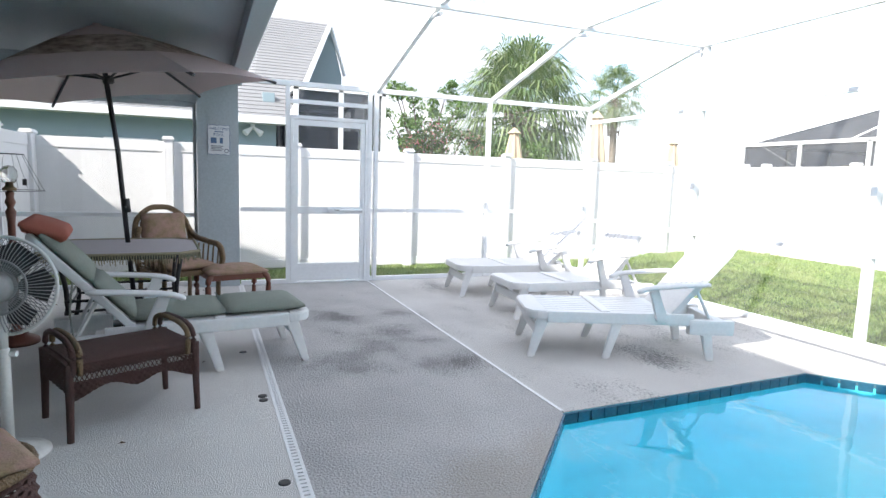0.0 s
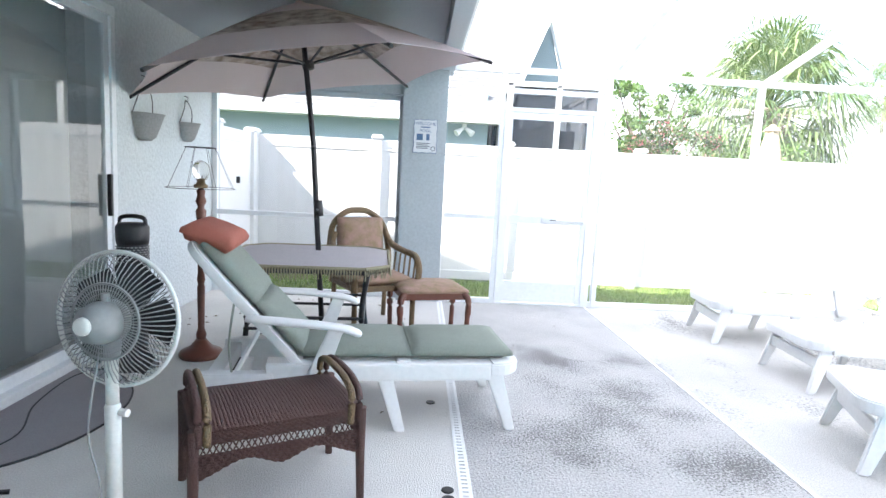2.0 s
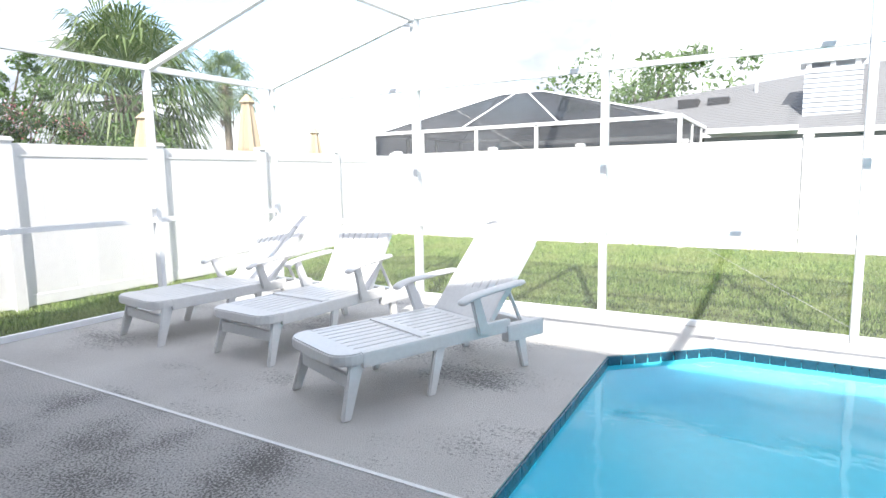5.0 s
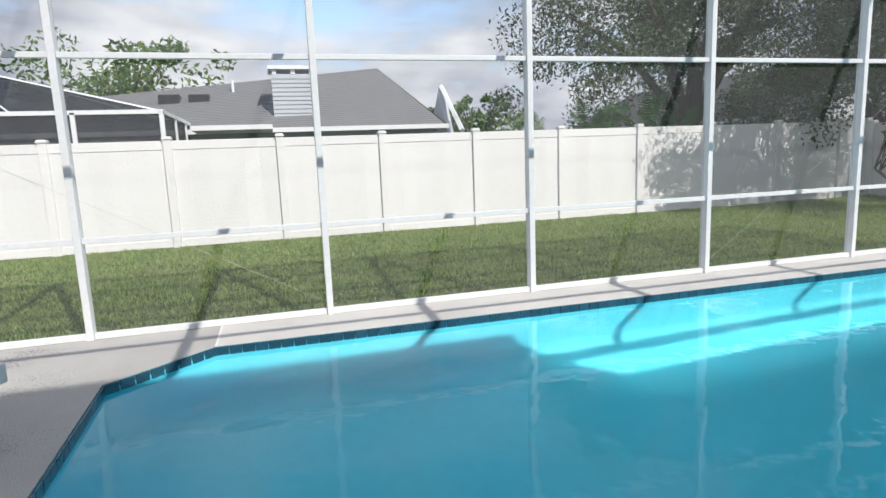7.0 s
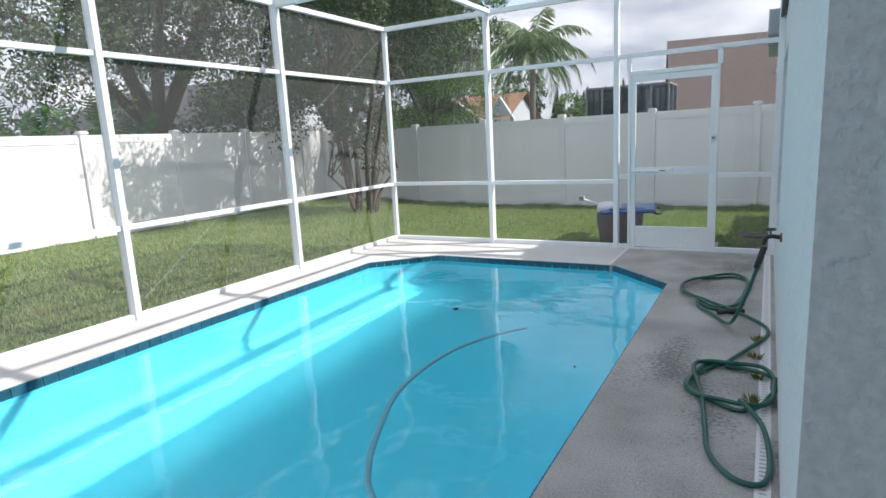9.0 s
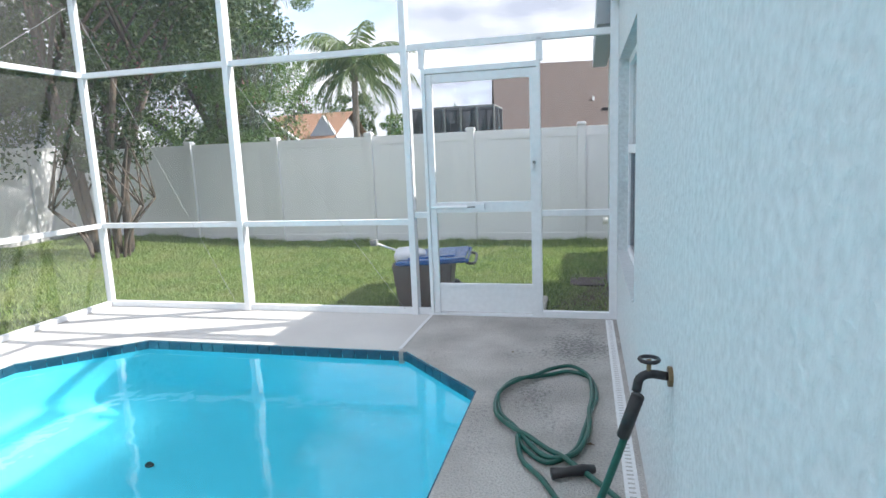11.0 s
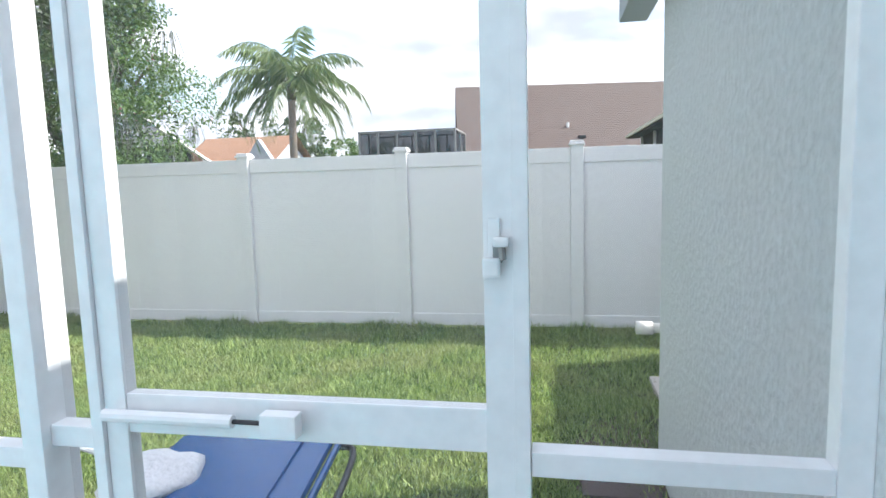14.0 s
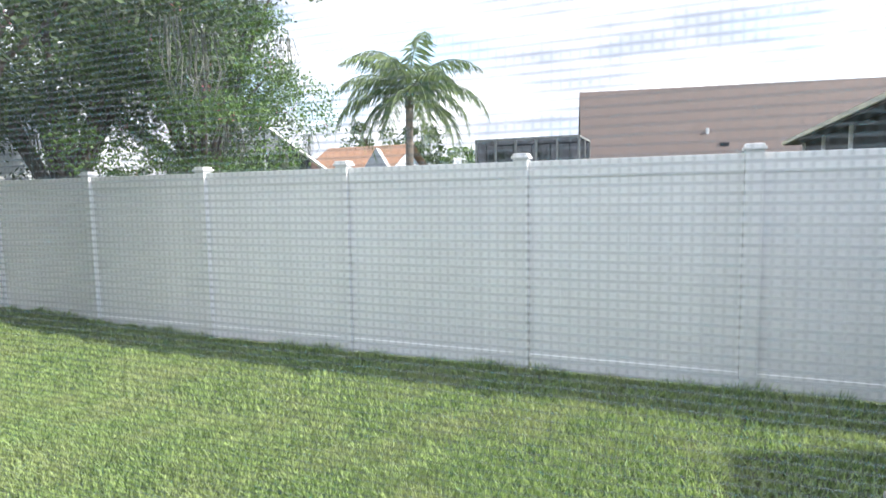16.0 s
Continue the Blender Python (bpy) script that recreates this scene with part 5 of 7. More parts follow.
def build_umbrella():
    u = thing("patio_umbrella", "open grey-mauve patio umbrella with a printed band over the table", "umbrella", (0.37, 5.58, 0), 0)
    part("base", lathed([(0.24, 0), (0.24, 0.03), (0.20, 0.05), (0.05, 0.07), (0.035, 0.16), (0.02, 0.17)], 28), M_black, u, "heavy round black base", smooth=True)
    top = Vector((-0.22, 0.0, 2.56))
    knee = Vector((-0.10, 0.0, 1.55))
    part("pole", tubed([(0, 0, 0.1), knee, top], 0.021, 12), M_dark_metal, u, smooth=True)
    part("tilt_joint", tubed([(-0.045, 0, 1.0), (-0.055, 0, 1.12)], 0.035, 10), M_black, u, smooth=True)
    part("crank", tubed([(-0.05, -0.03, 1.05), (-0.05, -0.09, 1.05), (-0.05, -0.09, 0.98)], 0.009, 6), M_black, u)
    tilt = pose(top.x, top.y, top.z, 3, -8.5, 0)
    R, rise = 1.36, 0.54
    tips = []
    for k in range(6):
        a = radians(60 * k - 1)
        tips.append(Vector((math.cos(a) * R, math.sin(a) * R, -rise)))
    bm1, bm2 = bmesh.new(), bmesh.new()
    for k in range(6):
        p, q = tips[k], tips[(k + 1) % 6]
        n = 6
        grid = {}
        for i in range(n + 1):
            for j in range(n + 1):
                s, w = i / n, j / n
                e = p.lerp(q, w)
                sag = 0.05 * s * math.sin(math.pi * w)
                v = e * s
                v.z = -rise * s ** 1.15 + sag * 0.6
                inward = 1 - 0.045 * s * math.sin(math.pi * w)
                grid[i, j] = tilt @ Vector((v.x * inward, v.y * inward, v.z + 0.02))
        for i in range(n):
            bm = bm2 if 2 <= i < 4 else bm1
            for j in range(n):
                vs = [bm.verts.new(grid[i, j]), bm.verts.new(grid[i + 1, j]), bm.verts.new(grid[i + 1, j + 1]), bm.verts.new(grid[i, j + 1])]
                if i == 0:
                    bm.faces.new(vs[:3]) if j < 0 else bm.faces.new((vs[0], vs[1], vs[2]))
                else:
                    bm.faces.new(vs)
    for bm, nm, mat, lab in ((bm1, "canopy", M_canopy, ""), (bm2, "canopy_band", M_canopy_print, "faded printed canopy band")):
        bmesh.ops.remove_doubles(bm, verts=bm.verts, dist=0.0005)
        ob = part(nm, bm, mat, u, lab)
        so = ob.modifiers.new("cloth", "SOLIDIFY")
        so.thickness = 0.004
    for k in range(6):
        a, b = tilt @ Vector((0, 0, -0.02)), tilt @ (tips[k] + Vector((0, 0, 0.005)))
        mid = tilt @ Vector((tips[k].x * 0.55, tips[k].y * 0.55, -rise * 0.5 - 0.005))
        rib = part("rib", tubed([a, mid, b], 0.013, 6), M_dark_metal, u)
        part("strut", tubed([tilt @ Vector((0.0, 0, -0.43)), mid], 0.010, 6), M_dark_metal, rib)
        part("rib_tip", tubed([b, b + (b - mid).normalized() * 0.03], 0.014, 8), M_black, rib)
    part("hub", lathed([(0.03, -0.47), (0.045, -0.46), (0.045, -0.41), (0.03, -0.40)], 12, (0, 0, 0)), M_black, u).matrix_basis = tilt
    part("finial", lathed([(0.035, 0.0), (0.03, 0.04), (0.012, 0.07), (0.002, 0.08)], 12), M_canopy, u).matrix_basis = tilt


build_umbrella()


def build_rattan_chair():
    c = thing("rattan_chair", "honey rattan armchair with faded floral cushions behind the table", "chair", (0.71, 6.15, 0), 28)
    for sx in (-1, 1):
        part("front_leg", tubed(curve_pts([(sx * 0.27, -0.27, 0.0), (sx * 0.27, -0.27, 0.22), (sx * 0.28, -0.28, 0.42)], 4), 0.024, 8), M_rattan, c, smooth=True)
        part("back_leg", tubed([(sx * 0.25, 0.27, 0.42), (sx * 0.26, 0.31, 0.0)], 0.022, 8), M_rattan, c, smooth=True)
        arm = part("arm", tubed(curve_pts([(sx * 0.28, -0.28, 0.36), (sx * 0.30, -0.31, 0.52), (sx * 0.31, -0.22, 0.64), (sx * 0.31, 0.0, 0.66), (sx * 0.29, 0.24, 0.70), (sx * 0.25, 0.31, 0.80)], 6), 0.030, 8), M_rattan, c, "wrapped cane arm", smooth=True)
        for k in range(5):
            y = -0.22 + k * 0.1
            part("spindle", tubed([(sx * 0.29, y, 0.42), (sx * 0.31, y, 0.63)], 0.009, 6), M_rattan, arm)
    hoop = curve_pts([(-0.27, 0.27, 0.36), (-0.29, 0.31, 0.62), (-0.25, 0.36, 0.86), (-0.12, 0.39, 0.98), (0, 0.40, 1.0), (0.12, 0.39, 0.98), (0.25, 0.36, 0.86), (0.29, 0.31, 0.62), (0.27, 0.27, 0.36)], 6)
    back = part("back_frame", tubed(hoop, 0.028, 8), M_rattan, c, smooth=True)
    for k in range(6):
        x = -0.2 + k * 0.08
        part("back_cane", tubed([(x, 0.29, 0.42), (x, 0.385, 0.92 - abs(x) * 0.35)], 0.009, 6), M_rattan, back)
    part("seat_frame", boxed((-0.29, -0.29, 0.36), (0.29, 0.29, 0.41), 0.015), M_rattan, c)
    bm = bmesh.new()
    cushion(bm, (-0.26, -0.28, 0.41), (0.26, 0.25, 0.49), 0.02, 10)
    part("seat_cushion", bm, M_floral, c, smooth=True)
    bm = bmesh.new()
    cushion(bm, (-0.22, -0.23, -0.04), (0.22, 0.24, 0.05), 0.02, 10, pose(0, 0.30, 0.70, 82, 0, 0))
    part("back_cushion", bm, M_floral, c, smooth=True)


build_rattan_chair()


def build_stool():
    c = thing("upholstered_stool", "red-brown wooden stool with a faded floral padded seat", "stool", (1.21, 5.98, 0), 14)
    for sx in (-1, 1):
        for sy in (-1, 1):
            part("leg", tubed(curve_pts([(sx * 0.24, sy * 0.18, 0.39), (sx * 0.29, sy * 0.22, 0.33), (sx * 0.29, sy * 0.22, 0.18), (sx * 0.285, sy * 0.215, 0.0)], 5), [0.03] * 5 + [0.028] * 5 + [0.022] * 6, 8), M_redwood, c, smooth=True)
    for s in (-1, 1):
        part("apron", boxed((-0.26, s * 0.2 - 0.012, 0.33), (0.26, s * 0.2 + 0.012, 0.385), 0.005), M_redwood, c)
        part("apron", boxed((s * 0.26 - 0.012, -0.2, 0.33), (s * 0.26 + 0.012, 0.2, 0.385), 0.005), M_redwood, c)
    bm = bmesh.new()
    cushion(bm, (-0.29, -0.23, 0.37), (0.29, 0.23, 0.44), 0.025, 12)
    part("seat_pad", bm, M_floral, c, smooth=True)


build_stool()


def build_floor_lamp():
    c = thing("floor_lamp", "turned brown wooden floor lamp with a bare wire shade frame", "floor lamp", (-0.405, 5.12, 0), 0)
    part("base", lathed([(0.145, 0), (0.15, 0.02), (0.14, 0.04), (0.08, 0.07), (0.045, 0.11), (0.03, 0.13)], 28), M_redwood, c, smooth=True)
    part("post", lathed([(0.03, 0.12), (0.036, 0.16), (0.022, 0.2), (0.026, 0.5), (0.02, 0.52), (0.028, 0.55), (0.022, 0.6), (0.026, 0.95), (0.036, 1.03), (0.02, 1.06), (0.036, 1.1), (0.024, 1.14), (0.03, 1.17), (0.016, 1.19)], 18), M_redwood, c, smooth=True)
    part("socket", lathed([(0.045, 1.19), (0.048, 1.21), (0.03, 1.22), (0.02, 1.26)], 16), M_brass, c, smooth=True)
    part("bulb", lathed([(0.018, 1.23), (0.045, 1.26), (0.058, 1.30), (0.052, 1.345), (0.03, 1.37), (0.004, 1.378)], 18), M_bulb, c, "clear glass globe bulb", smooth=True)
    ring = lambda r, z, n: [(r * math.cos(2 * math.pi * k / n), r * math.sin(2 * math.pi * k / n), z) for k in range(n)]
    sh = part("shade_frame", tubed(ring(0.225, 1.19, 28), 0.002, 5, True), M_dark_metal, c, "bare wire lampshade frame")
    part("top_ring", tubed(ring(0.10, 1.465, 20), 0.003, 5, True), M_dark_metal, sh)
    for k in range(8):
        a = 2 * math.pi * k / 8
        part("wire", tubed([(0.225 * math.cos(a), 0.225 * math.sin(a), 1.19), (0.10 * math.cos(a), 0.10 * math.sin(a), 1.465)], 0.0013, 5), M_dark_metal, sh)
    part("harp", tubed([(0, -0.1, 1.465), (0, 0.1, 1.465)], 0.0025, 5), M_dark_metal, sh)


build_floor_lamp()


def build_tower_fan():
    c = thing("tower_heater", "black perforated tower fan standing against the wall", "tower fan", (-0.745, 4.86, 0), 0)
    part("base", lathed([(0.15, 0), (0.15, 0.02), (0.10, 0.04)], 24), M_black, c, smooth=True)
    part("column", lathed([(0.085, 0.04), (0.085, 0.30), (0.08, 0.32)], 24), M_black, c, smooth=True)
    body = part("grille_body", lathed([(0.08, 0.32), (0.092, 0.36), (0.092, 0.80), (0.09, 0.82)], 28), M_dark_metal, c, smooth=True)
    bm = bmesh.new()
    for r in range(30):
        z = 0.34 + r * 0.016
        for k in range(24):
            a = 2 * math.pi * (k + 0.5 * (r % 2)) / 24
            box(bm, (-0.004, -0.006, -0.003), (0.004, 0.006, 0.003), 0, Matrix.Translation((0.095 * math.cos(a), 0.095 * math.sin(a), z)) @ Matrix.Rotation(a, 4, "Z"))
    part("perforation", bm, M_fan_grey, body, "rows of small grille slots")
    part("cap", lathed([(0.095, 0.82), (0.1, 0.86), (0.1, 0.93), (0.085, 0.955), (0.03, 0.96)], 28), M_black, c, smooth=True)
    part("handle", tubed(curve_pts([(-0.08, 0, 0.93), (-0.075, 0, 0.985), (0, 0, 1.0), (0.075, 0, 0.985), (0.08, 0, 0.93)], 5), 0.014, 8), M_black, c, smooth=True)
    part("power_cord", tubed(curve_pts([(-0.1, -0.05, 0.01), (-0.25, -0.25, 0.008), (-0.2, -0.7, 0.008), (-0.05, -1.1, 0.008), (-0.22, -1.5, 0.008)], 8), 0.005, 6), M_black, c)


build_tower_fan()


def build_pedestal_fan():
    c = thing("pedestal_fan", "ivory and grey pedestal fan with a round wire guard", "fan", (0.085, 2.99, 0), 0)
    part("base", lathed([(0.17, 0), (0.17, 0.015), (0.12, 0.03), (0.03, 0.05), (0.028, 0.09)], 28), M_fan_white, c, smooth=True)
    part("lower_pole", lathed([(0.026, 0.08), (0.026, 0.52), (0.022, 0.53)], 14), M_fan_white, c, smooth=True)
    part("upper_pole", lathed([(0.021, 0.52), (0.021, 0.70)], 14), M_fan_white, c, smooth=True)
    part("height_knob", tubed([(0.02, -0.0, 0.5), (0.055, -0.01, 0.5)], 0.014, 8), M_fan_white, c)
    head = pose(0, 0, 0.82, 86, 0, -12) @ Matrix.Scale(1.08, 4)
    mot = part("motor_housing", lathed([(0.004, 0.115), (0.028, 0.112), (0.032, 0.10), (0.055, 0.09), (0.066, 0.05), (0.066, -0.01), (0.05, -0.03)], 24), M_fan_grey, c, "grey rounded motor housing", smooth=True)
    mot.matrix_basis = head
    part("hub_cap", lathed([(0.028, 0.112), (0.027, 0.121), (0.02, 0.126), (0.002, 0.127)], 20), M_fan_white, mot, "pale round hub cap", smooth=True)
    part("neck", tubed([(0, 0, 0.69), (0, 0.01, 0.76)], 0.028, 10), M_fan_grey, c, smooth=True)
    part("oscillation_knob", tubed([(0, -0.03, 0.89), (0, -0.03, 0.92)], 0.013, 8), M_fan_grey, c)
    guard = part("guard_ring", tubed([(0.212 * math.cos(2 * math.pi * k / 40), 0.212 * math.sin(2 * math.pi * k / 40), -0.03) for k in range(40)], 0.008, 6, True), M_fan_white, c, "white wire fan guard", smooth=True)
    guard.matrix_basis = head
    part("guard_ring_inner", tubed([(0.118 * math.cos(2 * math.pi * k / 32), 0.118 * math.sin(2 * math.pi * k / 32), 0.024) for k in range(32)], 0.0045, 5, True), M_fan_grey, guard)
    front = finish(tubed([(0.07, 0, 0.03), (0.15, 0, 0.02), (0.195, 0, -0.002), (0.212, 0, -0.03)], 0.0021, 4), "front_wire", M_fan_grey)
    rear = finish(tubed([(0.05, 0, -0.11), (0.15, 0, -0.095), (0.2, 0, -0.06), (0.212, 0, -0.03)], 0.0014, 4), "rear_wire", M_dark_metal)
    for k in range(72):
        for nm, me in (("front_wire", front), ("rear_wire", rear)):
            ob = new(nm, me)
            ob.parent = guard
            ob.matrix_basis = pose(0, 0, 0, 0, 0, 5 * k)
    for r in (0.085, 0.10, 0.115):
        part("guard_ring_wire", tubed([(r * math.cos(2 * math.pi * k / 32), r * math.sin(2 * math.pi * k / 32), 0.027) for k in range(32)], 0.0014, 4, True), M_fan_grey, guard)
    for k in range(5):
        bm = bmesh.new()
        a0 = 2 * math.pi * k / 5
        prof = [(0.03, -0.45), (0.09, -0.55), (0.17, -0.5), (0.195, 0.1), (0.17, 0.5), (0.07, 0.45)]
        vs = [bm.verts.new((r * math.cos(a0 + w), r * math.sin(a0 + w), -0.06 + 0.03 * w)) for r, w in prof]
        bm.faces.new(vs)
        ob = part("blade", bm, M_black, c, "dark fan blade")
        ob.modifiers.new("thick", "SOLIDIFY").thickness = 0.003
        ob.matrix_basis = head
    part("power_cord", tubed(curve_pts([(-0.02, -0.04, 0.72), (-0.05, -0.06, 0.45), (-0.02, -0.05, 0.2), (-0.09, -0.12, 0.02), (-0.25, -0.3, 0.006), (-0.5, -0.2, 0.006), (-0.6, 0.15, 0.006)], 6), 0.004, 6), M_fan_grey, c)


build_pedestal_fan()


def build_stand():
    c = thing("cable_stand", "thin dark metal pole stand with looped cables", "stand", (-0.63, 3.24, 0), 0)
    for k in range(4):
        a = 2 * math.pi * k / 4 + 0.5
        part("foot", tubed([(0, 0, 0.03), (0.07 * math.cos(a), 0.07 * math.sin(a), 0.02), (0.15 * math.cos(a), 0.15 * math.sin(a), 0.004)], [0.014, 0.014, 0.02], 6, flat=0.4), M_dark_metal, c)
    part("pole", tubed([(0, 0, 0.02), (0.005, 0, 0.8), (-0.01, 0, 1.12)], 0.011, 8), M_dark_metal, c, smooth=True)
    part("cable", tubed(curve_pts([(0.0, -0.02, 1.05), (-0.06, -0.03, 0.95), (-0.02, -0.02, 0.86), (0.03, -0.02, 0.95), (0.0, -0.02, 1.08), (-0.05, -0.02, 0.8), (-0.1, -0.05, 0.4), (-0.04, -0.05, 0.12), (-0.15, -0.1, 0.01)], 7), 0.005, 6), M_black, c, "looped black cable")
    part("cable", tubed(curve_pts([(-0.02, 0.02, 1.0), (-0.06, 0.05, 0.6), (0.02, 0.06, 0.4), (0.08, 0.08, 0.34), (0.03, 0.05, 0.3)], 7), 0.003, 6), M_fan_white, c, "thin white cable")


build_stand()


def build_wicker_seat():
    c = thing("wicker_stool", "brown wicker stool with a mauve seat cushion", "stool", (0.17, 2.12, 0), 30)
    bm = bmesh.new()
    for r in range(14):
        z = 0.03 + r * 0.022
        n = 36
        rad = 0.2 + 0.02 * math.sin(r / 13 * math.pi)
        tube(bm, [((rad + (0.006 if (k + r) % 2 else -0.004)) * math.cos(2 * math.pi * k / n), (rad + (0.006 if (k + r) % 2 else -0.004)) * math.sin(2 * math.pi * k / n), z) for k in range(n)], 0.010, 4, True)
    part("woven_body", bm, M_wicker, c)
    part("rim", tubed([(0.215 * math.cos(2 * math.pi * k / 28), 0.215 * math.sin(2 * math.pi * k / 28), 0.335) for k in range(28)], 0.02, 8, True), M_rattan, c, smooth=True)
    bm = bmesh.new()
    cushion(bm, (-0.19, -0.19, 0.335), (0.19, 0.19, 0.40), 0.02, 10)
    part("cushion", bm, M_floral, c, smooth=True)


build_wicker_seat()

bm = bmesh.new()
ring = [(-1.06, 3.33)] + [(-1.06 + 0.60 * math.sin(math.pi * k / 24), 4.05 - 0.72 * math.cos(math.pi * k / 24)) for k in range(1, 24)] + [(-1.06, 4.77)]
prism(bm, ring, 0.0, 0.008)
mat_ob = solo("door_mat", bm, M_mat, "half-round grey door mat in front of the sliding door", "mat")
solo("door_mat_binding", tubed([(x, y, 0.006) for x, y in ring], 0.006, 6), M_black, "dark binding along the door mat", "binding")


def build_basket(y, size, z):
    c = thing("wall_basket", "grey half-round hanging planter on the stucco wall", "planter", (SLIDER_X + 0.085, y, z), 0, "wall planters")
    bm = bmesh.new()
    n = 14
    rings = []
    for r, h in ((0.40, -1.0), (0.62, -0.85), (0.85, -0.35), (1.0, 0.0), (1.06, 0.02), (0.96, 0.0), (0.78, -0.4)):
        rings.append([bm.verts.new((abs(math.sin(math.pi * k / n)) * r * size * 0.95 + 0.003, -math.cos(math.pi * k / n) * r * size, h * size * 1.2)) for k in range(n + 1)])
    for a, b in zip(rings, rings[1:]):
        for k in range(n):
            bm.faces.new((a[k], a[k + 1], b[k + 1], b[k]))
    bm.faces.new(rings[0])
    part("bowl", bm, M_basket, c, smooth=True)
    part("wire_hanger", tubed(curve_pts([(0.01, -size, 0), (0.03, -size * 0.6, size * 0.9), (0.01, 0, size * 1.5), (0.03, size * 0.6, size * 0.9), (0.01, size, 0)], 5), 0.004, 6), M_dark_metal, c)
    part("hook", tubed([(0, 0, size * 1.4), (0.03, 0, size * 1.45), (0.03, 0, size * 1.7), (0, 0, size * 1.75)], 0.005, 6), M_dark_metal, c)


build_basket(5.80, 0.17, 1.72)
build_basket(6.64, 0.14, 1.72)


def lettering(body, size, m, mat, parent, name="lettering"):
    cu = bpy.data.curves.new(name, "FONT")
    cu.body = body
    cu.size = size
    cu.align_x = "CENTER"
    cu.extrude = 0.0006
    tmp = bpy.data.objects.new(name, cu)
    scene.collection.objects.link(tmp)
    me = bpy.data.meshes.new_from_object(tmp.evaluated_get(bpy.context.evaluated_depsgraph_get()))
    bpy.data.objects.remove(tmp)
    me.materials.clear()
    me.materials.append(mat)
    ob = new(name, me)
    ob.parent = parent
    ob.matrix_basis = m
    return ob


def build_sign():
    s = thing("pool_sign", "weathered white pool welcome sign on the grey column", "sign", (1.125, 7.228, 1.755), 0)
    bm = bmesh.new()
    n = 12
    pts = []
    for (x0, z0), (x1, z1) in (((-0.12, -0.17), (0.12, -0.17)), ((0.12, -0.17), (0.12, 0.17)), ((0.12, 0.17), (-0.12, 0.17)), ((-0.12, 0.17), (-0.12, -0.17))):
        for k in range(n):
            u = k / n
            w = 0.004 * math.sin(u * math.pi * 6)
            dx, dz = x1 - x0, z1 - z0
            pts.append((x0 + dx * u + (w if dx == 0 else 0), z0 + dz * u + (w if dz == 0 else 0)))
    a = [bm.verts.new((x, 0, z)) for x, z in pts]
    b = [bm.verts.new((x, -0.008, z)) for x, z in pts]
    bm.faces.new(a)
    bm.faces.new(b[::-1])
    for k in range(len(pts)):
        bm.faces.new((a[k], a[(k + 1) % len(pts)], b[(k + 1) % len(pts)], b[k]))
    part("board", bm, M_paper, s)
    part("border", tubed([(x, -0.008, z) for x, z in pts], 0.003, 5, True), M_ink_blue, s, "dark scalloped rim")
    lettering("WELCOME", 0.044, pose(0, -0.0095, 0.115, 90, 0, 0), M_ink_blue, s)
    part("text_bar", boxed((-0.05, -0.0095, 0.088), (0.05, -0.0085, 0.100)), M_ink_blue, s)
    lettering("POOL", 0.046, pose(0, -0.0095, 0.043, 90, 0, 0), M_ink_blue, s)
    for lo, hi in (((-0.09, -0.0095, -0.04), (-0.025, -0.0085, 0.025)), ((0.01, -0.0095, -0.04), (0.045, -0.0085, 0.025))):
        part("picture", boxed(lo, hi), M_ink_blue, s, "small printed picture")
    for k in range(4):
        part("text_bar", boxed((-0.09, -0.0095, -0.075 - k * 0.017), (0.05 - 0.02 * (k % 2), -0.0085, -0.068 - k * 0.017)), M_ink, s)
    part("stamp", tubed([(0.085 + 0.022 * math.cos(2 * math.pi * k / 14), -0.009, -0.125 + 0.022 * math.sin(2 * math.pi * k / 14)) for k in range(14)], 0.004, 5, True), M_ink, s)


build_sign()
solo("screen_latch", boxed((-0.30, 7.34, 1.17), (-0.26, 7.36, 1.24), 0.006), M_black, "small black latch on the lanai screen", "latch").location = (-0.56, 0, 0)


# ---- hose and tap ----
def build_tap():
    c = thing("garden_tap", "weathered brass garden tap on the stucco wall", "tap", (WALL_X, -4.17, 0.73), 0)
    part("flange", tubed([(0, 0, 0), (0.012, 0, 0)], 0.03, 14), M_brass, c)
    part("body", tubed(curve_pts([(0.01, 0, 0), (0.06, 0, 0.005), (0.09, 0, -0.01), (0.10, 0.0, -0.05)], 4), 0.014, 8), M_dark_metal, c, smooth=True)
    part("wheel", tubed([(0.065 + 0.028 * math.cos(2 * math.pi * k / 12), 0.028 * math.sin(2 * math.pi * k / 12), 0.05) for k in range(12)], 0.006, 6, True), M_dark_metal, c)
    part("stem", tubed([(0.065, 0, 0.0), (0.065, 0, 0.05)], 0.007, 6), M_brass, c)


build_tap()


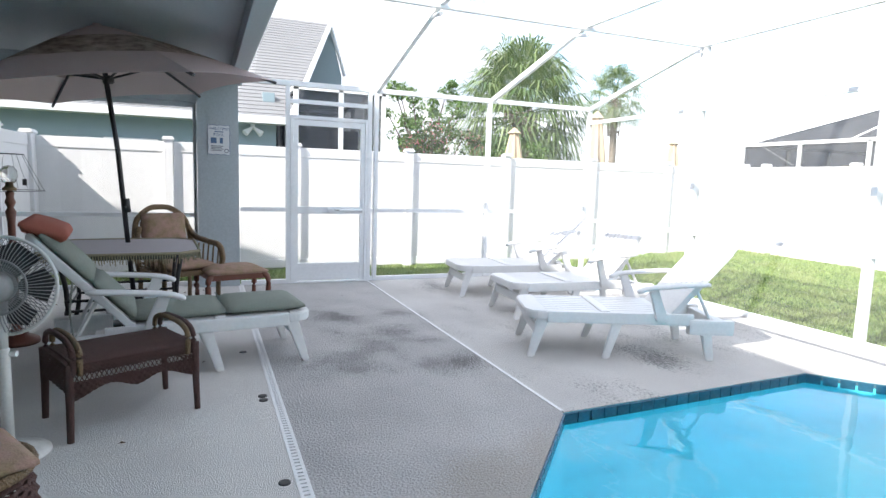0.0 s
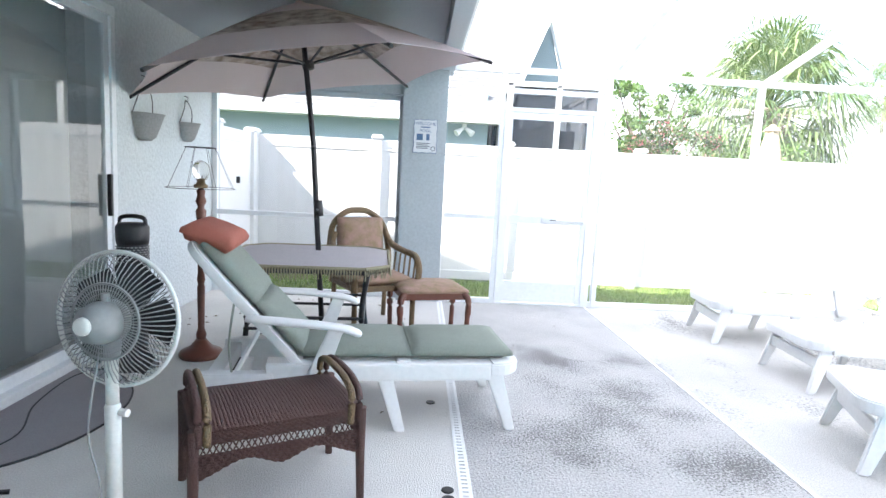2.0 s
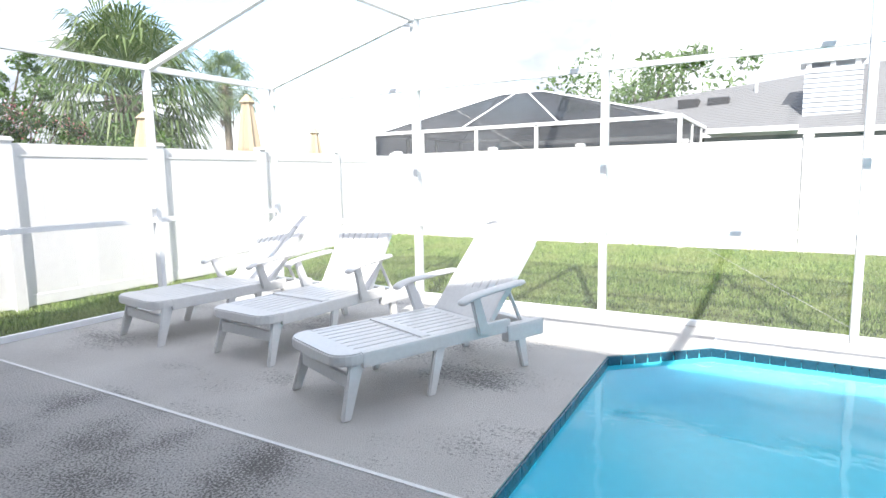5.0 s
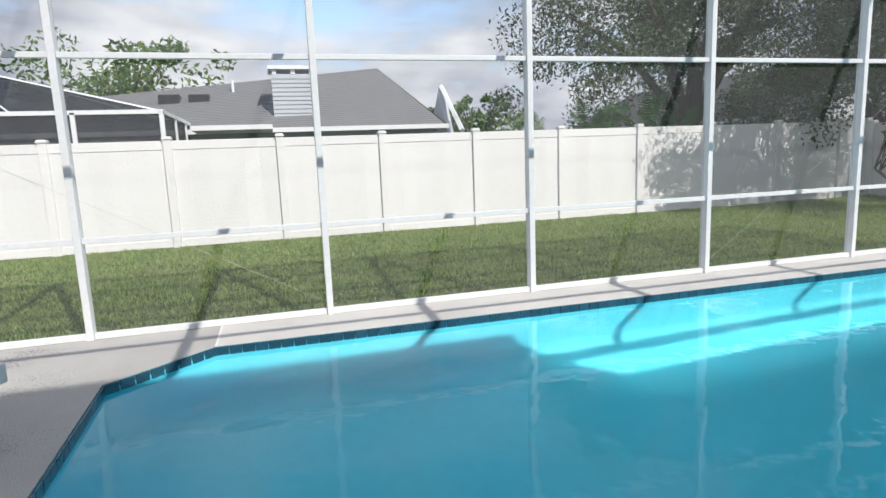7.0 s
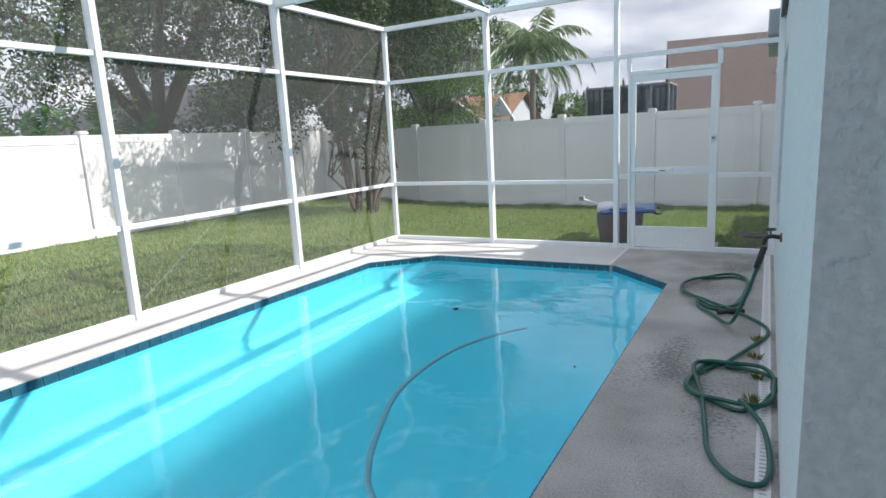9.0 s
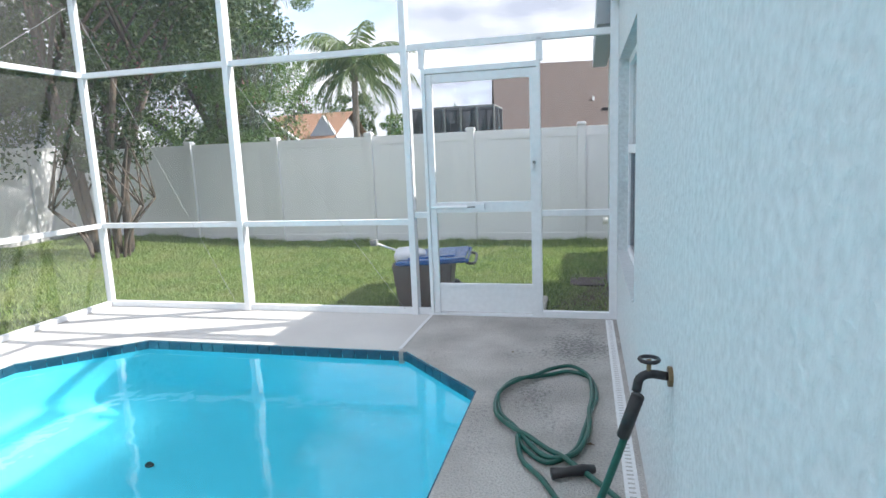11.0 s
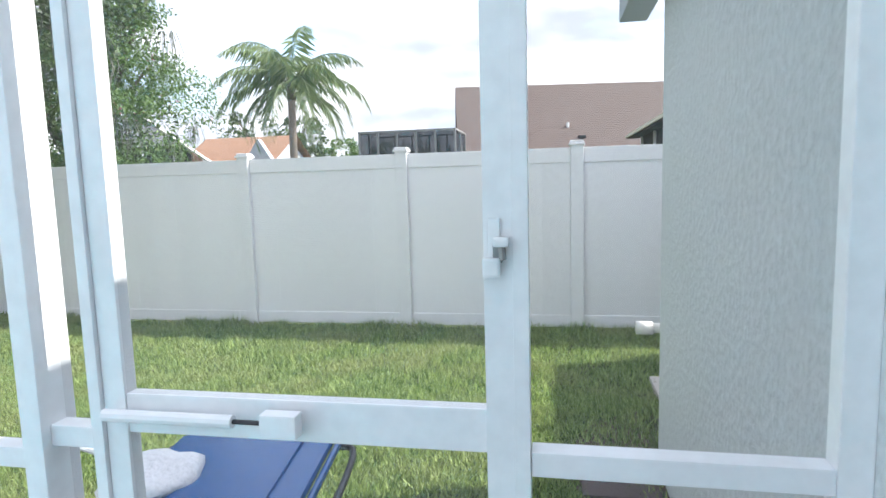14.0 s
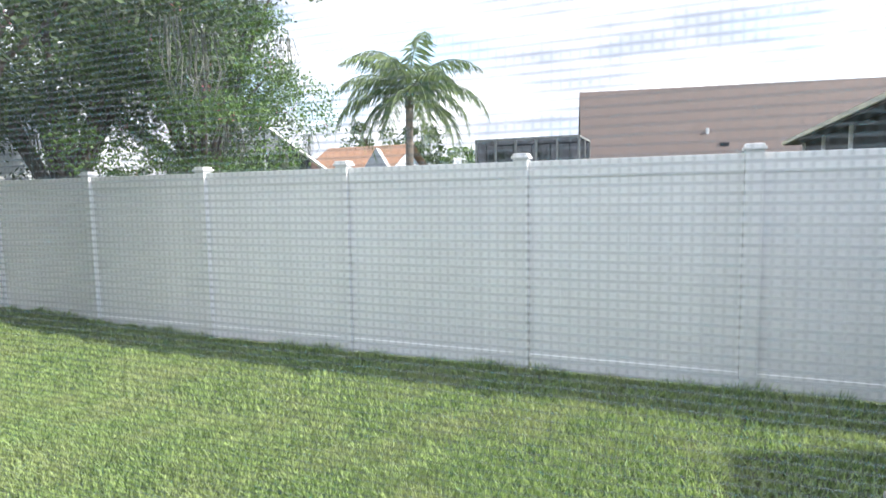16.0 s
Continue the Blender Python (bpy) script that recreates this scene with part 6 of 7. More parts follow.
def build_hose():
    c = thing("garden_hose", "dark green garden hose coiled on the worn concrete", "hose", (1.75, -3.9, 0), 0)
    pts = [(-0.27, -0.27, 0.66), (-0.22, -0.30, 0.45), (-0.12, -0.36, 0.15), (-0.05, -0.62, 0.03), (0.06, -0.85, 0.02), (0.16, -1.0, 0.02), (0.2, -1.2, 0.03)]
    loops = []
    for k in range(30):
        a = 1.2 + 2 * math.pi * k / 14
        r = 0.30 + 0.05 * math.sin(k * 1.3)
        loops.append((0.07 + r * 0.85 * math.cos(a), -1.6 + r * 1.75 * math.sin(a), 0.018 + 0.010 * (k // 10)))
    pts += loops
    pts += [(-0.05, -1.0, 0.03), (-0.28, -0.7, 0.02), (-0.32, -0.45, 0.02), (-0.2, -0.1, 0.02), (-0.1, 0.2, 0.02)]
    for k in range(32):
        a = -1.8 + 2 * math.pi * k / 14
        r = 0.24 + 0.025 * math.sin(k * 1.7)
        pts.append((-0.15 + r * 0.92 * math.cos(a), 0.5 + r * 1.2 * math.sin(a), 0.018 + 0.011 * (k // 9)))
    pts += [(-0.02, 0.75, 0.03), (-0.06, 1.05, 0.02), (-0.1, 1.3, 0.018), (-0.2, 1.46, 0.018), (-0.31, 1.46, 0.018), (-0.335, 1.25, 0.018), (-0.30, 0.95, 0.03), (-0.2, 0.75, 0.05)]
    part("hose_line", tubed(curve_pts(pts, 5), 0.0125, 8), M_hose, c, smooth=True)
    part("hose_sleeve", tubed([(-0.275, -0.27, 0.665), (-0.235, -0.295, 0.52)], 0.02, 10), M_black, c, "black hose connector sleeve", smooth=True)
    noz = part("nozzle", tubed([(-0.16, -0.95, 0.03), (-0.11, -0.93, 0.032), (-0.04, -0.9, 0.032), (0.02, -0.88, 0.03)], [0.018, 0.026, 0.02, 0.026], 10), M_black, c, "black spray nozzle", smooth=True)
    return c


build_hose()
rng = random.Random(5)
for k in range(4):
    tris = []
    for q in range(46):
        a, h, r = rng.uniform(0, 6.28), rng.uniform(0.02, 0.055), rng.uniform(0, 0.035)
        x, y = r * math.cos(a), r * math.sin(a)
        b, w = rng.uniform(0, 6.28), 0.005
        tris.append([(x - w * math.cos(b), y - w * math.sin(b), 0.0), (x + w * math.cos(b), y + w * math.sin(b), 0.0), (x * 2.0, y * 2.0, h)])
    new_weed = new("weed_clump", tri_cloud("weed_clump", tris, M_weed))
    tagged(new_weed, "small yellow-green weed tuft in the wall drain gap", "weed", "wall weeds")
    new_weed.location = (WALL_X + 0.10 + 0.02 * (k % 2), -4.25 + 0.33 * k, 0.003)

# dead leaves on the lanai slab
tris = []
for k in range(70):
    x, y = rng.uniform(-1.0, 1.1), rng.uniform(4.8, 7.1)
    if k > 45:
        x, y = rng.uniform(-1.1, 2.6), rng.uniform(-6.9, 6.5)
    a, s = rng.uniform(0, 6.28), rng.uniform(0.012, 0.03)
    c, d = math.cos(a) * s, math.sin(a) * s
    z = 0.004
    tris += [[(x - c, y - d, z), (x + d * 0.4, y - c * 0.4, z + 0.008), (x + c, y + d, z + 0.002)], [(x - c, y - d, z), (x + c, y + d, z + 0.002), (x - d * 0.4, y + c * 0.4, z + 0.008)]]
tagged(new("dead_leaves", tri_cloud("dead_leaves", tris, M_dead_leaf)), "scattered small dry brown leaves on the slab", "leaves", kind="stuff")


# ---- beyond the south door ----
M_soil_slab = material("dark_slab", (0.10, 0.075, 0.075), 0.9, vary=0.2, scale=6, fine=60, bump=0.3)

def build_bin():
    c = thing("wheeled_bin", "brown wheeled bin with a blue lid and a white bag", "bin", (3.19, -7.99, -0.12), 8)
    bm = bmesh.new()
    lo = [(-0.24, -0.28), (0.24, -0.28), (0.24, 0.28), (-0.24, 0.28)]
    hi = [(-0.29, -0.34), (0.29, -0.34), (0.29, 0.34), (-0.29, 0.34)]
    a = [bm.verts.new((x, y, 0.05)) for x, y in lo]
    b = [bm.verts.new((x, y, 0.50)) for x, y in hi]
    i_ = [bm.verts.new((x * 0.94, y * 0.94, 0.50)) for x, y in hi]
    f_ = [bm.verts.new((x * 0.94, y * 0.94, 0.30)) for x, y in hi]
    for p, q in ((a, b), (b, i_), (i_, f_)):
        for k in range(4):
            bm.faces.new((p[k], p[(k + 1) % 4], q[(k + 1) % 4], q[k]))
    bm.faces.new(a)
    bm.faces.new(f_)
    bmesh.ops.bevel(bm, geom=list(bm.edges), offset=0.012, segments=2, affect="EDGES")
    part("body", bm, M_bin_body, c)
    lid = part("lid", boxed((-0.45, -0.36, 0.505), (0.22, 0.36, 0.54), 0.014, pose(0, 0, 0, 0, 3, 0)), M_bin_blue, c, "blue ridged lid")
    part("lid_rim", tubed([(-0.44, -0.35, 0.53), (0.21, -0.35, 0.505), (0.21, 0.35, 0.505), (-0.44, 0.35, 0.53)], 0.018, 8, True), M_bin_blue, lid)
    part("lid_panel", boxed((-0.34, -0.24, 0.539), (0.12, 0.24, 0.552), 0.008, pose(0, 0, 0, 0, 3, 0)), M_bin_blue, lid)
    part("grab_bar", tubed(curve_pts([(-0.42, -0.3, 0.50), (-0.5, -0.25, 0.49), (-0.5, 0.25, 0.49), (-0.42, 0.3, 0.50)], 5), 0.014, 8), M_black, c)
    for s in (-1, 1):
        part("wheel", tubed([(-0.24, s * 0.29, 0.11), (-0.24, s * 0.34, 0.11)], 0.11, 18), M_black, c)
    bm = bmesh.new()
    bmesh.ops.create_icosphere(bm, subdivisions=3, radius=0.17)
    for v in bm.verts:
        v.co *= 1 + 0.3 * noise.noise(v.co * 9)
        v.co.z *= 0.5
    bmesh.ops.translate(bm, vec=(0.17, 0.05, 0.54), verts=bm.verts)
    bag = solo("rubbish_bag", bm, M_bag, "crumpled white plastic bag on the blue bin lid", "bag", smooth=True)
    bag.matrix_basis = pose(3.19, -7.99, -0.12, 0, 0, 8)
    p = thing("pool_pole", "thin metal pole lying over the bin", "pole", (3.39, -7.97, 0.41), 0)
    part("shaft", tubed([(0, 0, 0.02), (0.32, 0.05, 0.14)], 0.012, 8), M_alu, p)
    part("clamp", boxed((0.28, 0.02, 0.11), (0.35, 0.08, 0.17), 0.01), M_fan_grey, p)


build_bin()
solo("step_pad", boxed((2.0, -8.32, -0.16), (2.96, -7.50, -0.065), 0.015), M_pad, "grey concrete step pad outside the screen door", "pad")
solo("ground_cover_slab", boxed((1.42, -9.35, -0.13), (1.80, -8.95, -0.09), 0.01), M_soil_slab, "dark grey ground slab beside the house wall", "slab")
bm = bmesh.new()
prism(bm, [(1.385, -10.1), (1.7, -9.9), (1.9, -9.3), (1.75, -8.8), (1.92, -8.3), (1.8, -7.5), (1.385, -7.45)], -0.14, -0.112)
solo("soil_bed", bm, M_soil, "bare dark soil strip along the house wall", "soil", "structure")


def build_pump():
    c = thing("pool_equipment", "white pool filter pipes and pump on a concrete pad", "pool pump", (0.72, -10.1, -0.12), 0)
    part("pad", boxed((-0.9, -0.6, 0), (0.50, 0.65, 0.06), 0.015), M_pad, c)
    part("pump_body", lathed([(0.13, 0.10), (0.15, 0.14), (0.15, 0.42), (0.11, 0.47), (0.05, 0.48)], 20, (0.25, 0.15, 0)), M_pvc, c, smooth=True)
    part("motor", tubed([(0.15, 0.05, 0.26), (-0.25, 0.0, 0.26)], 0.10, 16), M_fan_grey, c, smooth=True)
    part("pipe", tubed([(0.25, 0.15, 0.44), (0.25, 0.15, 0.62), (0.62, 0.15, 0.62)], 0.033, 12), M_pvc, c, smooth=True)
    part("pipe", tubed([(0.1, 0.3, 0.1), (0.1, 0.3, 0.62), (0.42, 0.3, 0.62)], 0.033, 12), M_pvc, c, smooth=True)
    part("pipe_elbow", tubed([(0.60, 0.15, 0.62), (0.70, 0.15, 0.62)], 0.043, 12), M_pvc, c, smooth=True)
    part("valve", tubed([(0.42, 0.15, 0.62), (0.42, 0.15, 0.73)], 0.03, 10), M_brass, c)


build_pump()


# ---- vegetation ----
NR = np.random.RandomState(7)


def leaf_tris(centres, size, up=0.3, aspect=0.42):
    """One pointed leaf of two triangles at each centre."""
    n = len(centres)
    d = NR.normal(size=(n, 3))
    d[:, 2] -= up
    d /= np.linalg.norm(d, axis=1)[:, None]
    s = np.cross(d, NR.normal(size=(n, 3)))
    s /= np.linalg.norm(s, axis=1)[:, None] + 1e-9
    L = size * NR.uniform(0.6, 1.3, (n, 1))
    a, b = centres - d * L * 0.5, centres + d * L * 0.5
    l, r = centres - s * L * aspect * 0.5, centres + s * L * aspect * 0.5
    return np.stack([np.stack([a, l, b, ], 1), np.stack([a, b, r], 1)], 1).reshape(-1, 3, 3)


def quads_as_islands(name, tris, mat):
    """Pairs of triangles as quads, so that each leaf is one island."""
    t = np.asarray(tris, dtype=np.float32).reshape(-1, 2, 3, 3)
    n = len(t)
    v = np.stack([t[:, 0, 0], t[:, 0, 1], t[:, 0, 2], t[:, 1, 2]], 1)
    me = bpy.data.meshes.new(name)
    me.vertices.add(n * 4)
    me.vertices.foreach_set("co", v.reshape(-1))
    me.loops.add(n * 4)
    me.loops.foreach_set("vertex_index", np.arange(n * 4, dtype=np.int32))
    me.polygons.add(n)
    me.polygons.foreach_set("loop_start", np.arange(0, n * 4, 4, dtype=np.int32))
    me.materials.append(mat)
    me.update(calc_edges=True)
    return me


def build_tree(name, label, at, height, spread, leaves, size, leaf_mat, trunk_r=0.2, stems=1, clumps=46, low=0.35, flowers=0, moss=0, lean=(0, 0), squash=0.75, gap=0.55, cat="tree"):
    t = thing(name, label, cat, at)
    rg = random.Random(len(label) * 13 + int(at[0] * 10))
    bm = bmesh.new()
    ends = []
    for s in range(stems):
        a = 2 * math.pi * s / stems + rg.uniform(0, 1)
        off = Vector((math.cos(a), math.sin(a), 0)) * (0.25 if stems > 1 else 0)
        fork = Vector((off.x * 3 + lean[0] * 0.4, off.y * 3 + lean[1] * 0.4, height * low * rg.uniform(0.9, 1.15)))
        tube(bm, curve_pts([off, off * 1.5 + Vector((rg.uniform(-.1, .1), rg.uniform(-.1, .1), fork.z * 0.5)), fork], 4), [trunk_r * (1 - 0.045 * i) for i in range(9)], 8)
        for k in range(max(3, 9 // stems)):
            b = 2 * math.pi * k / max(3, 9 // stems) + rg.uniform(-0.4, 0.4)
            reach = spread * rg.uniform(0.45, 0.9)
            tip = Vector((lean[0] + math.cos(b) * reach, lean[1] + math.sin(b) * reach, height * rg.uniform(0.6, 0.97)))
            mid = fork.lerp(tip, 0.5) + Vector((0, 0, height * 0.06))
            tube(bm, curve_pts([fork, mid, tip], 4), [trunk_r * 0.55 * (1 - 0.1 * i) for i in range(9)], 6)
            ends += [tip, mid, fork.lerp(tip, 0.75)]
    part("trunk", bm, M_bark, t, smooth=True)
    cents = []
    top, bot = height, height * low
    while len(cents) < clumps:
        u = Vector((rg.gauss(0, 0.55), rg.gauss(0, 0.55), rg.uniform(-1, 1)))
        if Vector((u.x, u.y)).length > 1.05 or u.length > 1.25:
            continue
        p = Vector((lean[0] + u.x * spread, lean[1] + u.y * spread, (top + bot) / 2 + u.z * (top - bot) / 2))
        cents.append(p)
    cents += [Vector(e) for e in ends]
    per = leaves // len(cents)
    pts = []
    for p in cents:
        r = spread * rg.uniform(0.12, 0.27)
        c = NR.normal(size=(per, 3))
        c /= np.linalg.norm(c, axis=1)[:, None]
        c *= r * NR.uniform(0.2, 1.0, (per, 1)) ** gap
        c[:, 2] *= squash
        pts.append(c + np.array(p))
    pts = np.concatenate(pts)
    crown = new("crown", quads_as_islands("crown", leaf_tris(pts, size), leaf_mat))
    crown.parent = t
    if flowers:
        pick = pts[NR.choice(len(pts), flowers, False)]
        grp = (pick[:, None, :] + NR.normal(scale=0.06, size=(flowers, 14, 3))).reshape(-1, 3)
        f = new("blossom", quads_as_islands("blossom", leaf_tris(grp, 0.05), M_flower))
        f.parent = t
        tagged(f, "small pink blossom clusters")
    if moss:
        bmm = bmesh.new()
        for k in range(moss):
            p = rg.choice(cents)
            x, y, z = p.x + rg.uniform(-.5, .5), p.y + rg.uniform(-.5, .5), p.z - 0.2
            L = rg.uniform(0.4, 1.1)
            for q in range(16):
                dx, dy = rg.gauss(0, 0.09), rg.gauss(0, 0.09)
                tube(bmm, [(x + dx, y + dy, z), (x + dx * 1.6 + rg.gauss(0, .03), y + dy * 1.6, z - L * 0.5), (x + dx * 0.8, y + dy * 0.8 + rg.gauss(0, .03), z - L * rg.uniform(0.7, 1))], [0.010, 0.008, 0.002], 3)
        part("moss", bmm, M_moss, t, "grey hanging moss strands")
    return t


def build_queen_palm(name, label, at, trunk_h, frond_len, fronds=17):
    t = thing(name, label, "palm tree", at)
    part("trunk", tubed([(0, 0, 0), (0.03, 0, trunk_h * 0.5), (0, 0, trunk_h)], [0.17, 0.14, 0.13], 10), M_palm_bark, t, smooth=True)
    part("crownshaft", tubed([(0, 0, trunk_h - 0.1), (0, 0, trunk_h + 0.35), (0, 0, trunk_h + 0.6)], [0.16, 0.13, 0.06], 10), M_palm_bark, t, smooth=True)
    rg = random.Random(3)
    bm = bmesh.new()
    tris = []
    for k in range(fronds):
        a = 2.399 * k + rg.uniform(-.15, .15)
        el = radians(82 - 96 * (k / (fronds - 1)) ** 0.9)
        L = frond_len * rg.uniform(0.85, 1.1)
        p = Vector((0, 0, trunk_h + 0.35))
        pts = [p.copy()]
        for s in range(12):
            p = p + Vector((math.cos(a) * math.cos(el), math.sin(a) * math.cos(el), math.sin(el))) * L / 12
            el -= radians(8.5 + 3.0 * s / 12)
            pts.append(p.copy())
        tube(bm, pts, [0.03 * (1 - i / 14) for i in range(13)], 4)
        for s in range(52):
            u = 0.12 + 0.88 * s / 52
            i = min(11, int(u * 12))
            q = pts[i].lerp(pts[i + 1], u * 12 - i)
            d = (pts[i + 1] - pts[i]).normalized()
            side = d.cross(Vector((0, 0, 1))).normalized()
            ll = frond_len * 0.22 * math.sin(math.pi * min(0.98, u * 0.85 + 0.12)) + 0.05
            for sg in (-1, 1):
                tip = q + (side * sg * rg.uniform(0.25, 0.75) + d * 0.45 + Vector((0, 0, -0.85 + rg.uniform(-.4, .5)))).normalized() * ll
                w = d * 0.011
                mid = q.lerp(tip, 0.5) + Vector((0, 0, ll * 0.1))
                tris.append([q - w, q + w, mid + w * 0.7])
                tris.append([q - w, mid + w * 0.7, tip])
    part("rachis", bm, M_leaf_palm, t, smooth=True)
    ob = new("fronds", tri_cloud("fronds", np.array([[tuple(v) for v in q] for q in tris]), M_leaf_palm))
    ob.parent = t
    return t


def build_fan_palm(name, label, at, trunk_h, leaf_r, leaves=46, trunk_r=0.25, skirt=0.25):
    t = thing(name, label, "palm tree", at)
    part("trunk", tubed([(0, 0, 0), (0.05, 0, trunk_h * 0.5), (0, 0, trunk_h)], [trunk_r * 1.15, trunk_r, trunk_r * 0.9], 10), M_palm_bark, t, smooth=True)
    rg = random.Random(11)
    bm = bmesh.new()
    tris, dry = [], []
    for k in range(leaves):
        a = 2.399 * k + rg.uniform(-.2, .2)
        f = k / (leaves - 1)
        el = radians(84 - 130 * f ** 0.85)
        pet = leaf_r * rg.uniform(0.8, 1.1)
        d = Vector((math.cos(a) * math.cos(el), math.sin(a) * math.cos(el), math.sin(el)))
        base = Vector((0, 0, trunk_h + 0.05 - 0.3 * f))
        hub = base + d * pet + Vector((0, 0, -0.12 * pet * (1 - abs(math.sin(el)))))
        tube(bm, [base, base.lerp(hub, 0.5) + Vector((0, 0, 0.05)), hub], [0.035, 0.025, 0.018], 4)
        side = d.cross(Vector((0, 0, 1)))
        side = side.normalized() if side.length > 0.05 else Vector((1, 0, 0))
        nrm = side.cross(d).normalized()
        segs = 30
        for s in range(segs):
            w = radians(-115 + 230 * s / (segs - 1))
            dirn = (d * math.cos(w) + side * math.sin(w)).normalized()
            L = leaf_r * rg.uniform(0.85, 1.1) * (0.7 + 0.3 * math.cos(w * 0.6))
            mid = hub + dirn * L * 0.55 + nrm * 0.05 * L
            tip = hub + dirn * L * 0.95 + Vector((0, 0, -0.38 * L * rg.uniform(0.6, 1.6)))
            wd = dirn.cross(nrm).normalized() * L * 0.022
            (tris).append([hub, mid - wd, mid + wd])
            (tris).append([mid - wd, tip, mid + wd])
    part("petioles", bm, M_leaf_palm, t, smooth=True)
    ob = new("fan_leaves", tri_cloud("fan_leaves", np.array([[tuple(v) for v in q] for q in tris]), M_leaf_palm))
    ob.parent = t
    bm = bmesh.new()
    for k in range(90):
        a = rg.uniform(0, 6.28)
        z = trunk_h - rg.uniform(0, skirt * trunk_h + 0.3)
        r = trunk_r
        tube(bm, [(r * math.cos(a), r * math.sin(a), z), (1.7 * r * math.cos(a), 1.7 * r * math.sin(a), z + 0.12), (1.9 * r * math.cos(a), 1.9 * r * math.sin(a), z - 0.3)], [0.04, 0.03, 0.01], 4)
    part("boots", bm, M_palm_bark, t, "brown old leaf stubs")
    return t


build_tree("crape_myrtle", "multi-stemmed tree in the yard corner overhanging the fence", (9.4, -10.6, -0.1), 7.2, 3.3, 46000, 0.095, M_leaf_oak, 0.07, stems=6, clumps=46, low=0.38, flowers=25, moss=16, lean=(-0.2, -0.2))
build_tree("corner_bush", "tall thin shrub before the corner of the white fence", (9.1, -10.2, -0.1), 2.9, 0.85, 2600, 0.09, M_leaf_oak, 0.03, stems=7, clumps=22, low=0.3, cat="shrub")
build_tree("oak_tree", "large dark oak behind the east fence", (14.6, -9.4, -0.1), 8.2, 4.8, 60000, 0.12, M_leaf_oak, 0.28, clumps=110, low=0.22, moss=14)
build_tree("flowering_tree", "light green tree with pink blossom and moss behind the fence", (10.5, -15.7, -0.1), 6.4, 2.45, 60000, 0.075, M_leaf_light, 0.13, clumps=90, low=0.2, flowers=60, moss=14)
build_tree("oak_tree", "dark mossy oak behind the south fence corner", (13.6, -15.2, -0.1), 8.0, 4.2, 52000, 0.12, M_leaf_oak, 0.22, clumps=100, low=0.14, moss=24)
build_tree("far_tree", "round green tree behind the grey house", (36.0, 9.0, 0), 8.0, 5.5, 7000, 0.35, M_leaf_light, 0.3, clumps=46, low=0.3)
build_tree("far_tree", "small green tree beside the grey gable", (32.5, -9.6, 0), 4.6, 2.4, 3000, 0.28, M_leaf_light, 0.2, clumps=24, low=0.3)
build_tree("far_tree", "green tree behind the orange roof", (17.0, -36.0, 0), 5.3, 3.2, 4000, 0.28, M_leaf_oak, 0.2, clumps=30, low=0.3)
build_tree("garden_shrub", "rounded yellow-green shrub behind the south fence", (9.3, -28.0, 0), 3.3, 1.6, 3500, 0.16, M_leaf_light, 0.12, clumps=30, low=0.15, cat="shrub")
build_tree("garden_tree", "dense green tree beside the screened patio", (7.5, 17.6, 0), 4.3, 1.5, 6000, 0.15, M_leaf_light, 0.12, clumps=34, low=0.15, cat="tree")
build_tree("flowering_shrub", "shrub with red and pink blossom above the north fence", (7.3, 15.9, 0), 2.9, 1.5, 3500, 0.12, M_leaf_oak, 0.08, clumps=26, low=0.2, flowers=140, cat="shrub")
build_tree("garden_shrub", "low green shrub near the big palm", (10.0, 17.5, 0), 2.7, 1.7, 3000, 0.15, M_leaf_light, 0.1, clumps=24, low=0.15, flowers=30, cat="shrub")
build_fan_palm("fan_palm", "big green fan palm behind the north fence", (12.1, 19.6, 0), 4.0, 1.75, 60, 0.34)
build_fan_palm("fan_palm", "tall thin fan palm far behind the fence", (25.1, 30.7, 0), 6.9, 1.3, 36, 0.22, 0.3)
build_fan_palm("fan_palm", "small fan palm far behind the east fence", (40.0, -16.0, 0), 2.6, 1.2, 30, 0.2)
build_queen_palm("queen_palm", "feathery queen palm behind the south fence", (10.85, -25.6, 0), 4.6, 3.4, 26)
build_queen_palm("pine_tree", "small dark pointed tree behind the grey gable", (33.0, -7.6, 0), 3.2, 1.3, 14)


def build_philodendron():
    t = thing("philodendron", "large-leaved green plant leaning over the east fence", "plant", (12.9, -6.4, 0))
    rg = random.Random(8)
    tris = []
    bm = bmesh.new()
    for k in range(46):
        a, el = rg.uniform(0, 6.28), radians(rg.uniform(5, 75))
        L = rg.uniform(0.5, 1.0)
        base = Vector((rg.uniform(-.3, .3), rg.uniform(-1.1, 1.1), 1.35 + rg.uniform(0, .5)))
        d = Vector((math.cos(a) * math.cos(el), math.sin(a) * math.cos(el), math.sin(el)))
        hub = base + d * L * 0.5
        tube(bm, [base, hub], 0.012, 4)
        side = d.cross(Vector((0, 0, 1))).normalized()
        for s in range(9):
            for sg in (-1, 1):
                q = hub + d * (L * 0.6 * s / 9)
                tip = q + (side * sg + d * 0.5).normalized() * L * 0.32 * math.sin(math.pi * (s + 1.5) / 11) + Vector((0, 0, -0.06))
                w = d * 0.028
                tris += [[q - w, q + w, tip], [q - w, tip, q - w * 1.01]]
    part("stalks", bm, M_leaf_fern, t)
    ob = new("leaves", tri_cloud("leaves", np.array([[tuple(v) for v in q] for q in tris]), M_leaf_fern))
    ob.parent = t
    part("stem", tubed([(0, -0.6, 0), (0, -0.5, 1.5)], 0.07, 8), M_bark, t)


build_philodendron()

